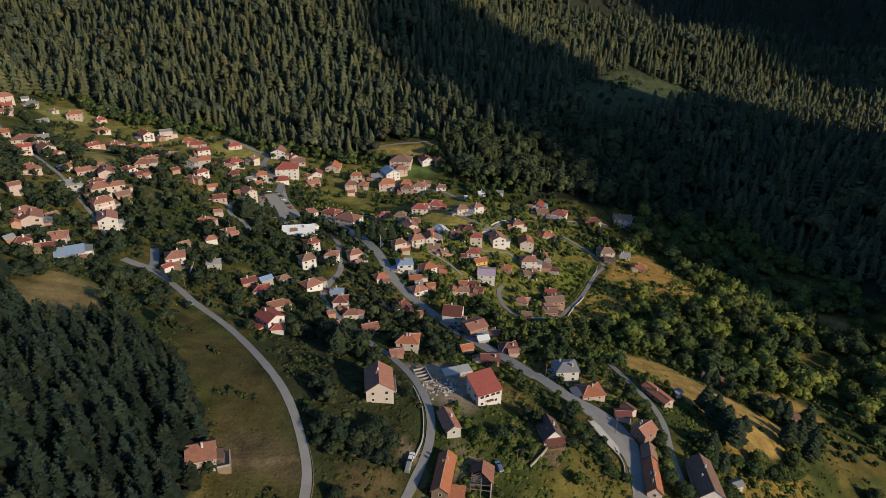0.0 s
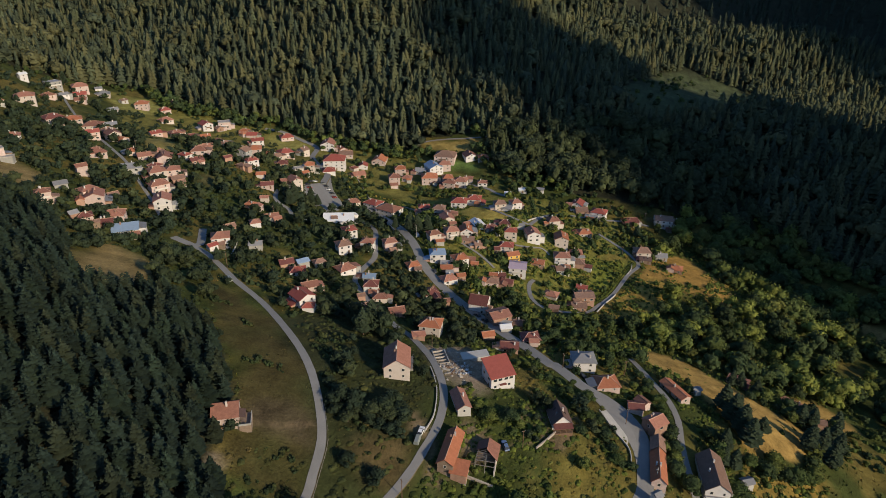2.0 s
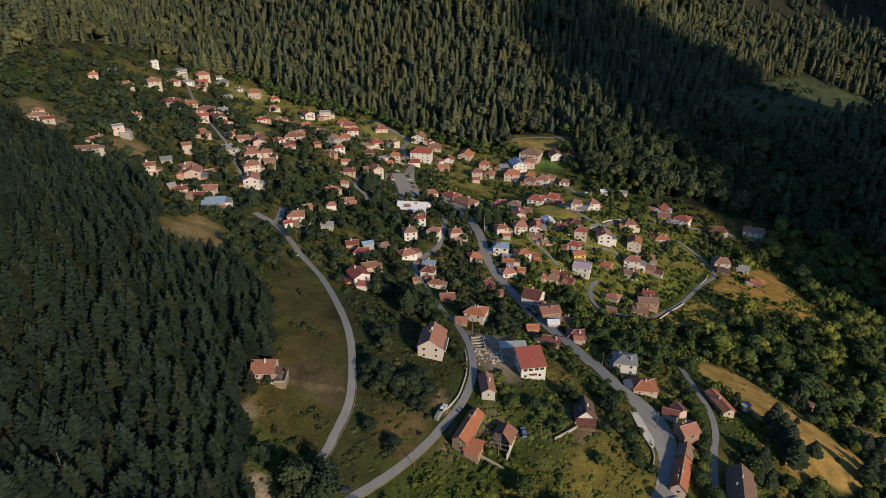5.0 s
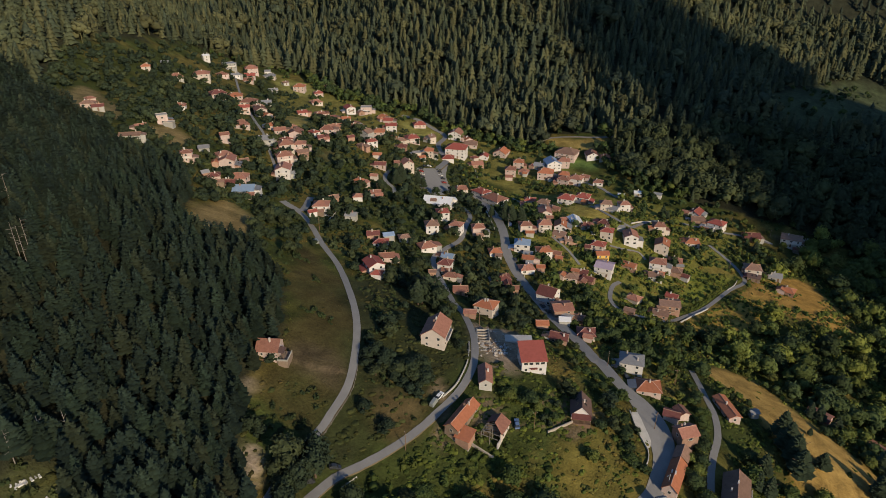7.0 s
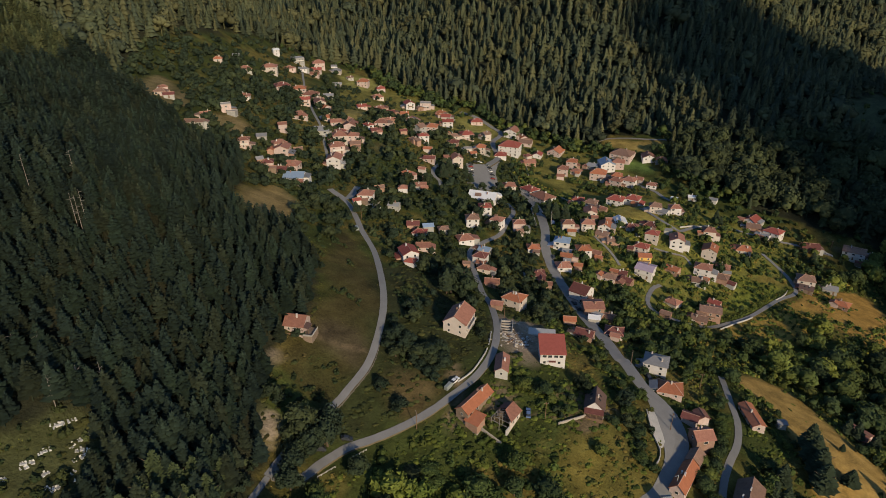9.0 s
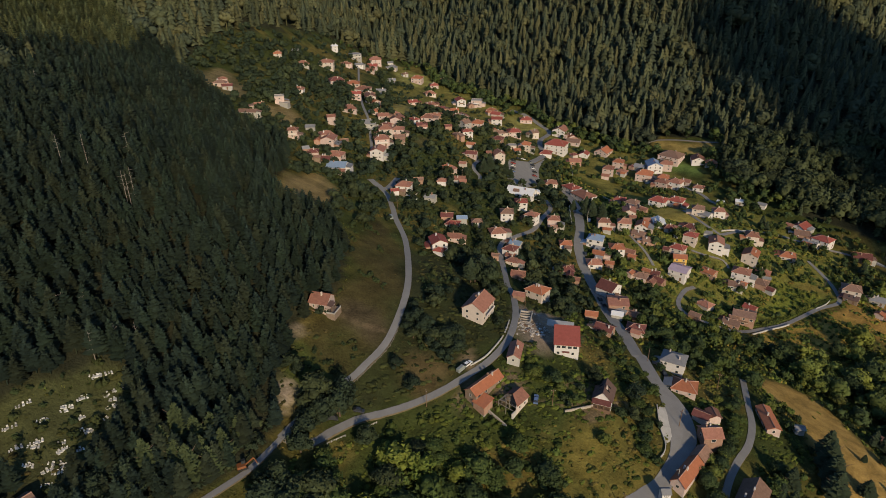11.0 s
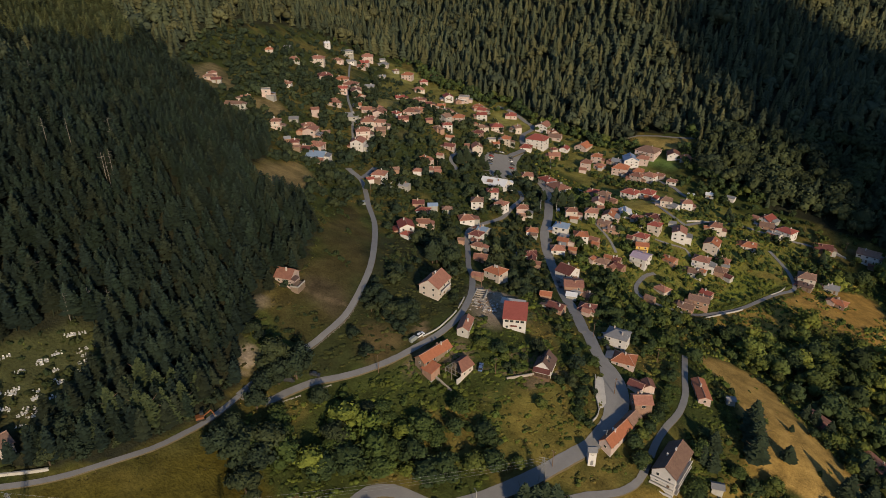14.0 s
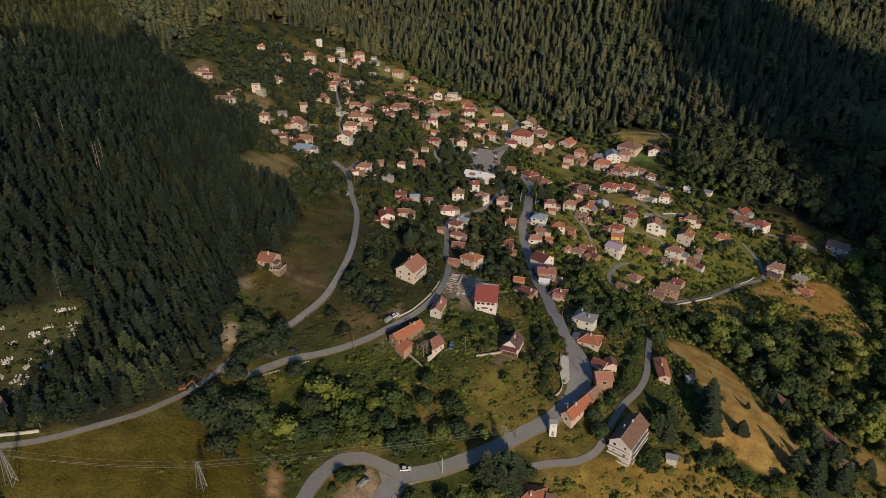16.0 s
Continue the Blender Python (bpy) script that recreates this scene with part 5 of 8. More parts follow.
def grove(name, spots, shapes, mat, colours, label, category, seed=1, sink=0.3):
    """Many trees as one stuff object. spots: rows of x, y, height, girth; colours: tones to choose from."""
    rng = np.random.RandomState(seed)
    allv, allf, allc, n = [], [], [], 0
    zs = ground(spots[:, 0], spots[:, 1])
    for (x, y, h, g), z in zip(spots, zs):
        v, f, tone = shapes[rng.randint(len(shapes))]
        a = rng.uniform(0, 6.28)
        c, s = math.cos(a), math.sin(a)
        lean = rng.normal(scale=0.02, size=2)
        p = np.empty_like(v)
        p[:, 0] = (v[:, 0] * c - v[:, 1] * s) * g + lean[0] * v[:, 2] * h + x
        p[:, 1] = (v[:, 0] * s + v[:, 1] * c) * g + lean[1] * v[:, 2] * h + y
        p[:, 2] = v[:, 2] * h + z - sink
        col = np.array(colours[rng.randint(len(colours))]) * rng.uniform(0.75, 1.25)
        allv.append(p)
        allf.append(f + n)
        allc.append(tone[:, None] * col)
        n += len(v)
    v, f, c = np.concatenate(allv), np.concatenate(allf), np.concatenate(allc)
    me = bpy.data.meshes.new(name)
    me.vertices.add(len(v))
    me.vertices.foreach_set("co", v.astype(np.float32).ravel())
    me.loops.add(3 * len(f))
    me.loops.foreach_set("vertex_index", f.astype(np.int32).ravel())
    me.polygons.add(len(f))
    me.polygons.foreach_set("loop_start", np.arange(0, 3 * len(f), 3, dtype=np.int32))
    me.update(calc_edges=True)
    me.polygons.foreach_set("use_smooth", np.ones(len(f), bool))
    at = me.color_attributes.new("tone", "FLOAT_COLOR", "POINT")
    at.data.foreach_set("color", np.concatenate([c, np.ones((len(c), 1))], 1).astype(np.float32).ravel())
    me.materials.append(mat)
    return tagged(new(name, me), label, category, kind="stuff")


def scatter(x0, x1, y0, y1, gap, seed, jitter=0.48):
    rng = np.random.RandomState(seed)
    x, y = np.meshgrid(np.arange(x0, x1, gap), np.arange(y0, y1, gap))
    x = x + rng.uniform(-jitter, jitter, x.shape) * gap
    y = y + rng.uniform(-jitter, jitter, y.shape) * gap
    return x.ravel(), y.ravel(), rng


def clear_of_roads(x, y, gap):
    ok = np.ones(len(x), bool)
    for pts, width in ROADS.values():
        ok &= away(pts, x, y) > width / 2 + gap
    return ok


def clear_of_homes(x, y, gap):
    ok = np.ones(len(x), bool)
    for hx, hy, r in HOMES:
        ok &= (np.hypot(x - hx, y - hy) > r + gap) & (np.hypot(x - hx, y - hy + r * 0.8) > r * 0.9 + gap)
    return ok


HOMES = [(o.location.x, o.location.y, 0.5 * max(o.children[0].dimensions[:2])) for o in scene.objects if o.name.split(".")[0] in ("house", "shed", "barn")]
PINES = [pine(k, 11, 7, 0.20 + 0.01 * (k % 4)) for k in range(8)]
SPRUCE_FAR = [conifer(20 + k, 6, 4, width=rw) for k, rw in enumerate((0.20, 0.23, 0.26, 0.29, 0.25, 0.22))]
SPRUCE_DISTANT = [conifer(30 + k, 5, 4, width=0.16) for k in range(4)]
CROWN = [broadleaf(40 + k, 250, 0.065, 8, 0.28) for k in range(8)]
CROWN_FAR = [broadleaf(60 + k, 50, 0.14, 4) for k in range(6)]
SHRUB = [mat_plant(80 + k, 2, 18) for k in range(6)]
FIELDS = (MEADOW_EAST, MEADOW_LOW, MEADOW_FAR, MEADOW_RIDGE, MEADOW_LEFT, MEADOW_LOOP, FIELD_TOP, FIELD_MID, FIELD_GREEN, GRAVES, BANK, LOWER_BANK, FIELD_LOW, PARKING, LAYBY, JUNCTION, UPPER_MEADOW, UPPER_BANK, TOP_PASTURE, ORCHARD, VILLA_LAWN, FIELD_VINE, SLOPE_BARE, YARD_EARTH, GRAVEL_YARD, EARTH_CUT, EARTH_SLIDE, EARTH_SCAR, HUT_YARD, TOP_LAWN, ROAD_BEND, GARDEN_GOLD)


def in_fields(x, y):
    return np.any([inside(shape, x, y) for shape in FIELDS], axis=0)


# the wood on the near hill
x, y, rng = scatter(-480, -20, -40, 290, 4.1, 1)
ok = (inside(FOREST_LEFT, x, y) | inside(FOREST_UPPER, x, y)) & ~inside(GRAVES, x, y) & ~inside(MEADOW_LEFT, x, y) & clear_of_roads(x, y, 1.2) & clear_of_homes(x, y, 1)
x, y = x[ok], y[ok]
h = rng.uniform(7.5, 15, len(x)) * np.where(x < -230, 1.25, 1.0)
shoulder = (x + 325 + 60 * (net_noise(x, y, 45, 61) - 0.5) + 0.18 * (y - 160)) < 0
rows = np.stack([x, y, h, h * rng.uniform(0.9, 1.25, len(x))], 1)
# trees on the far shoulder, sunlight put into a brighter yellowish colour
grove("shoulder_spruces", rows[shoulder], PINES, PINE, [(0.070, 0.082, 0.034), (0.085, 0.092, 0.038), (0.056, 0.070, 0.034)], "spruces on the shoulder of the hill, green brightened as sunlit", "forest", 12)
# bluish pines of the near hill, cloud shade put into the needle colour
grove("pine_wood", rows[~shoulder], PINES, PINE, [(0.022, 0.034, 0.024), (0.025, 0.038, 0.025), (0.020, 0.032, 0.024), (0.032, 0.041, 0.024), (0.023, 0.037, 0.024)], "dense bluish green pine wood on the hill, darkened with painted shade", "forest", 2)

# the great forest behind the village
x, y, rng = scatter(-780, 640, 120, 900, 7.3, 3)
ok = (~inside(OPEN_LAND, x, y) | inside(FOREST_EAST, x, y)) & ~inside(CLEARING, x, y) & ~inside(FOREST_LEFT, x, y) & ~inside(FOREST_UPPER, x, y) & (x < 0.9 * y + 90) & (x > -1.8 * y - 60)
x, y = x[ok], y[ok]
h = 10 + 12 * rng.rand(len(x)) * (0.5 + net_noise(x, y, 40, 7))
leafy = [broadleaf(70 + k, 110, 0.075, 6) for k in range(2)]
dark_edge = inside(FOREST_EAST, x, y)
rows = np.stack([x, y, h, h * rng.uniform(0.9, 1.25, len(x))], 1)
# blue raised in these greens to put distance haze into the needles
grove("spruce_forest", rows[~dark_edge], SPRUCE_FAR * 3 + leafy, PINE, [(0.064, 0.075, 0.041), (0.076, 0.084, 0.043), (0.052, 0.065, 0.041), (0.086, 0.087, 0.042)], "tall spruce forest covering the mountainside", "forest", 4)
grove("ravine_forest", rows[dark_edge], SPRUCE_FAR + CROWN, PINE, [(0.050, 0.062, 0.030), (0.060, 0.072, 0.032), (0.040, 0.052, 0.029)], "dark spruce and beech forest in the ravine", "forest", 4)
x, y, rng = scatter(-1500, 1300, 0, 1800, 18.5, 5)
ok = ~inside(OPEN_LAND, x, y) & ~((x > -780) & (x < 640) & (y > 120) & (y < 900) & (x < 0.9 * y + 90) & (x > -1.8 * y - 60)) & ~inside(FOREST_LEFT, x, y) & (np.hypot(x - 60, y) < 1750)
# the sparse trees round (540, 180) cover the unseen shading ridge
ok &= ((x < 0.85 * y + 120) & (x > -3.5 * y) & (y > 120)) | (np.hypot(x - 540, y - 180) < 330) & (rng.rand(len(x)) < 0.35)
x, y = x[ok], y[ok]
h = rng.uniform(14, 23, len(x))
# the far slopes' shade is carried by these darker needle colours
grove("far_forest", np.stack([x, y, h, h * rng.uniform(1.2, 1.6, len(x))], 1), SPRUCE_DISTANT, PINE, [(0.036, 0.048, 0.034), (0.044, 0.054, 0.034)], "forest on the far mountainsides, darkened for shade", "forest", 6)

# broadleaf woods on the slope east of the village, and trees among the houses
x, y, rng = scatter(-470, 340, -60, 640, 5.0, 7)
ok = inside(OPEN_LAND, x, y) & ~inside(FOREST_EAST, x, y) & ~inside(FOREST_LEFT, x, y) & clear_of_roads(x, y, 1.8) & clear_of_homes(x, y, 0.8) & ~in_fields(x, y)
x, y = x[ok], y[ok]
east = (inside(WOOD_EAST, x, y) | inside(WOOD_VALLEY, x, y)) & ~inside(MEADOW_RIDGE, x, y)
thick = inside(THICKET, x, y) | inside(THICKET_LOW, x, y) | inside(THICKET_SOUTH, x, y)
slope = (y < 215) & (x > -75) & ~east & ~thick
chance = np.where(east, 0.30, np.where(thick, 0.30, np.where(slope, 0.30 * net_noise(x, y, 16, 9) ** 2, np.where(y < 430, 0.17, 0.10) + 0.58 * net_noise(x, y, 16, 9))))
copse = np.any([inside(p, x, y) for p in (THICKET_MID, THICKET_MAIN, THICKET_TERRACE, THICKET_EDGE, THICKET_BANK, THICKET_ROAD)], axis=0)
chance = np.where(copse, 0.75, chance)
ok = away(ROADS["corner_lane"][0], x, y + 7) > 6
chance = np.where(ok & (np.hypot(x + 20, y - 169) > 10) & (np.hypot(x - 38, y - 165) > 6) & (np.hypot(x - 20, y - 179) > 9) & (np.hypot(x - 2, y - 176) > 8) & ~inside(FIELD_MID, x, y + 8) & ~inside(FIELD_MID, x - 4, y + 4) & ~inside(PARKING, x, y + 9) & ~inside(PARKING, x + 4, y), chance, 0)
chance = np.where(inside(LAWN_EAST, x, y) & ~copse, 0.55 * chance, chance)
chance = np.where((inside(LAWN_UPPER, x, y) | (y > 430)) & ~east & ~copse, 0.6 * chance, chance)
edge = (away(FOREST_BACK[5:], x, y) < 15) & (y > 440)
chance = np.where(edge, 0.72, np.where((x > 20) & (y > 415), np.maximum(chance, 0.4), chance))
chance = np.where(np.hypot(x + 88, y - 331) < 11, 0, np.where(inside(MEADOW_LANE, x, y), 0.06, chance))
chance = np.where((x < -150) & (y < 430 + 0.25 * (x + 150)) & ~east, 0.66, chance)
ok = rng.rand(len(x)) < chance
x, y, east, thick, copse, edge = x[ok], y[ok], east[ok], thick[ok], copse[ok], edge[ok]
h = np.where(east, 7 + 9 * rng.rand(len(x)) ** 1.3, np.where(thick, rng.uniform(6.5, 11.5, len(x)), np.where(copse, rng.uniform(3.5, 7, len(x)), 3.0 + 6 * rng.rand(len(x)) ** 1.4)))
h = np.where(edge, rng.uniform(5, 11, len(x)), np.where((y > 400) & ~east, 0.8 * h, h))
for lane in ("corner_lane", "loop_road", "lower_road", "main_road"):
    # trees are kept low beside the lanes
    h = np.minimum(h, 2.4 + 0.36 * away(ROADS[lane][0], x, y))
spots = np.stack([x, y, h, h * rng.uniform(0.9, 1.25, len(x)) * np.where(thick, 1.2, 1.0)], 1)
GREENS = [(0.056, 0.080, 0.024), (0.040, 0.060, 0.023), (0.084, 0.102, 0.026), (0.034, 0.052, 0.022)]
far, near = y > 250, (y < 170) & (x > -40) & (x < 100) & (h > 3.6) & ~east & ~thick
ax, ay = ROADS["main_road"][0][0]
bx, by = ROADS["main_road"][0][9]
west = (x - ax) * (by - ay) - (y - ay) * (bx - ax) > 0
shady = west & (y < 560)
# west-side greens, darkened so that cloud shade is in the leaf colour
SHADED_GREENS = [(0.027, 0.040, 0.023), (0.033, 0.047, 0.024), (0.023, 0.036, 0.022), (0.044, 0.056, 0.026)]
grove("leafy_wood", spots[east | thick & (x > 30)], CROWN, LEAF, [(0.098, 0.120, 0.030), (0.068, 0.090, 0.027), (0.146, 0.165, 0.036), (0.046, 0.066, 0.024), (0.038, 0.056, 0.023), (0.104, 0.112, 0.030)], "mixed broadleaf wood on the slope", "woodland", 8)
grove("bank_copse", spots[thick & (x <= 30) & (x > -17)], CROWN, LEAF, [(0.088, 0.118, 0.024), (0.064, 0.092, 0.023), (0.118, 0.140, 0.028), (0.048, 0.072, 0.021)], "lush green leafy trees on the bank", "woodland", 8)
grove("dark_copse", spots[thick & (x <= -17)], CROWN, LEAF, [(0.050, 0.076, 0.024), (0.037, 0.058, 0.022), (0.066, 0.090, 0.026)], "dark round leafy trees in a dense copse", "woodland", 8)
home = ~far & ~near & ~east & ~thick
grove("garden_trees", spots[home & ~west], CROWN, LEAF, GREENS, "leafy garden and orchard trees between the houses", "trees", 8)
grove("lower_garden_trees", spots[home & west], CROWN, LEAF, SHADED_GREENS, "leafy trees along the lanes in greens darkened for shade", "trees", 18)
grove("upper_dark_trees", spots[far & ~east & shady & (y < 520)], CROWN_FAR, LEAF, SHADED_GREENS, "leafy trees between the upper houses, cloud shade in their green", "trees", 19)
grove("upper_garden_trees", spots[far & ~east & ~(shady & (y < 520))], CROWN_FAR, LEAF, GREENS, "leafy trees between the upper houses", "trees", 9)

# bushes at the foot of the pine wood along the lower road
x, y, rng = scatter(-160, 10, 20, 200, 2.4, 51)
near_road = away(ROADS["lower_road"][0], x, y)
ok = inside(FOREST_LEFT, x, y) & ~inside(GRAVES, x, y) & (near_road > 2.6) & (near_road < 9) & (rng.rand(len(x)) < 0.7)
x, y = x[ok], y[ok]
h = rng.uniform(1.2, 4.2, len(x))
grove("wood_edge_bushes", np.stack([x, y, h, h * rng.uniform(1.0, 1.4, len(x))], 1), CROWN_FAR, LEAF, SHADED_GREENS, "bushes at the foot of the pine wood in shaded greens", "bushes", 52)

# bushes and young trees on the high clearing
x, y, rng = scatter(90, 330, 560, 800, 7.0, 41)
ok = inside(CLEARING, x, y) & (rng.rand(len(x)) < 0.9 * net_noise(x, y, 25, 42) ** 2)
x, y = x[ok], y[ok]
h = rng.uniform(1.5, 8, len(x))
grove("clearing_bushes", np.stack([x, y, h, h * 1.1], 1), CROWN_FAR, LEAF, GREENS, "bushes and young trees on the high clearing", "bushes", 43)

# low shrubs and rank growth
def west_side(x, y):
    """Whether points lie west of the main street, where plant colours carry painted cloud shade."""
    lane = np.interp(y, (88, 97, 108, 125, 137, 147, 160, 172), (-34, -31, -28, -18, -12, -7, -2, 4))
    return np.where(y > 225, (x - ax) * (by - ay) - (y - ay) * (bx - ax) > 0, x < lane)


def rank_growth(name, gap, seed, box, low, high, spread, shapes, colours, label, share, dry=None, west=False):
    x, y, rng = scatter(*box, gap, seed)
    ok = inside(OPEN_LAND, x, y) & (~inside(FOREST_LEFT, x, y) | inside(GRAVES, x, y)) & ~inside(FOREST_EAST, x, y) & clear_of_roads(x, y, 0.5 + 0.28 * high * spread[1]) & clear_of_homes(x, y, -0.5)
    for shape in (PARKING, ROAD_BEND, LAYBY, JUNCTION, YARD_EARTH, GRAVEL_YARD):
        ok &= ~inside(shape, x, y)
    ok &= np.hypot(x + 65.5, y - 130.5) > 6
    tilled = in_fields(x, y) & ~(inside(MEADOW_LOOP, x, y) & (y < 134)) & ~inside(BANK, x, y) & ~inside(LOWER_BANK, x, y) & ~inside(FIELD_GREEN, x, y) & ~(inside(MEADOW_FAR, x, y) & (net_noise(x, y, 18, 3) > 0.5))
    ok &= rng.rand(len(x)) < np.where(inside(GRAVES, x, y), 0.5, np.where(tilled, 0.012, share * np.where((y < 225) & (high > 1.5), np.clip(2.2 * net_noise(x, y, 17, seed) - 1.15, 0, 0.8), 0.35 + 0.95 * net_noise(x, y, 13, seed))))
    if dry is not None:
        gold = np.where(inside(BANK, x, y) | inside(LOWER_BANK, x, y), 0.62, dryness(x, y))
        ok &= (rng.rand(len(x)) < gold) == dry
    ok &= west_side(x, y) == west
    x, y = x[ok], y[ok]
    h = low + (high - low) * rng.rand(len(x)) ** 1.6
    grove(name, np.stack([x, y, h, h * rng.uniform(*spread, len(x))], 1), shapes, LEAF, colours, label, "shrubs", seed, 0.1)


WEED = [mat_plant(90 + k, 2, 9, 0.14) for k in range(6)]
SLOPE = (-75, 150, 0, 225)
rank_growth("shrubs", 3.2, 11, (-300, 200, -40, 430), 0.8, 2.6, (1.6, 2.8), SHRUB, [(0.062, 0.088, 0.022), (0.048, 0.070, 0.020), (0.082, 0.100, 0.024)], "low green shrubs between the houses and lanes", 0.7)
# shrubs again for the west side, darkened to stand in for cloud shade
rank_growth("brambles", 3.7, 11, (-300, 200, -40, 430), 0.8, 2.4, (1.8, 3.2), SHRUB, [(0.032, 0.046, 0.018), (0.026, 0.039, 0.017), (0.046, 0.056, 0.020)], "low shrubs between the lanes, green darkened as under cloud", 0.7, None, True)
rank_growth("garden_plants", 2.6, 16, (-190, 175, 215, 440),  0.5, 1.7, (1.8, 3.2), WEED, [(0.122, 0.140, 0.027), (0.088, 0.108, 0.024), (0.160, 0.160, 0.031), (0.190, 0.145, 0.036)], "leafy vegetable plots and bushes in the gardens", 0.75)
# west-side garden plants, with the shade put into their colours
rank_growth("dark_garden_plants", 2.6, 16, (-190, 175, 215, 440),  0.5, 1.7, (1.8, 3.2), WEED, [(0.032, 0.046, 0.018), (0.026, 0.039, 0.017), (0.046, 0.056, 0.020)], "bushes and plots in the gardens, colours dulled for shade", 0.75, None, True)
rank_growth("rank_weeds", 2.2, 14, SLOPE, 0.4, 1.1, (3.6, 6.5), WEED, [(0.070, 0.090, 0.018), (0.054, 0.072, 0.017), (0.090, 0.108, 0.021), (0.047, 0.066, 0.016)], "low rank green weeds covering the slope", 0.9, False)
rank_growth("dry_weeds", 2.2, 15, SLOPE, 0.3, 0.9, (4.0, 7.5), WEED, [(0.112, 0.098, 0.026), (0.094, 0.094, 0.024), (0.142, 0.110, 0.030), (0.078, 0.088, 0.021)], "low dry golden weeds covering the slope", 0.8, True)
# both weed layers again for the west bank, cloud shade painted in
rank_growth("heath_weeds", 2.9, 14, SLOPE, 0.3, 0.9, (4.5, 9.0), WEED, [(0.042, 0.048, 0.016), (0.034, 0.042, 0.015), (0.054, 0.056, 0.018)], "low weeds on the bank with shade in their green", 0.9, False, True)
rank_growth("heath_grass", 2.1, 15, SLOPE, 0.25, 0.7, (4.5, 8.0), WEED, [(0.066, 0.056, 0.020), (0.054, 0.050, 0.018), (0.078, 0.062, 0.023)], "low dry weeds on the bank with shade in their colour", 0.8, True, True)


# a clipped hedge on the inner side of the lane
lane = smooth_line(ROADS["corner_lane"][0][4:10], 1.3)
side = np.gradient(lane, axis=0)
side = np.stack([-side[:, 1], side[:, 0]], 1) / np.linalg.norm(side, axis=1)[:, None]
lane = np.concatenate([lane + side * 2.9, lane + side * 4.1])
grove("lane_hedge", np.stack([lane[:, 0], lane[:, 1], 1.2 + 0.5 * net_noise(lane[:, 0], lane[:, 1], 2, 5), np.full(len(lane), 2.2)], 1), WEED, LEAF, [(0.085, 0.104, 0.022), (0.066, 0.086, 0.021)], "bright green hedge along the lane", "hedge", 44)


# strips of bramble across the meadow inside the bend
STRIPS = [[(-73.0, 163.7), (-69.7, 166.0), (-65.5, 166.9), (-61.4, 165.9)], [(-102.9, 202.1), (-99.6, 203.5), (-95.3, 202.7)], [(-83.8, 190.6), (-81.2, 188.1)], [(-56.0, 195.3), (-51.1, 186.0), (-44.9, 177.1)], [(-52.7, 167.5), (-46.6, 167.4), (-41.8, 174.0), (-39.1, 180.6)]]
strip = np.concatenate([smooth_line(p, 1.4) for p in STRIPS])
rng = np.random.RandomState(71)
strip = np.repeat(strip, 2, axis=0) + rng.normal(scale=0.9, size=(2 * len(strip), 2))
strip = strip[clear_of_roads(strip[:, 0], strip[:, 1], 1.9)]
h = rng.uniform(0.7, 1.9, len(strip))
# bramble greens taken from the west-side shrubs, painted shade included
grove("meadow_brambles", np.stack([strip[:, 0], strip[:, 1], h, h * rng.uniform(1.5, 2.4, len(strip))], 1), SHRUB, LEAF, [(0.032, 0.046, 0.018), (0.026, 0.039, 0.017), (0.046, 0.056, 0.020)], "bramble strips across the meadow, shade mixed into their green", "shrubs", 72, 0.1)


# grass tufts and weeds that break up the open ground near the camera
def tuft(seed):
    rng = np.random.RandomState(seed)
    v, f, tone = [], [], []
    for k in range(5):
        a, r = rng.uniform(0, 6.28), rng.uniform(0.1, 0.5)
        c, s, w = math.cos(a), math.sin(a), rng.uniform(0.12, 0.3)
        b = len(v)
        v += [(c * r * 0.3 - s * w, s * r * 0.3 + c * w, 0.1), (c * r * 0.3 + s * w, s * r * 0.3 - c * w, 0.1), (c * r + rng.uniform(-0.1, 0.1), s * r, rng.uniform(0.6, 1.0))]
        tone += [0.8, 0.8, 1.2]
        f.append((b, b + 1, b + 2))
    return np.array(v), np.array(f), np.array(tone)


x, y, rng = scatter(-110, 190, -10, 260, 1.5, 21)
ok = inside(OPEN_LAND, x, y) & (~inside(FOREST_LEFT, x, y) | inside(GRAVES, x, y)) & clear_of_roads(x, y, 0.3) & clear_of_homes(x, y, -1.5)
for shape in (PARKING, LAYBY, ROAD_BEND, JUNCTION, GRAVEL_YARD, EARTH_CUT, EARTH_SLIDE, EARTH_SCAR, YARD_EARTH):
    ok &= ~inside(shape, x, y)
ok &= rng.rand(len(x)) < 0.25 + 0.6 * net_noise(x, y, 9, 22)
x, y = x[ok], y[ok]
gold = inside(MEADOW_EAST, x, y) | inside(BANK, x, y) | inside(LOWER_BANK, x, y) | (dryness(x, y) > 0.55)
h = 0.4 + 1.2 * rng.rand(len(x)) ** 2 * (0.4 + net_noise(x, y, 7, 31))
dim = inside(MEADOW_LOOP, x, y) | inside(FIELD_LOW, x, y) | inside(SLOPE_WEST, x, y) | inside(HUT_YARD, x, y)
h = np.where(dim, np.where(inside(FIELD_LOW, x, y), 0.6, 0.4) * h, 0.6 * h)
h = np.where(inside(MEADOW_EAST, x, y) | inside(MEADOW_LOW, x, y) | inside(MEADOW_FAR, x, y), 0.2, h)
rows = np.stack([x, y, h, 0.9 + h * 1.6], 1)
TUFTS = [tuft(k) for k in range(8)]
grove("dry_grass", rows[gold & ~dim], TUFTS, LEAF, [(0.17, 0.12, 0.036), (0.13, 0.10, 0.030), (0.22, 0.145, 0.042)], "tufts of dry golden grass", "grass", 23)
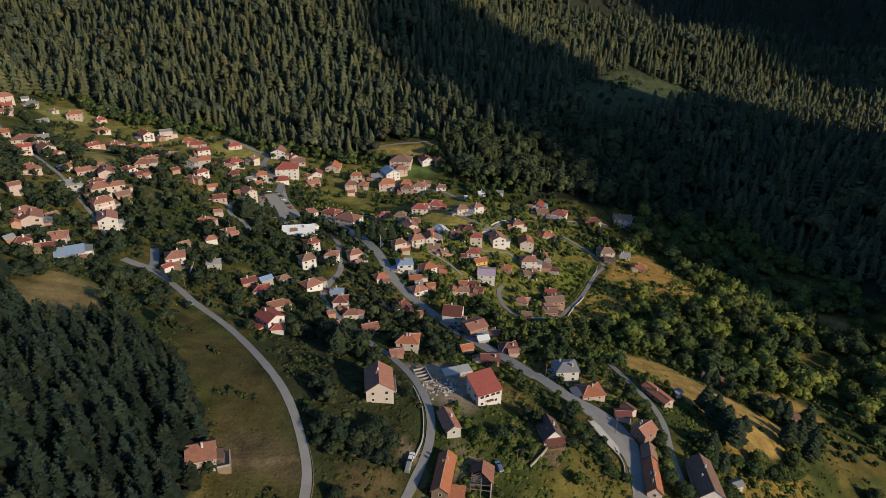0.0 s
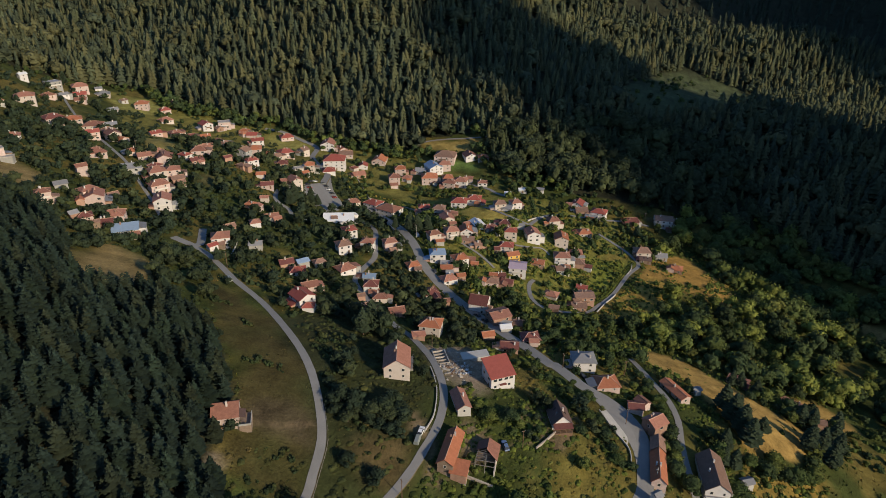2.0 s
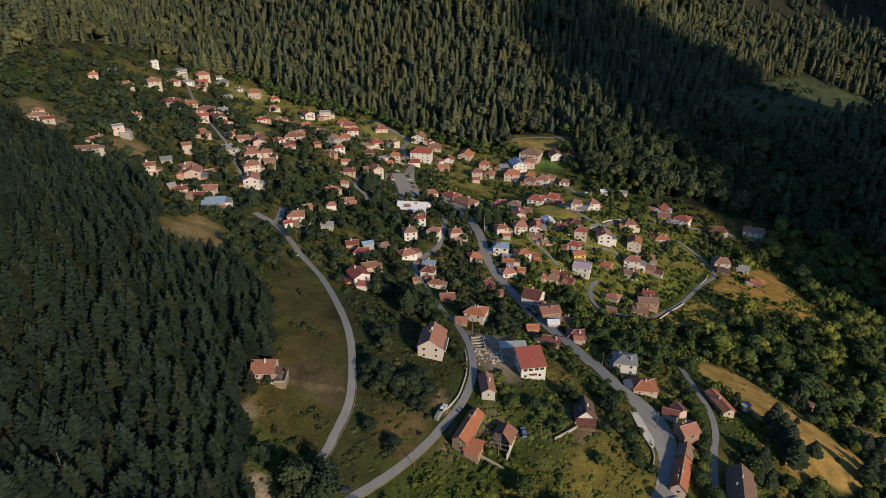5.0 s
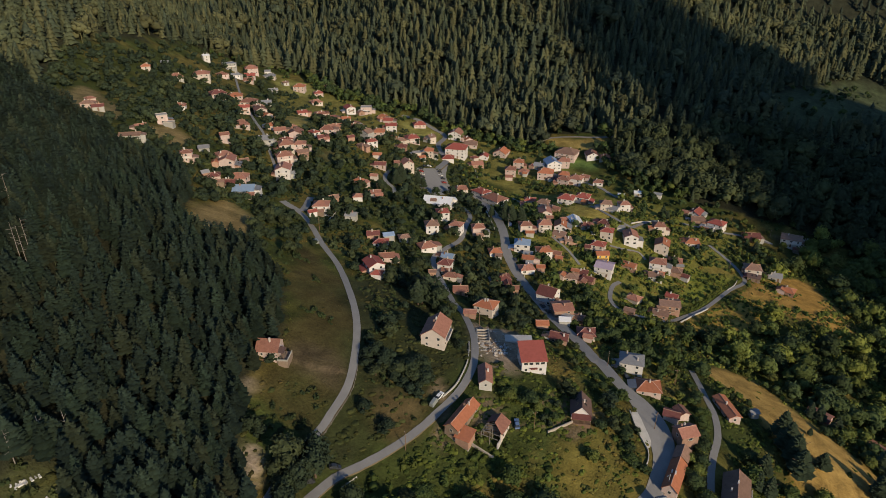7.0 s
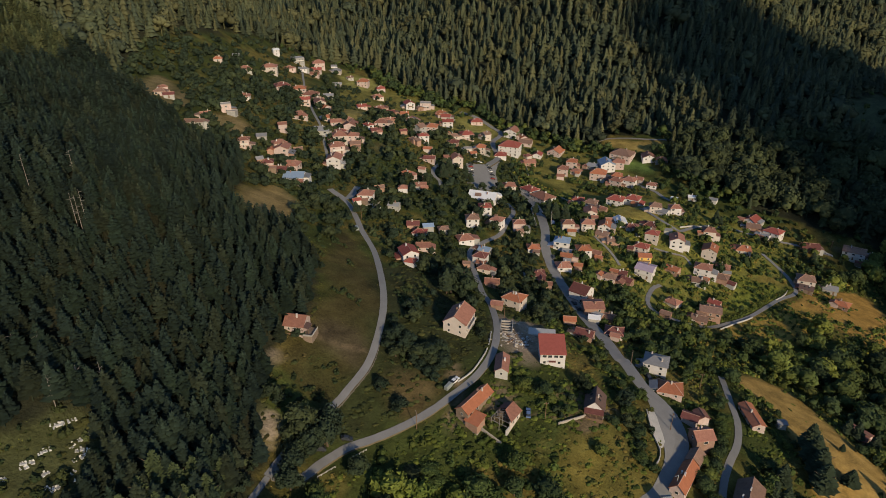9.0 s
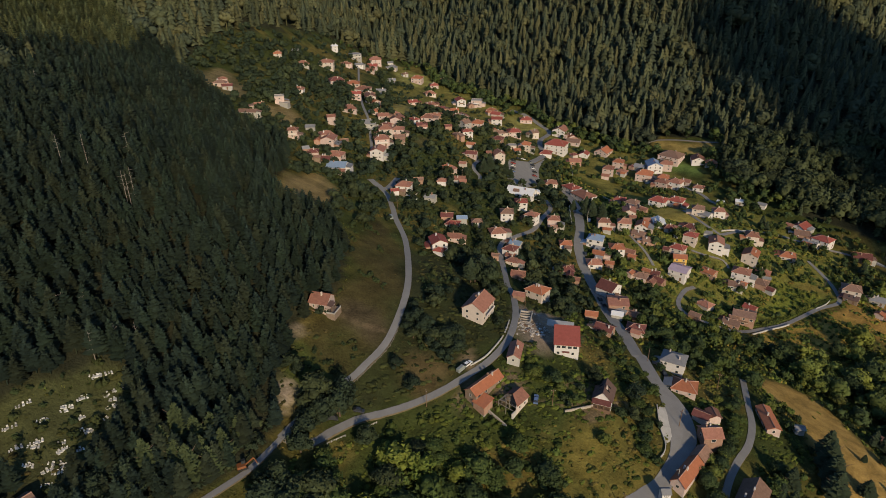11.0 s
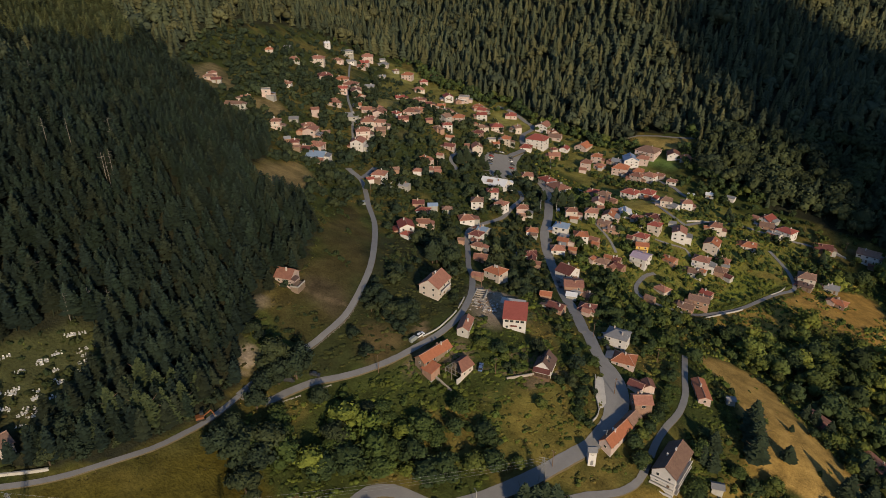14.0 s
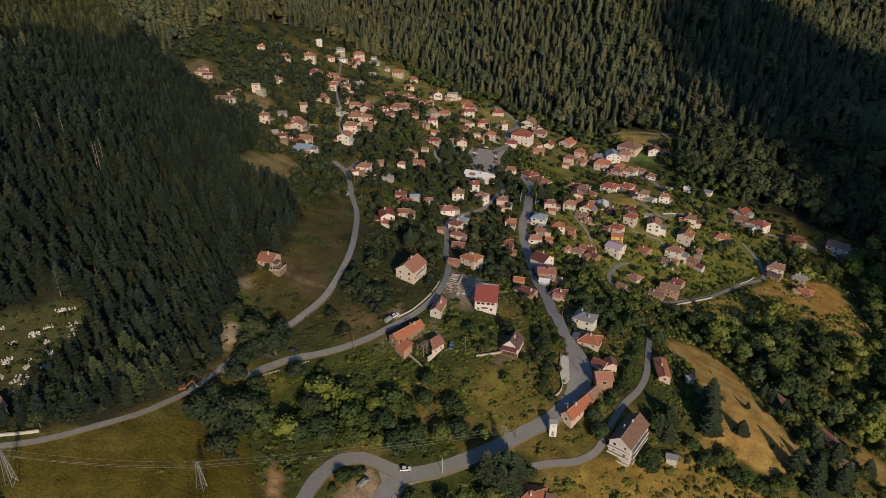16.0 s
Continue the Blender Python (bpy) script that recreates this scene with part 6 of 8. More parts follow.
grove("green_grass", rows[~gold & ~dim], TUFTS, LEAF, [(0.068, 0.090, 0.019), (0.105, 0.110, 0.024), (0.050, 0.068, 0.018)], "tufts of rank green grass and weeds", "grass", 24)
# tufts toned down to match the painted shade of that ground
grove("meadow_grass", rows[dim], TUFTS, LEAF, [(0.070, 0.062, 0.022), (0.052, 0.054, 0.019), (0.094, 0.074, 0.028)], "tufts of meadow grass, olive dulled with painted shade", "grass", 25)


def tree_mesh(name, shape, mat, colour):
    v, f, tone = shape
    me = bpy.data.meshes.new(name)
    me.from_pydata(v.tolist(), [], f.tolist())
    if mat is LEAF:
        me.polygons.foreach_set("use_smooth", np.ones(len(f), bool))
    at = me.color_attributes.new("tone", "FLOAT_COLOR", "POINT")
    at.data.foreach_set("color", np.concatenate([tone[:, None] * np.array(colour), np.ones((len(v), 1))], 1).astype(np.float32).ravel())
    me.materials.append(mat)
    return me


def trunk_mesh(radius, top):
    bm = bmesh.new()
    rings = [[bm.verts.new((radius * (1 - 0.75 * s) * math.cos(a * 1.0472), radius * (1 - 0.75 * s) * math.sin(a * 1.0472), s * top)) for a in range(6)] for s in (0, 0.15, 0.5, 1.0)]
    for lo, hi in zip(rings, rings[1:]):
        for a in range(6):
            bm.faces.new((lo[a], lo[(a + 1) % 6], hi[(a + 1) % 6], hi[a]))
    for k, ang in enumerate((0.4, 2.3, 4.4)):
        c, s = math.cos(ang), math.sin(ang)
        z = top * (0.5 + 0.12 * k)
        p = [bm.verts.new((c * 0.02 - s * 0.012 * e, s * 0.02 + c * 0.012 * e, z + dz)) for e, dz in ((-1, 0), (1, 0), (0, 0.03))]
        q = bm.verts.new((c * 0.22, s * 0.22, z + 0.22))
        bm.faces.new((p[0], p[1], q))
        bm.faces.new((p[1], p[2], q))
        bm.faces.new((p[2], p[0], q))
    me = bpy.data.meshes.new("trunk")
    bm.to_mesh(me)
    bm.free()
    me.materials.append(BARK)
    return me


LEAF_CROWNS = [tree_mesh("crown", broadleaf(100 + k, 420, 0.055, 9, 0.28), LEAF, GREENS[k % 4]) for k in range(6)]
# crowns for single trees in the west, shade painted into the leaves
SHADED_CROWNS = [tree_mesh("crown", broadleaf(110 + k, 420, 0.055, 9, 0.28), LEAF, SHADED_GREENS[k % 4]) for k in range(4)]
SPRUCE_CROWNS = [tree_mesh("crown", pine(120 + k, 20, 12, 0.21), PINE, (0.040, 0.056, 0.032)) for k in range(3)]
TRUNK, STEM = trunk_mesh(0.035, 0.62), trunk_mesh(0.02, 0.8)


FIR_CROWNS = [tree_mesh("crown", pine(130 + k, 18, 11, 0.23), PINE, (0.052, 0.068, 0.030)) for k in range(3)]


def single_tree(kind, x, y, h, g, turn, label):
    top = new(kind)
    top.matrix_world = pose(x, y, float(ground(x, y)) - 0.15, 0, 0, turn)
    trunk = new("trunk", TRUNK if kind == "broadleaf_tree" else STEM)
    # broadleaf trees left of x = -3 take the crowns with painted shade
    crown = new("crown", random.choice(SPRUCE_CROWNS if kind == "spruce" else FIR_CROWNS if kind == "fir_tree" else SHADED_CROWNS if x < -3 else LEAF_CROWNS))
    for o in (trunk, crown):
        o.parent = top
        o.scale = (g, g, h)
    return tagged(top, label, "tree", "single trees")


for x_, y_, h_, g_ in spots[near]:
    single_tree("broadleaf_tree", x_, y_, h_, g_, random.uniform(0, 360), "small leafy green tree on the grassy slope" if h_ < 5 else "leafy green tree beside the houses")
single_tree("spruce", 118.3, 196.6, 14.5, 22.0, 68, "dark green spruce standing alone")
single_tree("spruce", 116.6, 202.0, 15.5, 23.0, 124, "dark green spruce standing alone")
single_tree("spruce", 114.8, 208.2, 15.0, 22.0, 159, "dark green spruce standing alone")
single_tree("spruce", 113.4, 215.6, 14.0, 20.0, 187, "dark green spruce standing alone")
single_tree("spruce", 128.6, 209.4, 8.5, 16.0, 177, "dark green spruce standing alone")
single_tree("spruce", 127.0, 230.8, 4.6, 6.0, 254, "dark green spruce standing alone")
single_tree("spruce", 150.7, 211.8, 14.9, 19.5, 115, "dark green spruce standing alone")
single_tree("spruce", 158.5, 216.3, 13.8, 18.0, 14, "dark green spruce standing alone")
single_tree("spruce", 134.6, 252.1, 10.3, 13.5, 188, "dark green spruce standing alone")
single_tree("spruce", 140.8, 247.9, 10.3, 13.5, 342, "dark green spruce standing alone")
single_tree("spruce", 130.8, 252.8, 9.2, 12.0, 90, "dark green spruce standing alone")
single_tree("spruce", 155.9, 232.2, 12.6, 16.5, 0, "dark green spruce standing alone")
single_tree("spruce", -42.4, 348.2, 14.9, 19.5, 131, "dark green spruce standing alone")
single_tree("spruce", -37.4, 346.7, 13.8, 18.0, 215, "dark green spruce standing alone")
single_tree("spruce", -31.5, 348.8, 13.8, 18.0, 334, "dark green spruce standing alone")
single_tree("spruce", -115.7, 348.9, 14.9, 19.5, 297, "dark green spruce standing alone")
single_tree("spruce", -115.4, 340.3, 12.6, 16.5, 234, "dark green spruce standing alone")
single_tree("spruce", -108.0, 358.7, 12.6, 16.5, 140, "dark green spruce standing alone")
single_tree("spruce", -103.9, 358.9, 9.2, 12.0, 210, "dark green spruce standing alone")
single_tree("spruce", -52.0, 350.5, 9.2, 12.0, 330, "dark green spruce standing alone")
single_tree("spruce", 115.6, 429.9, 10.3, 13.5, 345, "dark green spruce standing alone")
single_tree("spruce", 51.4, 439.9, 10.3, 13.5, 284, "dark green spruce standing alone")
single_tree("spruce", 54.9, 436.9, 8.0, 10.5, 340, "dark green spruce standing alone")
single_tree("spruce", 60.0, 118.6, 16.1, 21.0, 260, "dark green spruce standing alone")
single_tree("spruce", 63.2, 120.3, 16.1, 21.0, 26, "dark green spruce standing alone")
single_tree("spruce", 65.2, 123.7, 14.9, 19.5, 145, "dark green spruce standing alone")
single_tree("spruce", 68.6, 124.8, 16.1, 21.0, 264, "dark green spruce standing alone")
single_tree("spruce", 66.1, 118.4, 14.9, 19.5, 75, "dark green spruce standing alone")
single_tree("spruce", 69.8, 120.0, 13.8, 18.0, 215, "dark green spruce standing alone")
single_tree("spruce", 168.3, 225.1, 13.8, 18.0, 350, "dark green spruce standing alone")
single_tree("spruce", 176.3, 238.7, 12.6, 16.5, 270, "dark green spruce standing alone")
single_tree("spruce", -300.3, 463.7, 11.5, 15.0, 120, "dark green spruce standing alone")
single_tree("spruce", -260.5, 417.8, 10.3, 13.5, 204, "dark green spruce standing alone")
single_tree("spruce", -118.5, 244.6, 8.0, 10.5, 285, "dark green spruce standing alone")
single_tree("spruce", -40.1, 223.8, 10.3, 13.5, 350, "dark green spruce standing alone")
single_tree("spruce", -37.7, 211.1, 15.0, 18.0, 280, "dark green spruce standing alone")
single_tree("spruce", -40.0, 203.7, 13.3, 16.5, 140, "dark green spruce standing alone")
single_tree("spruce", -385.8, 532.5, 13.8, 18.0, 95, "dark green spruce standing alone")
single_tree("broadleaf_tree", 21.0, 86.7, 3.0, 6.0, 310, "round leafy green bush tree on the slope")
single_tree("broadleaf_tree", 23.1, 93.2, 2.5, 5.0, 160, "round leafy green bush tree on the slope")
single_tree("broadleaf_tree", 20.6, 81.0, 2.5, 4.0, 156, "round leafy green bush tree on the slope")
single_tree("broadleaf_tree", 21.6, 90.4, 3.0, 5.0, 55, "round leafy green bush tree on the slope")
single_tree("broadleaf_tree", 103.8, 165.9, 8.0, 11.0, 109, "large round leafy green tree on the slope")
single_tree("broadleaf_tree", 114.6, 185.2, 6.0, 8.0, 281, "round leafy green bush tree on the slope")
single_tree("broadleaf_tree", 126.9, 191.6, 7.0, 9.0, 341, "large round leafy green tree on the slope")
single_tree("broadleaf_tree", 101.0, 181.3, 9.0, 9.0, 207, "large round leafy green tree on the slope")
single_tree("broadleaf_tree", 100.1, 189.8, 7.0, 8.0, 270, "large round leafy green tree on the slope")
single_tree("broadleaf_tree", 78.0, 167.5, 5.0, 6.0, 108, "round leafy green bush tree on the slope")
single_tree("broadleaf_tree", 81.1, 165.3, 6.0, 7.0, 164, "round leafy green bush tree on the slope")
single_tree("broadleaf_tree", 85.8, 162.5, 6.0, 8.0, 262, "round leafy green bush tree on the slope")
single_tree("broadleaf_tree", 78.5, 175.2, 5.0, 6.0, 220, "round leafy green bush tree on the slope")
single_tree("broadleaf_tree", 82.0, 181.6, 5.0, 6.0, 35, "round leafy green bush tree on the slope")
single_tree("broadleaf_tree", 82.0, 187.8, 4.0, 5.0, 105, "round leafy green bush tree on the slope")
single_tree("broadleaf_tree", 81.9, 198.0, 5.0, 6.0, 210, "round leafy green bush tree on the slope")
single_tree("broadleaf_tree", 83.5, 204.2, 5.0, 5.0, 315, "round leafy green bush tree on the slope")
single_tree("broadleaf_tree", 79.3, 210.6, 5.0, 6.0, 266, "round leafy green bush tree on the slope")
single_tree("broadleaf_tree", 23.2, 134.9, 9.0, 9.0, 294, "large round leafy green tree on the slope")
single_tree("broadleaf_tree", 16.1, 120.3, 10.0, 14.0, 199, "large round leafy green tree on the slope")
single_tree("broadleaf_tree", -1.1, 118.5, 4.0, 9.0, 104, "round leafy green bush tree on the slope")
single_tree("broadleaf_tree", -4.4, 96.7, 10.0, 13.0, 264, "large round leafy green tree on the slope")
single_tree("broadleaf_tree", 20.7, 167.4, 5.0, 9.0, 64, "round leafy green bush tree on the slope")
single_tree("broadleaf_tree", 13.4, 165.0, 5.0, 7.0, 214, "round leafy green bush tree on the slope")
single_tree("broadleaf_tree", 46.3, 155.8, 5.0, 6.0, 159, "round leafy green bush tree on the slope")
single_tree("broadleaf_tree", 25.9, 127.5, 8.0, 9.0, 224, "large round leafy green tree on the slope")
single_tree("broadleaf_tree", 35.3, 132.6, 8.0, 11.0, 200, "large round leafy green tree on the slope")
single_tree("broadleaf_tree", 22.6, 120.2, 7.0, 9.0, 0, "large round leafy green tree on the slope")
single_tree("broadleaf_tree", -38.9, 206.0, 13.0, 12.0, 230, "large round leafy green tree on the slope")
single_tree("broadleaf_tree", -32.0, 206.8, 13.5, 12.0, 80, "large round leafy green tree on the slope")
single_tree("broadleaf_tree", -37.8, 217.6, 13.0, 12.0, 335, "large round leafy green tree on the slope")
single_tree("broadleaf_tree", -46.0, 215.9, 11.0, 11.0, 90, "large round leafy green tree on the slope")
single_tree("broadleaf_tree", -22.8, 157.9, 7.0, 10.0, 80, "large round leafy green tree on the slope")
single_tree("broadleaf_tree", -37.8, 158.3, 7.0, 8.0, 268, "large round leafy green tree on the slope")
single_tree("broadleaf_tree", -33.3, 156.7, 6.0, 8.0, 55, "round leafy green bush tree on the slope")
single_tree("broadleaf_tree", -16.2, 157.1, 6.0, 9.0, 311, "round leafy green bush tree on the slope")
single_tree("broadleaf_tree", -26.3, 155.6, 6.0, 9.0, 300, "round leafy green bush tree on the slope")
single_tree("broadleaf_tree", -19.7, 162.8, 5.0, 8.0, 220, "round leafy green bush tree on the slope")
single_tree("broadleaf_tree", 58.8, 163.1, 3.0, 7.0, 240, "round leafy green bush tree on the slope")
single_tree("broadleaf_tree", 55.8, 171.7, 4.0, 7.0, 282, "round leafy green bush tree on the slope")
single_tree("broadleaf_tree", 54.3, 179.1, 4.0, 6.0, 345, "round leafy green bush tree on the slope")
single_tree("broadleaf_tree", 46.6, 170.6, 4.0, 6.0, 30, "round leafy green bush tree on the slope")
single_tree("broadleaf_tree", 51.5, 192.9, 4.0, 7.0, 140, "round leafy green bush tree on the slope")
single_tree("broadleaf_tree", 49.9, 180.3, 4.0, 7.0, 35, "round leafy green bush tree on the slope")
single_tree("broadleaf_tree", -30.9, 135.3, 5.0, 7.0, 135, "round leafy green bush tree on the slope")
single_tree("broadleaf_tree", -20.7, 133.0, 5.0, 8.0, 310, "round leafy green bush tree on the slope")
single_tree("broadleaf_tree", -39.3, 106.6, 8.0, 8.0, 50, "large round leafy green tree on the slope")
single_tree("broadleaf_tree", -37.9, 101.0, 9.0, 9.0, 305, "large round leafy green tree on the slope")
single_tree("broadleaf_tree", -34.4, 93.7, 9.0, 10.0, 200, "large round leafy green tree on the slope")
single_tree("broadleaf_tree", -32.4, 89.3, 10.0, 11.0, 130, "large round leafy green tree on the slope")
single_tree("broadleaf_tree", -32.7, 104.8, 8.0, 9.0, 155, "large round leafy green tree on the slope")
single_tree("broadleaf_tree", -29.3, 84.1, 9.0, 10.0, 60, "large round leafy green tree on the slope")

single_tree("broadleaf_tree", 125.2, 187.2, 6.2, 7.9, 0, "large round leafy green tree on the slope")
single_tree("broadleaf_tree", 130.5, 185.8, 7.0, 9.0, 97, "large round leafy green tree on the slope")
single_tree("broadleaf_tree", 135.7, 188.0, 7.8, 10.1, 194, "large round leafy green tree on the slope")
single_tree("broadleaf_tree", 140.5, 190.0, 6.6, 8.5, 291, "large round leafy green tree on the slope")
single_tree("broadleaf_tree", 145.6, 194.2, 7.4, 9.5, 28, "large round leafy green tree on the slope")
single_tree("broadleaf_tree", 147.7, 201.0, 6.2, 7.9, 125, "large round leafy green tree on the slope")
single_tree("broadleaf_tree", 120.6, 183.2, 7.0, 9.0, 222, "large round leafy green tree on the slope")
single_tree("broadleaf_tree", 135.1, 240.5, 4.8, 6.2, 0, "round leafy green bush tree on the slope")
single_tree("broadleaf_tree", 139.8, 243.8, 5.5, 7.0, 97, "round leafy green bush tree on the slope")
single_tree("broadleaf_tree", 144.7, 245.9, 6.2, 7.8, 194, "round leafy green bush tree on the slope")
single_tree("broadleaf_tree", 150.9, 245.7, 5.2, 6.6, 291, "round leafy green bush tree on the slope")
single_tree("broadleaf_tree", 157.1, 244.1, 5.8, 7.4, 28, "round leafy green bush tree on the slope")
single_tree("spruce", 102.6, 179.6, 9.7, 11.4, 0, "dark green spruce standing alone")
single_tree("spruce", 106.6, 179.1, 11.0, 13.0, 97, "dark green spruce standing alone")
single_tree("spruce", 104.5, 186.5, 12.3, 14.6, 194, "dark green spruce standing alone")
single_tree("spruce", 163.8, 236.4, 11.4, 15.0, 0, "dark green spruce standing alone")
single_tree("spruce", 167.5, 218.6, 13.0, 17.0, 97, "dark green spruce standing alone")
single_tree("spruce", 159.0, 207.3, 14.6, 19.0, 194, "dark green spruce standing alone")
single_tree("broadleaf_tree", 81.3, 170.9, 6.2, 7.0, 0, "large round leafy green tree on the slope")
single_tree("broadleaf_tree", 80.3, 166.0, 7.0, 8.0, 97, "large round leafy green tree on the slope")
single_tree("broadleaf_tree", 85.0, 160.0, 7.8, 9.0, 194, "large round leafy green tree on the slope")
single_tree("broadleaf_tree", 82.5, 175.5, 6.6, 7.5, 291, "large round leafy green tree on the slope")
single_tree("broadleaf_tree", 105.3, 164.0, 7.9, 10.6, 0, "large round leafy green tree on the slope")
single_tree("broadleaf_tree", 77.4, 209.1, 3.7, 4.8, 0, "round leafy green bush tree on the slope")
single_tree("broadleaf_tree", 81.3, 203.6, 4.2, 5.5, 97, "round leafy green bush tree on the slope")
single_tree("broadleaf_tree", 82.4, 195.5, 4.7, 6.2, 194, "round leafy green bush tree on the slope")
single_tree("broadleaf_tree", 82.6, 190.9, 3.9, 5.2, 291, "round leafy green bush tree on the slope")
single_tree("broadleaf_tree", 82.0, 184.0, 4.5, 5.8, 28, "round leafy green bush tree on the slope")
single_tree("broadleaf_tree", 73.0, 210.4, 3.7, 4.8, 125, "round leafy green bush tree on the slope")
single_tree("broadleaf_tree", 77.0, 221.6, 4.2, 5.5, 222, "round leafy green bush tree on the slope")
single_tree("broadleaf_tree", 79.6, 215, 4.7, 6.2, 319, "round leafy green bush tree on the slope")
single_tree("broadleaf_tree", 53.6, 181.3, 2.8, 4.4, 0, "round leafy green bush tree on the slope")
single_tree("broadleaf_tree", 55.4, 174.6, 3.2, 5.0, 97, "round leafy green bush tree on the slope")
single_tree("broadleaf_tree", 57.5, 166.8, 3.6, 5.6, 194, "round leafy green bush tree on the slope")
single_tree("broadleaf_tree", 60.0, 161.5, 3.0, 4.7, 291, "round leafy green bush tree on the slope")
single_tree("broadleaf_tree", -19.0, 70.1, 9.7, 12.3, 0, "large round leafy green tree on the slope")
single_tree("broadleaf_tree", -10.7, 67.8, 11.0, 14.0, 97, "large round leafy green tree on the slope")
single_tree("broadleaf_tree", -14.1, 76, 12.3, 15.7, 194, "large round leafy green tree on the slope")
single_tree("broadleaf_tree", -7, 60.2, 10.3, 13.2, 291, "large round leafy green tree on the slope")
single_tree("broadleaf_tree", 1.6, 84.9, 9.7, 15.0, 0, "large round leafy green tree on the slope")
single_tree("broadleaf_tree", 4.5, 92.6, 11.0, 17.0, 97, "large round leafy green tree on the slope")
single_tree("broadleaf_tree", 12.0, 106.8, 8.4, 11.4, 0, "large round leafy green tree on the slope")
single_tree("broadleaf_tree", 19, 111.6, 9.5, 13.0, 97, "large round leafy green tree on the slope")
single_tree("broadleaf_tree", 27.0, 108.5, 10.6, 14.6, 194, "large round leafy green tree on the slope")
single_tree("broadleaf_tree", 13.0, 98.9, 8.9, 12.2, 291, "large round leafy green tree on the slope")
single_tree("broadleaf_tree", 38.2, 121.4, 8.8, 10.6, 0, "large round leafy green tree on the slope")
single_tree("broadleaf_tree", 43.9, 125.3, 10.0, 12.0, 97, "large round leafy green tree on the slope")
single_tree("broadleaf_tree", 31.5, 113.0, 11.2, 13.4, 194, "large round leafy green tree on the slope")
single_tree("broadleaf_tree", -1.4, 115.5, 2.6, 6.6, 0, "round leafy green bush tree on the slope")
single_tree("broadleaf_tree", 2.4, 117.3, 3.0, 7.5, 97, "round leafy green bush tree on the slope")
single_tree("broadleaf_tree", -5.5, 114.5, 3.4, 8.4, 194, "round leafy green bush tree on the slope")
single_tree("broadleaf_tree", -33.5, 97.8, 11.4, 10.6, 0, "large round leafy green tree on the slope")
single_tree("broadleaf_tree", -31.6, 104.8, 13.0, 12.0, 97, "large round leafy green tree on the slope")
single_tree("broadleaf_tree", -38.8, 101.2, 14.6, 13.4, 194, "large round leafy green tree on the slope")
single_tree("broadleaf_tree", -34, 110, 12.2, 11.3, 291, "large round leafy green tree on the slope")

single_tree("fir_tree", -48, 51.1, 10.8, 12.9, 0, "light green fir tree at the edge of the wood")
single_tree("fir_tree", -41.3, 50.5, 12.5, 15.0, 97, "light green fir tree at the edge of the wood")
single_tree("fir_tree", -37.4, 51.4, 14.3, 17.1, 194, "light green fir tree at the edge of the wood")
single_tree("fir_tree", -39.3, 57.5, 11.6, 13.9, 291, "light green fir tree at the edge of the wood")
single_tree("fir_tree", -37.5, 62.7, 13.4, 16.1, 28, "light green fir tree at the edge of the wood")
single_tree("fir_tree", -40.7, 70.8, 10.8, 12.9, 125, "light green fir tree at the edge of the wood")
single_tree("fir_tree", -43.8, 64.3, 12.5, 15.0, 222, "light green fir tree at the edge of the wood")
single_tree("fir_tree", -49.2, 57.1, 14.3, 17.1, 319, "light green fir tree at the edge of the wood")
single_tree("fir_tree", -45.6, 59.8, 11.6, 13.9, 56, "light green fir tree at the edge of the wood")
single_tree("fir_tree", -45, 44, 13.4, 16.1, 153, "light green fir tree at the edge of the wood")
single_tree("fir_tree", -47, 74.6, 10.8, 12.9, 250, "light green fir tree at the edge of the wood")
single_tree("fir_tree", -35.4, 56.5, 12.5, 15.0, 347, "light green fir tree at the edge of the wood")
single_tree("broadleaf_tree", -43.6, 23.9, 6.9, 8.2, 0, "dark round leafy tree beside the lower road")
single_tree("broadleaf_tree", -41.3, 30.7, 8.0, 9.5, 97, "dark round leafy tree beside the lower road")
single_tree("broadleaf_tree", -47.8, 30.7, 9.1, 10.8, 194, "dark round leafy tree beside the lower road")
single_tree("broadleaf_tree", -42.7, 37.5, 7.4, 8.8, 291, "dark round leafy tree beside the lower road")
single_tree("broadleaf_tree", -46.8, 38.6, 8.6, 10.2, 28, "dark round leafy tree beside the lower road")
single_tree("broadleaf_tree", -50.7, 30.1, 6.9, 8.2, 125, "dark round leafy tree beside the lower road")
single_tree("broadleaf_tree", -48.5, 24.5, 8.0, 9.5, 222, "dark round leafy tree beside the lower road")
single_tree("broadleaf_tree", -25, 70.6, 9.0, 10.3, 0, "large round leafy green tree on the slope")
single_tree("broadleaf_tree", -21.5, 63, 10.5, 12.0, 97, "large round leafy green tree on the slope")
single_tree("broadleaf_tree", -15.5, 64.5, 12.0, 13.7, 194, "large round leafy green tree on the slope")

single_tree("broadleaf_tree", -43.6, 165.1, 3.8, 5.3, 0, "dark leafy bush tree beside the meadow lane")
single_tree("broadleaf_tree", -40.8, 157.0, 4.6, 6.5, 83, "dark leafy bush tree beside the meadow lane")
single_tree("broadleaf_tree", -38.7, 160.6, 5.4, 7.7, 166, "dark leafy bush tree beside the meadow lane")
single_tree("broadleaf_tree", -38.5, 152.4, 4.2, 5.9, 249, "dark leafy bush tree beside the meadow lane")
single_tree("broadleaf_tree", -33.7, 150.6, 5.0, 7.1, 332, "dark leafy bush tree beside the meadow lane")
single_tree("broadleaf_tree", -31.2, 154.9, 3.8, 5.3, 55, "dark leafy bush tree beside the meadow lane")
single_tree("broadleaf_tree", -26.9, 152.3, 4.6, 6.5, 138, "dark leafy bush tree beside the meadow lane")
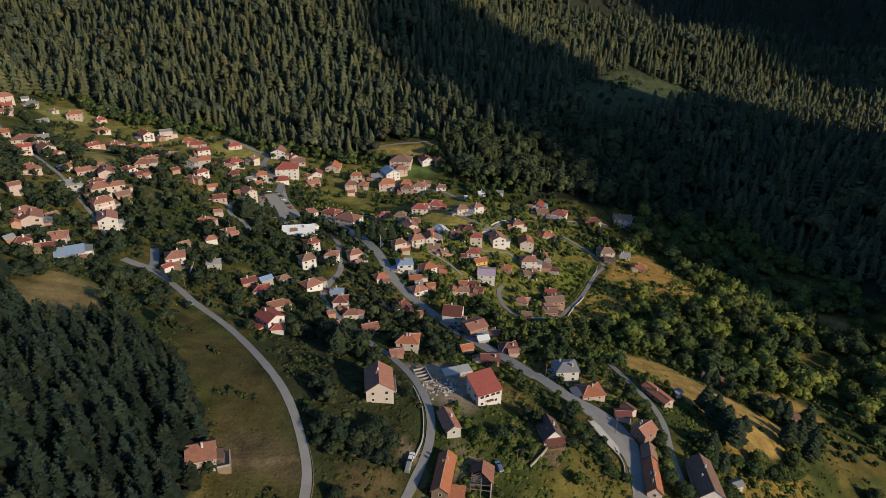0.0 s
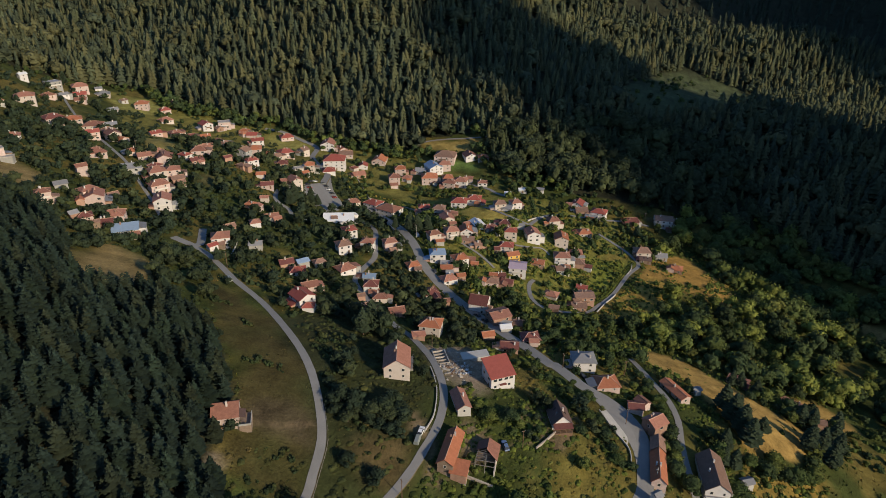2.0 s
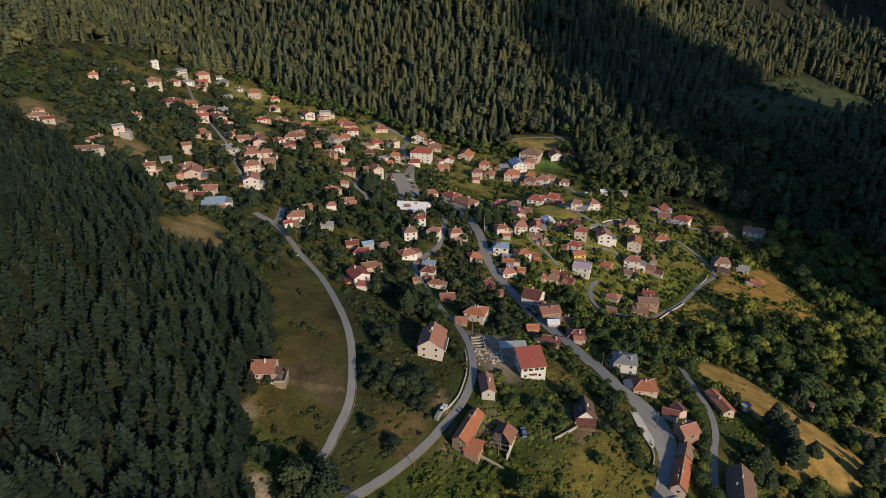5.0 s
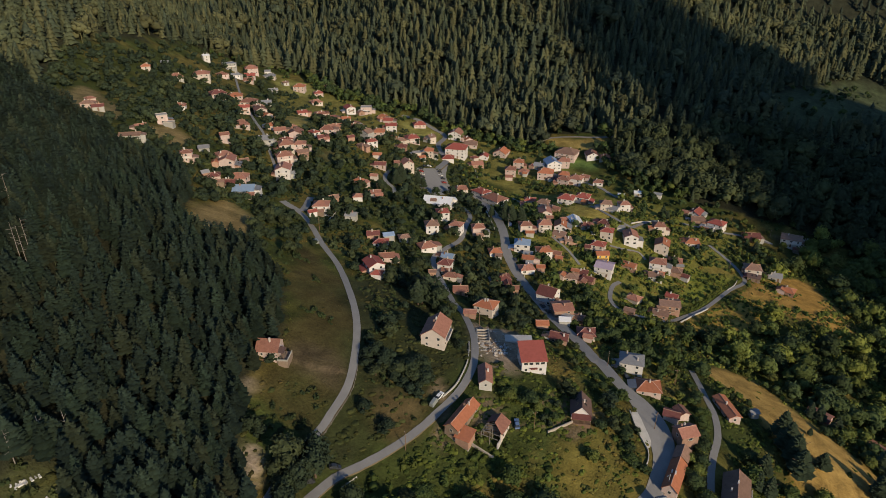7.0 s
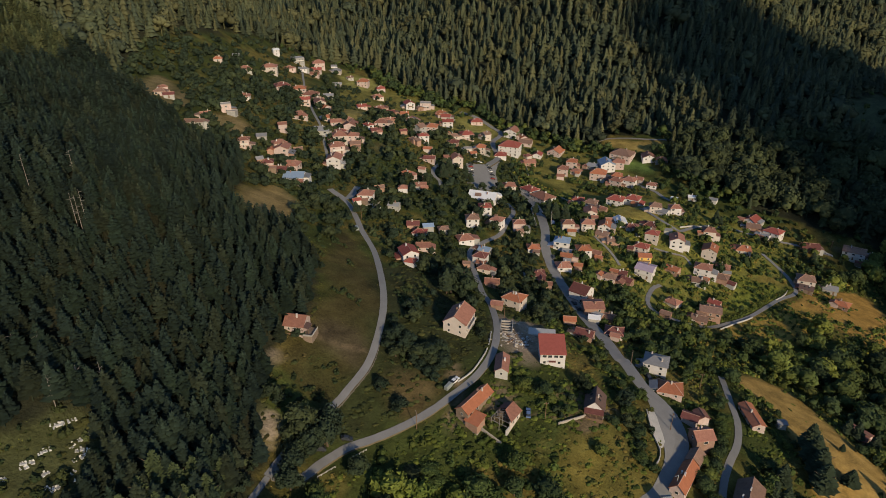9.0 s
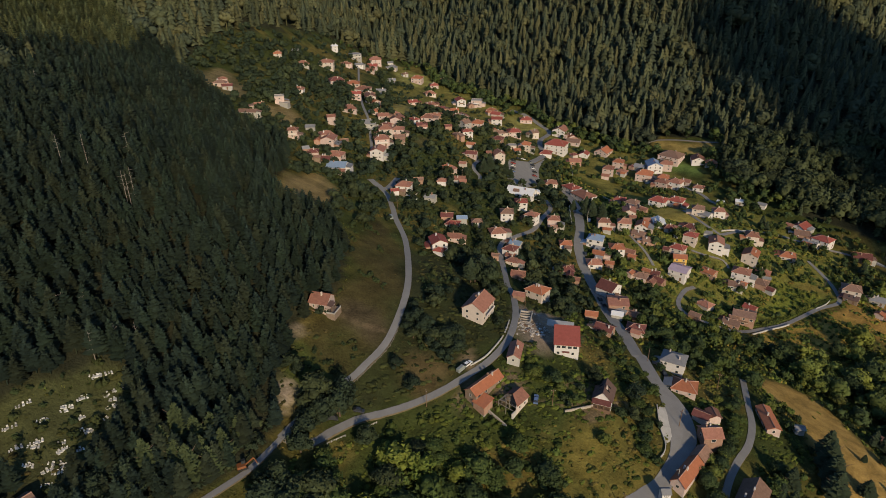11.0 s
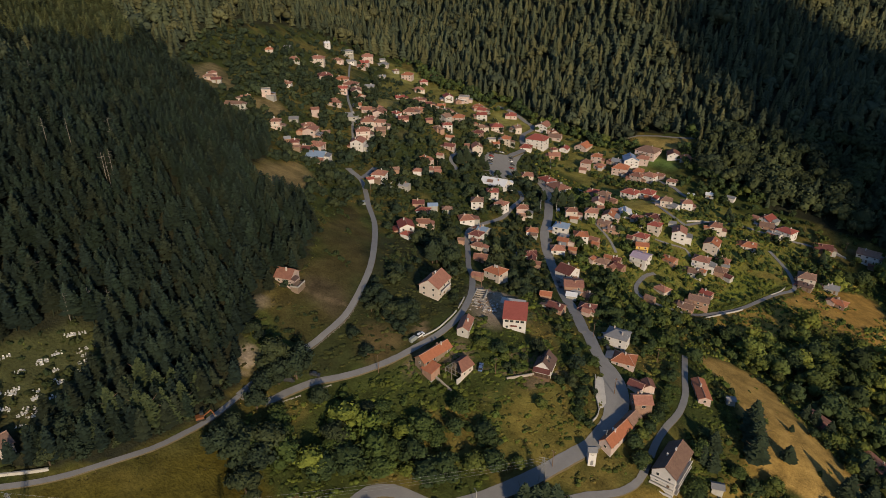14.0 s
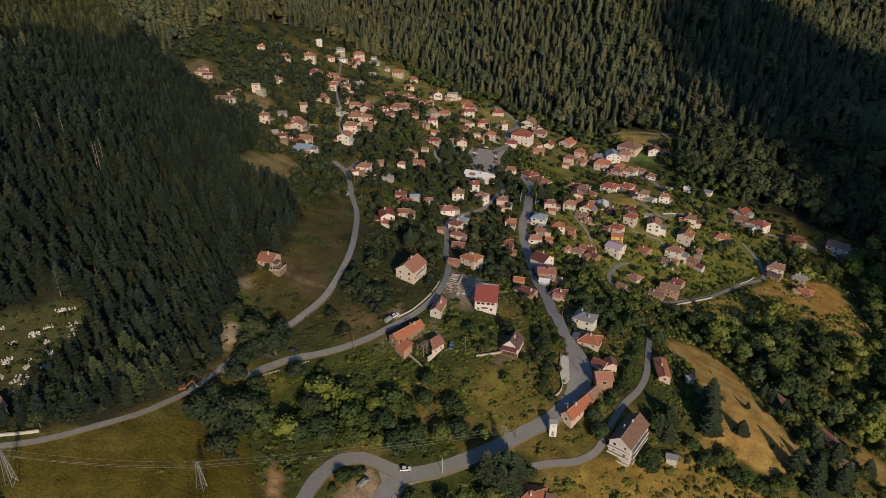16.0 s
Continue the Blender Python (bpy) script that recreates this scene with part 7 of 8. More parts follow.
single_tree("broadleaf_tree", -25.5, 157.0, 5.4, 7.7, 221, "dark leafy bush tree beside the meadow lane")
single_tree("broadleaf_tree", -23.1, 151.9, 4.2, 5.9, 304, "dark leafy bush tree beside the meadow lane")
single_tree("broadleaf_tree", -21.1, 155.5, 5.0, 7.1, 27, "dark leafy bush tree beside the meadow lane")
single_tree("broadleaf_tree", -17.6, 152.7, 3.8, 5.3, 110, "dark leafy bush tree beside the meadow lane")
single_tree("broadleaf_tree", -19.4, 150.1, 4.6, 6.5, 193, "dark leafy bush tree beside the meadow lane")
single_tree("broadleaf_tree", -18.1, 159.2, 5.4, 7.7, 276, "dark leafy bush tree beside the meadow lane")
single_tree("broadleaf_tree", -32.8, 160.0, 4.2, 5.9, 359, "dark leafy bush tree beside the meadow lane")
single_tree("broadleaf_tree", -21.8, 163.8, 5.0, 7.1, 82, "dark leafy bush tree beside the meadow lane")
single_tree("broadleaf_tree", 5.4, 180.6, 2.0, 3.2, 40, "small leafy bush in the bare yard")
single_tree("broadleaf_tree", 8.9, 169.4, 2.5, 4.1, 0, "round leafy green bush below the yard")
single_tree("broadleaf_tree", 11.5, 165.5, 3.5, 5.9, 166, "round leafy green bush below the yard")
single_tree("broadleaf_tree", 13.9, 168.8, 2.7, 4.5, 249, "round leafy green bush below the yard")
single_tree("broadleaf_tree", 17.1, 165.5, 2.5, 4.1, 55, "round leafy green bush below the yard")
single_tree("broadleaf_tree", 19.7, 170.1, 3.0, 5.0, 138, "round leafy green bush below the yard")
single_tree("broadleaf_tree", 25.3, 171.5, 2.7, 4.5, 304, "round leafy green bush below the yard")
single_tree("broadleaf_tree", 24.0, 165.6, 3.3, 5.5, 27, "round leafy green bush below the yard")
single_tree("broadleaf_tree", 21.9, 161.7, 2.5, 4.1, 110, "round leafy green bush below the yard")
single_tree("broadleaf_tree", 24.0, 207.4, 2.8, 3.8, 0, "leafy green bush along the main road")
single_tree("broadleaf_tree", 27.4, 207.4, 3.4, 4.6, 83, "leafy green bush along the main road")
single_tree("broadleaf_tree", 31.3, 208.2, 4.0, 5.4, 166, "leafy green bush along the main road")
single_tree("broadleaf_tree", 32.7, 198.9, 3.1, 4.2, 249, "leafy green bush along the main road")
single_tree("broadleaf_tree", 36.4, 199.7, 3.7, 5.0, 332, "leafy green bush along the main road")
single_tree("broadleaf_tree", 40.0, 198.6, 2.8, 3.8, 55, "leafy green bush along the main road")
single_tree("broadleaf_tree", 40.8, 190.8, 3.4, 4.6, 138, "leafy green bush along the main road")
single_tree("broadleaf_tree", 44.0, 192.8, 4.0, 5.4, 221, "leafy green bush along the main road")
single_tree("broadleaf_tree", 46.4, 187.7, 3.1, 4.2, 304, "leafy green bush along the main road")
single_tree("broadleaf_tree", 45.3, 183.7, 3.7, 5.0, 27, "leafy green bush along the main road")

# ---- things along the roads ----
PAINT = {k: material(k + "_car_paint", c, rough=0.35, vary=0.04, bump=0.0, spec=0.5) for k, c in {"white": (0.7, 0.7, 0.7), "grey": (0.22, 0.24, 0.23), "dark": (0.03, 0.032, 0.036), "blue": (0.09, 0.14, 0.26), "red": (0.35, 0.04, 0.03)}.items()}
RUBBER = material("tyre_rubber", (0.02, 0.02, 0.02), vary=0.1, bump=0.0)
STEEL = material("galvanised_steel", (0.30, 0.31, 0.32), rough=0.5, vary=0.15, scale=2.0, metal=0.6)
MARBLE = material("grave_marble", (0.45, 0.44, 0.42), rough=0.5, vary=0.2, scale=1.0, per_object=0.45)
STONE = material("rubble_stone", (0.34, 0.30, 0.26), vary=0.35, scale=1.5, per_object=0.25)


def car_shape(kind):
    """Body profile swept across the width with a narrower cabin: body, glasshouse and wheel meshes."""
    if kind == "van":
        low = [(-2.3, 0.35), (2.2, 0.35), (2.3, 0.8), (2.2, 1.05), (1.5, 1.15), (-2.3, 1.15)]
        cab = [(1.45, 1.12), (0.9, 1.95), (-2.2, 2.0), (-2.3, 1.12)]
    else:
        low = [(-2.1, 0.35), (2.0, 0.35), (2.1, 0.6), (2.0, 0.8), (1.0, 0.95), (-1.9, 0.98), (-2.1, 0.8)]
        cab = [(1.0, 0.93), (0.35, 1.42), (-1.2, 1.45), (-1.85, 0.95)]
    out = []
    for prof, half, name, inset in ((low, 0.86, "body", 0.0), (cab, 0.8, "cabin", 0.14)):
        pts = [(x, s * (half - (inset if z > 1.3 else 0)), z) for s in (-1, 1) for x, z in prof]
        n = len(prof)
        faces = [tuple(range(n)), tuple(range(2 * n - 1, n - 1, -1))] + [(k, k + n, (k + 1) % n + n, (k + 1) % n) for k in range(n)]
        out.append((name, pts, faces))
    return out


def wheel_mesh():
    bm = bmesh.new()
    bmesh.ops.create_cone(bm, cap_ends=True, segments=12, radius1=0.32, radius2=0.32, depth=0.22, matrix=Matrix.Rotation(math.pi / 2, 4, "X"))
    me = bpy.data.meshes.new("wheel")
    bm.to_mesh(me)
    bm.free()
    me.materials.append(RUBBER)
    return me


WHEEL = wheel_mesh()


def car(x, y, turn, colour, kind="car"):
    top = new("parked_" + kind)
    slope = float(ground(x + math.cos(radians(turn)), y + math.sin(radians(turn))) - ground(x - math.cos(radians(turn)), y - math.sin(radians(turn)))) / 2
    top.matrix_world = pose(x, y, float(ground(x, y)) + 0.22, 0, -math.degrees(math.atan(slope)), turn)
    for name, pts, faces in car_shape(kind):
        bm = solid(pts, faces)
        bmesh.ops.recalc_face_normals(bm, faces=bm.faces[:])
        bmesh.ops.bevel(bm, geom=bm.edges[:], offset=0.05, segments=1, affect="EDGES")
        part(name, bm, PAINT[colour] if name == "body" or kind == "van" else GLASS, top)
    roof = box(-1.15, 0.3, -0.64, 0.64, 1.43, 1.48) if kind == "car" else box(0.95, 1.4, -0.7, 0.7, 1.3, 1.75)
    part("roof" if kind == "car" else "windscreen", roof, PAINT[colour] if kind == "car" else GLASS, top)
    for wx in (-1.3, 1.3):
        for wy in (-0.8, 0.8):
            placed("wheel", WHEEL, top, wx, wy, 0.32)
    return tagged(top, f"{colour} {kind} parked beside the road on asphalt", kind, "parked cars")


def street_pole(x, y, h, lamp):
    top = new("street_lamp" if lamp else "utility_pole")
    top.matrix_world = pose(x, y, float(ground(x, y)), 0, 0, random.uniform(0, 360))
    bm = bmesh.new()
    bmesh.ops.create_cone(bm, cap_ends=True, segments=8, radius1=0.15, radius2=0.09, depth=h + 0.5, matrix=Matrix.Translation((0, 0, h / 2 - 0.25)))
    part("pole", bm, CONCRETE if lamp else WOOD, top)
    if lamp:
        part("arm", box(0.0, 1.3, -0.04, 0.04, h - 0.15, h - 0.07), STEEL, top)
        bm = box(0.9, 1.6, -0.13, 0.13, h - 0.12, h + 0.02)
        part("lamp_head", bm, STEEL, top)
    else:
        part("crossarm", box(-0.8, 0.8, -0.06, 0.06, h - 0.7, h - 0.55), WOOD, top)
        for k in (-0.7, 0.0, 0.7):
            part("insulator", box(k - 0.05, k + 0.05, -0.05, 0.05, h - 0.55, h - 0.35), CONCRETE, top)
    return tagged(top, "tall concrete street lamp beside the road" if lamp else "wooden utility pole with crossarm", "street lamp" if lamp else "utility pole", "poles")


def pylon(x, y, h, turn):
    """A tapered lattice mast with three crossarms."""
    top = new("power_pylon")
    top.matrix_world = pose(x, y, float(ground(x, y)) - 0.2, 0, 0, turn)

    def bar(a, b, r, name):
        a, b = Vector(a), Vector(b)
        bm = bmesh.new()
        m = Matrix.Translation((a + b) / 2) @ (b - a).to_track_quat("Z", "Y").to_matrix().to_4x4()
        bmesh.ops.create_cone(bm, cap_ends=True, segments=4, radius1=r, radius2=r, depth=(b - a).length, matrix=m)
        part(name, bm, STEEL, top)

    def corner(k, z):
        w = 0.95 * (1 - z / h) + 0.22
        return ((-w, w)[k in (1, 2)], (-w, w)[k in (2, 3)], z)

    levels = [h * s for s in (0, 0.16, 0.31, 0.45, 0.58, 0.7, 0.81, 0.91, 1.0)]
    for k in range(4):
        bar(corner(k, 0), corner(k, h), 0.09, "leg")
        for lo, hi in zip(levels, levels[1:]):
            bar(corner(k, lo), corner((k + 1) % 4, hi), 0.05, "brace")
    for s in (0.8, 0.9, 1.0):
        bar((-1.6, 0, h * s), (1.6, 0, h * s), 0.07, "crossarm")
    return tagged(top, "grey steel lattice power pylon in the field", "power pylon", "pylons")


def wire(a, b, sag):
    """A hanging line between two points."""
    cu = bpy.data.curves.new("power_line", "CURVE")
    cu.dimensions, cu.bevel_depth = "3D", 0.02
    sp = cu.splines.new("POLY")
    n = 24
    sp.points.add(n)
    for k in range(n + 1):
        s = k / n
        p = Vector(a).lerp(Vector(b), s)
        sp.points[k].co = (p.x, p.y, p.z - 4 * sag * s * (1 - s), 1)
    cu.materials.append(STEEL)
    return tagged(new("power_line", cu), "thin hanging power line between pylons", "power line", "power lines")


GRAVE_STONES = [box_mesh("headstone", (-0.3, 0.3, 0.55, 0.68, 0.0, 0.85), MARBLE), box_mesh("headstone", (-0.28, 0.28, 0.55, 0.7, 0.0, 0.65), MARBLE)]
GRAVE_SLAB = box_mesh("slab", (-0.4, 0.4, -0.7, 0.55, -0.4, 0.18), MARBLE)


def grave(x, y, turn, k):
    top = new("grave")
    top.matrix_world = pose(x, y, float(ground(x, y)), 0, 0, turn)
    top.scale = (0.52 + 0.08 * (k * 7 % 5),) * 3
    placed("headstone", GRAVE_STONES[k % 2], top, 0, 0, 0)
    placed("slab", GRAVE_SLAB, top, 0, 0, 0)
    return tagged(top, "white marble grave in the hillside graveyard grass", "grave", "graves")


def low_wall(name, line, h, w, mat, label):
    """A thick wall along a plan line, following the land."""
    line = smooth_line(line, 2.0)
    t = np.gradient(line, axis=0)
    t /= np.linalg.norm(t, axis=1)[:, None] + 1e-9
    verts, faces = [], []
    for p, d in zip(line, t):
        s = np.array([d[1], -d[0]]) * w / 2
        z = float(ground(*p))
        verts += [(*(p - s), z - 0.8), (*(p - s), z + h), (*(p + s), z + h), (*(p + s), z - 0.8)]
    for k in range(len(line) - 1):
        a = 4 * k
        faces += [(a, a + 4, a + 5, a + 1), (a + 1, a + 5, a + 6, a + 2), (a + 2, a + 6, a + 7, a + 3)]
    n = len(verts)
    faces += [(0, 1, 2, 3), (n - 1, n - 2, n - 3, n - 4)]
    me = bpy.data.meshes.new(name)
    me.from_pydata(verts, [], faces)
    me.materials.append(mat)
    return tagged(new(name, me), label, "wall", kind="structure")


def rock(x, y, r, seed, mat=None):
    bm = bmesh.new()
    bmesh.ops.create_icosphere(bm, subdivisions=1, radius=r)
    rng = random.Random(seed)
    for v in bm.verts:
        v.co *= rng.uniform(0.7, 1.25)
        v.co.z *= 0.6
    me = bpy.data.meshes.new("rock")
    bm.to_mesh(me)
    bm.free()
    me.materials.append(mat or STONE)
    ob = new("rock", me)
    ob.matrix_world = pose(x, y, float(ground(x, y)) + r * 0.15, 0, 0, rng.uniform(0, 360))
    return tagged(ob, "rough grey stone lying on bare earth", "rock", "rubble")


def transformer_tower(x, y, turn):
    top = new("transformer_tower")
    top.matrix_world = pose(x, y, float(ground(x, y)), 0, 0, turn)
    part("wall", box(-1.4, 1.4, -1.4, 1.4, -1.5, 6.2), WALLS["w"], top)
    part("roof", roof_shell(2.8, 2.8, 6.2, 0.9, "g", 0.3), ROOFS["G"], top)
    part("door", box(-0.5, 0.5, -1.46, -1.38, 0.0, 2.1), ROOFS["G"], top)
    for k in (-0.7, 0.0, 0.7):
        part("insulator", box(k - 0.07, k + 0.07, -1.7, -1.4, 5.2, 5.5), WALLS["g"], top)
    part("vent", box(-0.45, 0.45, -1.45, -1.38, 4.3, 4.8), WALLS["g"], top)
    return tagged(top, "tall narrow white transformer tower beside the road", "tower")


def building_site(cx, cy, turn):
    """Rough masonry footings, a pale slab on low walls, stacked timber and rubble in a yard."""
    def spot(u, v):
        c, s = math.cos(radians(turn)), math.sin(radians(turn))
        return cx + u * c - v * s, cy + u * s + v * c

    x, y = spot(-7.0, 5)
    foot = new("masonry_footings")
    foot.matrix_world = pose(x, y, float(ground(x, y)), 0, 0, turn)
    for u in (-2.6, 2.4):
        part("wall", box(u, u + 0.35, -4.5, 4.5, -1.0, 1.1), WALLS["g"], foot)
    for k in range(5):
        part("cross_wall", box(-2.25, 2.4, -4.5 + 2.1 * k, -4.2 + 2.1 * k, -1.0, 0.9), STONE, foot)
    tagged(foot, "roofless masonry footings of an unfinished building", "ruin")
    x, y = spot(6, 7.5)
    slab = new("concrete_slab")
    slab.matrix_world = pose(x, y, float(ground(x, y)), 0, 0, turn)
    part("slab", box(-3.5, 8, -2.5, 2.5, 1.0, 1.25), material("fresh_concrete", (0.46, 0.44, 0.41), vary=0.12, scale=0.4), slab)
    for q in ((-3.5, 8, -2.5, -2.2), (-3.5, 8, 2.2, 2.5), (-3.5, -3.2, -2.2, 2.2), (7.7, 8, -2.2, 2.2)):
        part("wall", box(*q, -1.2, 1.0), WALLS["g"], slab)
    tagged(slab, "pale fresh concrete slab on low walls", "slab")
    rng = random.Random(4)
    for k in range(11):
        x, y = spot(-3 + rng.uniform(-4, 5), -2 + rng.uniform(-5, 6))
        pile = new("timber_stack")
        pile.matrix_world = pose(x, y, float(ground(x, y)), 0, 0, rng.uniform(0, 180))
        for n in range(5):
            part("plank", box(-1.6, 1.6, -0.5 + 0.22 * n, -0.32 + 0.22 * n, 0.0, 0.18 + 0.12 * (n % 3)), rng.choice((WOOD, CONCRETE)), pile)
        tagged(pile, "loose stack of weathered planks on bare earth", "timber", "timber stacks")
    for k in range(80):
        x, y = spot(rng.gauss(-4, 4.0), rng.gauss(-4, 4))
        rock(x, y, rng.uniform(0.25, 0.8), k)
    for k in range(24):
        x, y = spot(rng.uniform(-9, 9), rng.gauss(11.5, 0.7))
        rock(x, y, rng.uniform(0.3, 0.8), 100 + k)
    for k in range(7):
        x, y = spot(rng.uniform(-5, 3), rng.uniform(-7, 1))
        pallet = new("block_stack")
        pallet.matrix_world = pose(x, y, float(ground(x, y)), 0, 0, rng.uniform(0, 180))
        part("pallet", box(-0.6, 0.6, -0.6, 0.6, -0.1, 0.14), WOOD, pallet)
        for n in range(4):
            u, v = (n % 2) * 0.55 - 0.55, (n // 2) * 0.55 - 0.55
            part("block", box(u, u + 0.5, v, v + 0.5, 0.14, 0.5 + 0.3 * rng.random()), rng.choice((CONCRETE, ROOFS["W"], WALLS["g"])), pallet)
        tagged(pallet, "stack of pale building blocks on a wooden pallet", "building blocks", "stacks of blocks")


def dead_tree(x, y, h, seed):
    rng = random.Random(seed)
    top = new("dead_tree")
    top.matrix_world = pose(x, y, float(ground(x, y)) - 0.2)
    bm = bmesh.new()
    bmesh.ops.create_cone(bm, cap_ends=True, segments=6, radius1=0.16, radius2=0.04, depth=h, matrix=Matrix.Translation((0, 0, h / 2)))
    part("trunk", bm, DEADWOOD, top)
    for k in range(11):
        a, z = rng.uniform(0, 6.28), h * rng.uniform(0.45, 0.97)
        p, q = Vector((0, 0, z)), Vector((math.cos(a), math.sin(a), rng.uniform(-0.2, 0.3))) * rng.uniform(0.8, 2.0)
        bm = bmesh.new()
        m = Matrix.Translation(p + q / 2) @ q.to_track_quat("Z", "Y").to_matrix().to_4x4()
        bmesh.ops.create_cone(bm, cap_ends=True, segments=4, radius1=0.06, radius2=0.02, depth=q.length, matrix=m)
        part("limb", bm, DEADWOOD, top)
    return tagged(top, "bare pale grey dead tree among the pines", "dead tree", "dead trees")


def fence(line, gap, h, label, mat=None):
    """Posts with two rails along a plan line."""
    top = new("fence")
    line = smooth_line(line, gap)
    top.matrix_world = pose(*line[0], float(ground(*line[0])))
    home_ = top.matrix_world.inverted()
    at = [home_ @ Vector((*p, float(ground(*p)))) for p in line]
    for p in at:
        part("post", box(p.x - 0.07, p.x + 0.07, p.y - 0.07, p.y + 0.07, p.z - 0.4, p.z + h), mat or WOOD, top)
    for p, q in zip(at, at[1:]):
        for z in (0.5, 0.9):
            d = (q - p).normalized().cross(Vector((0, 0, 1))) * 0.03
            pts = [v + Vector((0, 0, h * z + e)) for e in (-0.05, 0.05) for v in (p - d, p + d, q + d, q - d)]
            part("rail", solid([tuple(v) for v in pts], [(3, 2, 1, 0), (4, 5, 6, 7), (0, 1, 5, 4), (1, 2, 6, 5), (2, 3, 7, 6), (3, 0, 4, 7)]), mat or WOOD, top)
    return tagged(top, label, "fence", "fences")


def excavator(x, y, turn):
    top = new("excavator")
    top.matrix_world = pose(x, y, float(ground(x, y)), 0, 0, turn)
    paint = material("orange_machine_paint", (0.20, 0.075, 0.03), rough=0.6, vary=0.15, bump=0.0)
    for s in (-1, 1):
        bm = box(-1.5, 1.5, s * 0.9 - 0.25, s * 0.9 + 0.25, 0.0, 0.7)
        bmesh.ops.bevel(bm, geom=bm.edges[:], offset=0.15, segments=1, affect="EDGES")
        part("track", bm, RUBBER, top)
    bm = box(-1.6, 1.0, -1.1, 1.1, 0.75, 1.6)
    bmesh.ops.bevel(bm, geom=bm.edges[:], offset=0.12, segments=1, affect="EDGES")
    part("body", bm, paint, top)
    part("cab", box(-0.2, 1.0, 0.1, 1.1, 1.6, 2.7), GLASS, top)
    part("boom", solid([(0.9, -0.5, 1.3), (0.9, -0.2, 1.3), (3.6, -0.2, 3.0), (3.6, -0.5, 3.0), (0.9, -0.5, 1.7), (0.9, -0.2, 1.7), (3.4, -0.2, 3.4), (3.4, -0.5, 3.4)], BOX), paint, top)
    part("arm", solid([(3.3, -0.48, 3.2), (3.6, -0.48, 3.2), (3.6, -0.22, 3.2), (3.3, -0.22, 3.2), (4.2, -0.48, 0.6), (4.5, -0.48, 0.6), (4.5, -0.22, 0.6), (4.2, -0.22, 0.6)], BOX), paint, top)
    part("bucket", box(4.0, 4.8, -0.7, 0.0, 0.0, 0.7), STEEL, top)
    return tagged(top, "small orange tracked excavator beside the lower road", "excavator")


car(-9.4, 153.1, 78, "white")
car(-10.0, 149.9, 81, "grey", "van")
car(19.2, 155.4, 113, "blue")
car(34.1, 104.5, 43, "white")
car(5.0, 256.2, 126, "dark")
car(8.7, 251.1, 126, "dark")
car(51.2, 210.0, -47, "dark")
car(-36.8, 341.8, 113, "blue", "van")
car(-21.4, 299.5, 119, "dark")
car(-66.0, 343.3, -59, "dark")
car(-106.0, 227.3, 138, "grey", "van")
car(-114.8, 260.3, 99, "white")
car(58.0, 305.2, 51, "white")
car(-120.7, 392.9, 71, "dark")
car(-118.3, 388.4, 70, "red")
car(-115.9, 383.8, 69, "white")
car(-113.5, 379.3, 68, "dark")
car(-111.1, 374.7, 67, "blue")
car(-121.7, 402.8, 73, "dark")
car(-120.8, 409.3, 74, "white")
car(-116.4, 414.7, 72, "grey")
car(-113.4, 411.7, 71, "dark")
car(-110.2, 406.1, 70, "white")
car(-106.7, 402.0, 69, "dark")
car(-103.1, 395.2, 68, "red")
car(26.4, 90.6, 89, "grey", "van")
# dark paint puts the shade on this dark red car into its colour
car(-28.6, 111.1, 35, "dark")
car(-32.4, 101.3, 50, "dark", "van")
street_pole(72.0, 158.4, 8, True)
street_pole(60.3, 138.8, 8, False)
street_pole(45.6, 111.6, 8, True)
street_pole(-12.2, 129.5, 8, False)
street_pole(-11.9, 284.5, 8, True)
street_pole(-11.7, 204.8, 8, False)
street_pole(43.2, 212.9, 8, False)
street_pole(126.6, 458.5, 7, False)
street_pole(99.5, 460.9, 7, False)
street_pole(-37.1, 339.0, 8, True)
street_pole(-112.7, 241.2, 8, False)
street_pole(-217.3, 354.6, 8, False)
street_pole(97.8, 386.5, 7, False)
street_pole(70.9, 219.9, 8, False)
street_pole(-116.6, 314.8, 8, False)
street_pole(65.2, 183.1, 8, False)
street_pole(25.2, 156.8, 8, False)
street_pole(56.6, 218.6, 7, True)
street_pole(23.7, 134.7, 7, False)
transformer_tower(70.4, 149.5, 35)
PYLONS = [(-33.9, 10.1, 13), (-1.8, 47.7, 11), (59.7, 131.9, 12)]
for x_, y_, h_ in PYLONS:
    pylon(x_, y_, h_, 20)
for (ax, ay, ah), (bx, by, bh) in zip(PYLONS, PYLONS[1:]):
    for side, s_ in ((-1.4, 0.82), (1.4, 0.82), (0.0, 1.0)):
        c_, d_ = math.cos(radians(20)) * side, math.sin(radians(20)) * side
        wire((ax + c_, ay + d_, float(ground(ax, ay)) + ah * s_), (bx + c_, by + d_, float(ground(bx, by)) + bh * s_), 1.5)
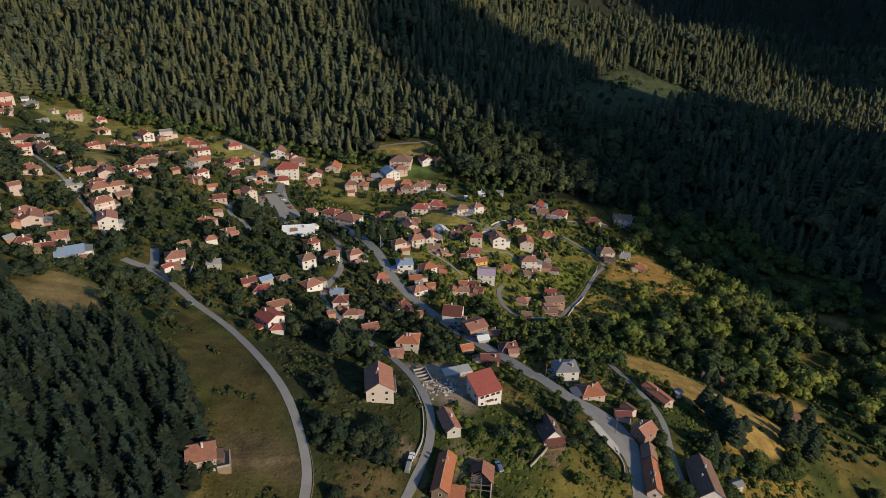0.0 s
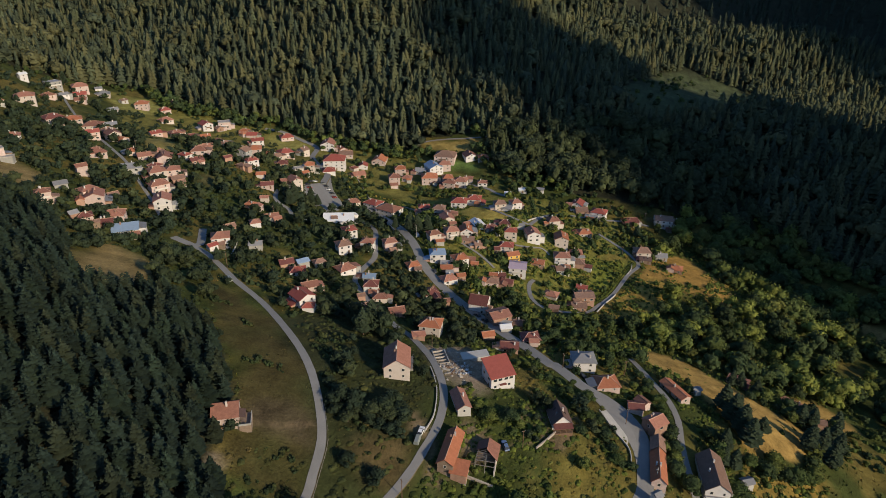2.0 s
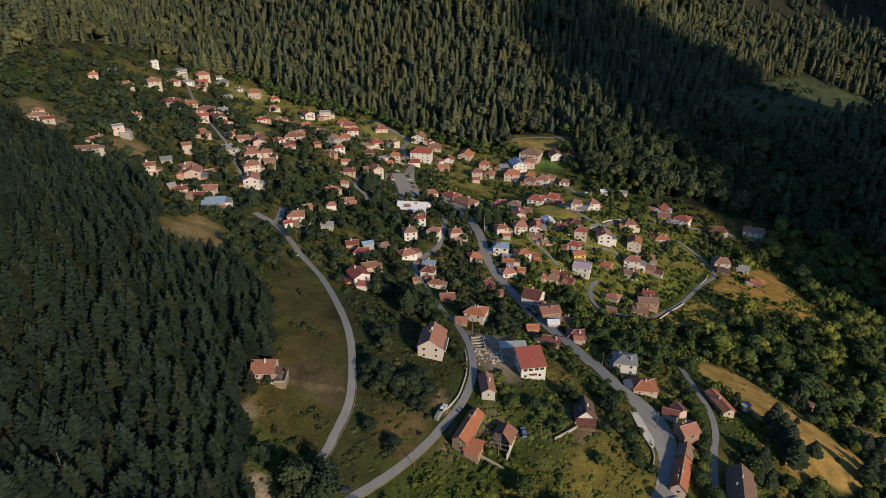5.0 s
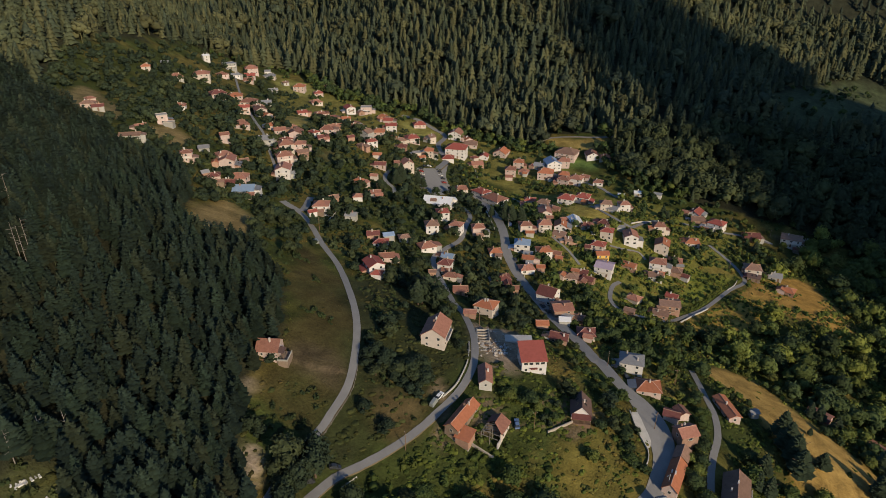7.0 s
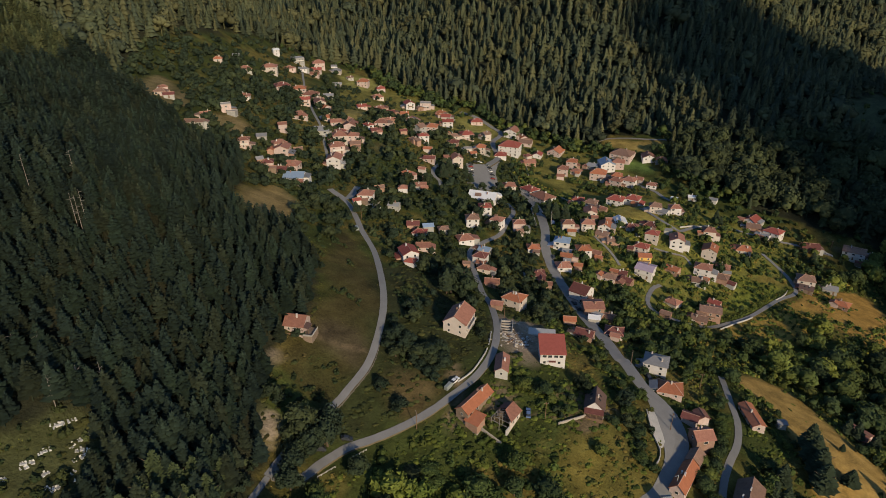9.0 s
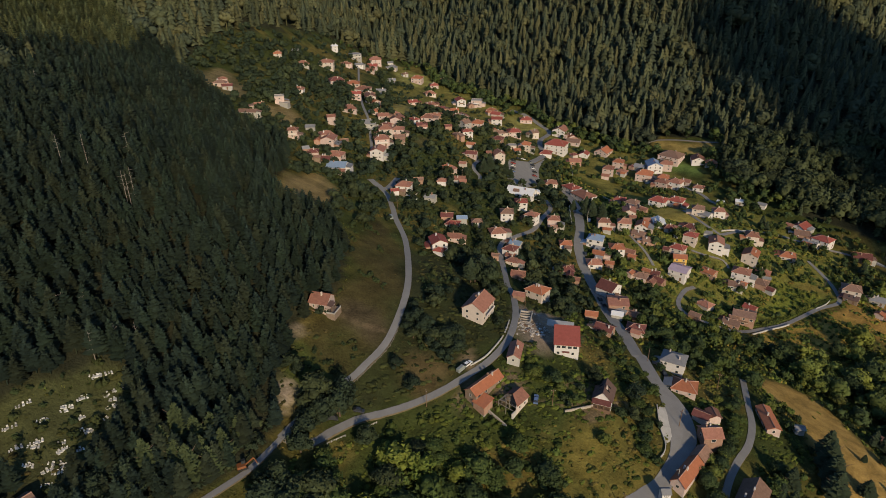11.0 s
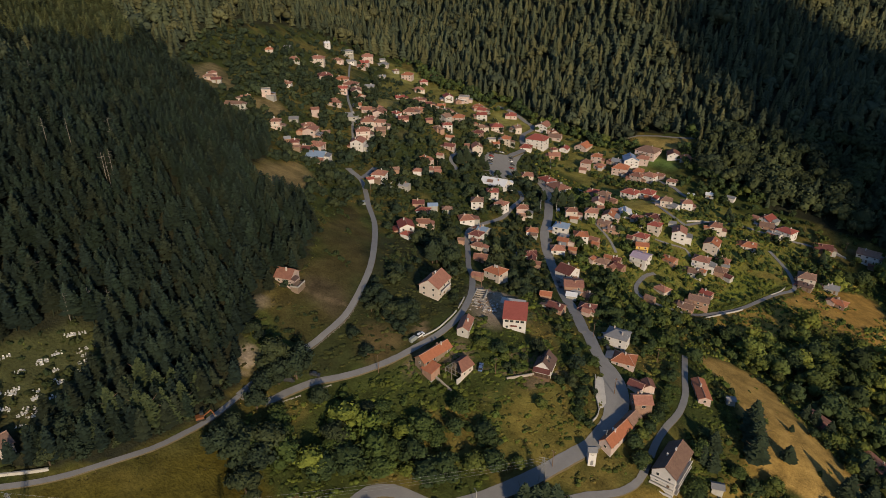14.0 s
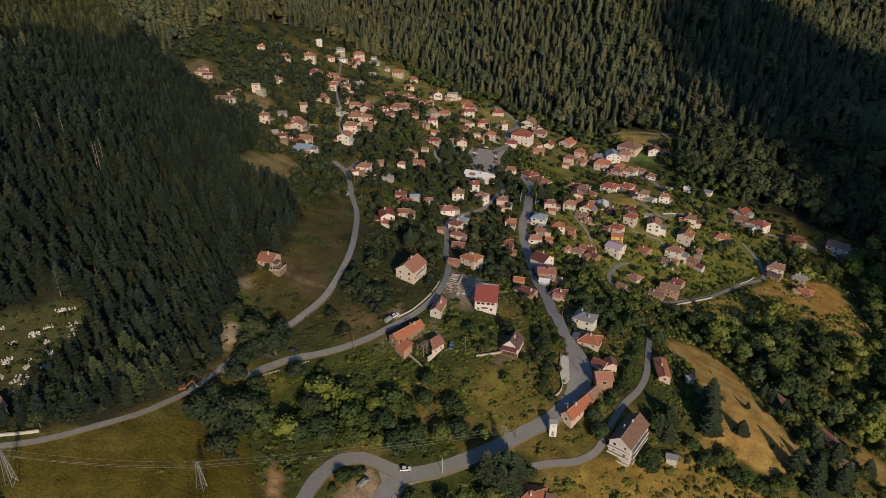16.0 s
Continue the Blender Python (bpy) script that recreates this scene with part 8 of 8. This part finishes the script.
GRAVE_ROWS = [(-72.4, 27.0, -70.2, 29.2, 4), (-68.6, 31.2, -66.2, 34.0, 4), (-61.2, 26.8, -59.2, 30.6, 5), (-64.4, 27.6, -62.0, 30.2, 4), (-60.4, 23.2, -58.4, 25.4, 3), (-77.0, 38.6, -74.8, 41.6, 4), (-80.6, 50.2, -78.6, 53.0, 4), (-64.2, 44.0, -62.0, 47.2, 4), (-70.8, 49.2, -68.8, 52.2, 4), (-67.4, 37.4, -65.4, 40.4, 4), (-77.4, 32.0, -75.4, 34.8, 3), (-69.0, 23.0, -66.6, 25.4, 4), (-79.8, 50.2, -77.8, 56.0, 5), (-72.3, 48.6, -72.0, 55.8, 6), (-68.2, 47.1, -67.9, 52.9, 5), (-76.1, 43.1, -74.7, 46.3, 4), (-75.5, 38.0, -74.7, 41.7, 4), (-65.9, 44.2, -66.0, 47.0, 2), (-76.6, 32.6, -75.9, 34.9, 3), (-72.6, 27.6, -71.2, 30.8, 4), (-65.1, 30.4, -64.8, 33.9, 5), (-62.4, 34.3, -61.8, 36.2, 3), (-62.9, 24.8, -62.3, 28.2, 4), (-61.5, 28.8, -60.7, 31.9, 5), (-60.3, 40.9, -58.4, 41.2, 2), (-74.6, 23.0, -73.8, 26.5, 4), (-82.0, 24.9, -80.5, 28.6, 4), (-65.1, 38.6, -65.1, 41.5, 3), (-85.8, 30.5, -84.1, 35.2, 4), (-70.2, 39.7, -70.1, 42.1, 3)]
for ax, ay, bx, by, n_ in GRAVE_ROWS:
    along_ = math.degrees(math.atan2(by - ay, bx - ax))
    for k_ in range(int(n_ * 1.4)):
        s_ = (k_ + 0.5) / int(n_ * 1.4)
        grave(ax + (bx - ax) * s_ + random.uniform(-0.3, 0.3), ay + (by - ay) * s_ + random.uniform(-0.3, 0.3), along_ + random.uniform(-6, 6), k_)
low_wall("retaining_wall", [(-10.4, 187.8), (-8.0, 181), (-6.3, 174), (-5.8, 166), (-6.2, 160), (-8.4, 153.5)], 0.6, 0.35, CONCRETE, "pale concrete retaining wall along the lane")
low_wall("parapet", [(71.9, 308.9), (74.1, 314.3), (78.7, 323.8), (83.5, 331.0), (86.6, 335.9)], 0.9, 0.4, CONCRETE, "pale concrete parapet along the outer lane edge")
low_wall("parapet", [(96.7, 359.4), (100.7, 366.7), (102.5, 373.9)], 0.7, 0.35, CONCRETE, "pale concrete parapet along the outer lane edge")
low_wall("roadside_wall", [(55.4, 186.6), (58.0, 180.4), (61.0, 174.8), (64.0, 170.8), (64.6, 166.5), (63.8, 162.6)], 0.9, 0.3, CONCRETE, "low concrete wall beside the road bend")
low_wall("garden_wall", [(5.7, 141.4), (11.3, 140.6), (15.5, 140.0)], 1.1, 0.5, STONE, "old rough stone garden wall")
low_wall("yard_wall", [(29.9, 157.7), (34.3, 163.2), (37.0, 167.1)], 1.0, 0.4, STONE, "old rough stone yard wall")
low_wall("street_wall", [(-61.6, 366.6), (-50.4, 342.4), (-42.6, 326.8)], 1.4, 0.5, CONCRETE, "concrete wall above the main street")
low_wall("fork_wall", [(-116.6, 255.7), (-119.3, 267.4), (-120.9, 275.1)], 0.8, 0.4, CONCRETE, "pale concrete wall beside the garden plots")
low_wall("garden_wall", [(32.9, 398.5), (38.8, 409.3), (44.9, 417.5)], 1.0, 0.35, CONCRETE, "white rendered garden wall between the plots")
low_wall("garden_wall", [(118.8, 454.8), (128.4, 451.3)], 1.0, 0.35, CONCRETE, "pale rendered garden wall between the plots")
low_wall("garden_wall", [(-109.2, 325.5), (-102.5, 324.8), (-95.5, 319.7)], 1.0, 0.35, CONCRETE, "pale rendered garden wall between the plots")
low_wall("garden_wall", [(-3.5, 370.5), (4.4, 368.9), (10.4, 366.6)], 1.0, 0.35, CONCRETE, "grey rendered garden wall between the plots")
low_wall("garden_wall", [(-102.3, 462.9), (-92.8, 443.7), (-85.2, 427.0)], 1.0, 0.35, CONCRETE, "pale rendered garden wall between the plots")
low_wall("garden_wall", [(-59.8, 427.2), (-46.1, 417.7)], 1.0, 0.35, CONCRETE, "grey rendered garden wall between the plots")
low_wall("garden_wall", [(22.4, 385.0), (32.7, 379.1)], 1.0, 0.35, CONCRETE, "grey rendered garden wall between the plots")
low_wall("graveyard_wall", [(-53.0, 10.4), (-49.0, 14.8), (-45.1, 19.3), (-42.5, 22.9)], 0.9, 0.5, CONCRETE, "pale concrete wall along the lower road")
building_site(0.9, 194.5, 20)
dead_tree(-80.8, 61.0, 13, 0)
dead_tree(-83.6, 54.4, 12, 1)
dead_tree(-97.4, 61.9, 11, 2)
dead_tree(-101.1, 57.1, 11, 3)
dead_tree(-79.2, 66.4, 12, 4)
dead_tree(-157.0, 119.1, 13, 5)
dead_tree(-159.9, 93.4, 16, 6)
dead_tree(-126.7, 99.3, 17, 7)
dead_tree(-127.4, 101.7, 18, 8)
dead_tree(-129.6, 99.6, 16, 9)
dead_tree(-293.7, 180.0, 17, 10)
dead_tree(-151.9, 99.2, 18, 11)
dead_tree(-254.9, 133.1, 16, 12)
fence([(-42.6, 154.6), (-37.9, 141.2), (-37.2, 128), (-37.0, 117), (-37.3, 107.5)], 3.0, 0.9, "pale weathered post and rail fence beside the lane", DEADWOOD)
fence([(-26.9, 93.5), (-26.2, 97.0), (-25.4, 100.5)], 1.75, 0.8, "white roadside guard rail on short posts", CONCRETE)
fence([(-23.6, 107.0), (-22.6, 109.8), (-21.6, 112.6)], 1.6, 0.8, "white roadside guard rail on short posts", CONCRETE)
excavator(-33.5, 65.3, 60)
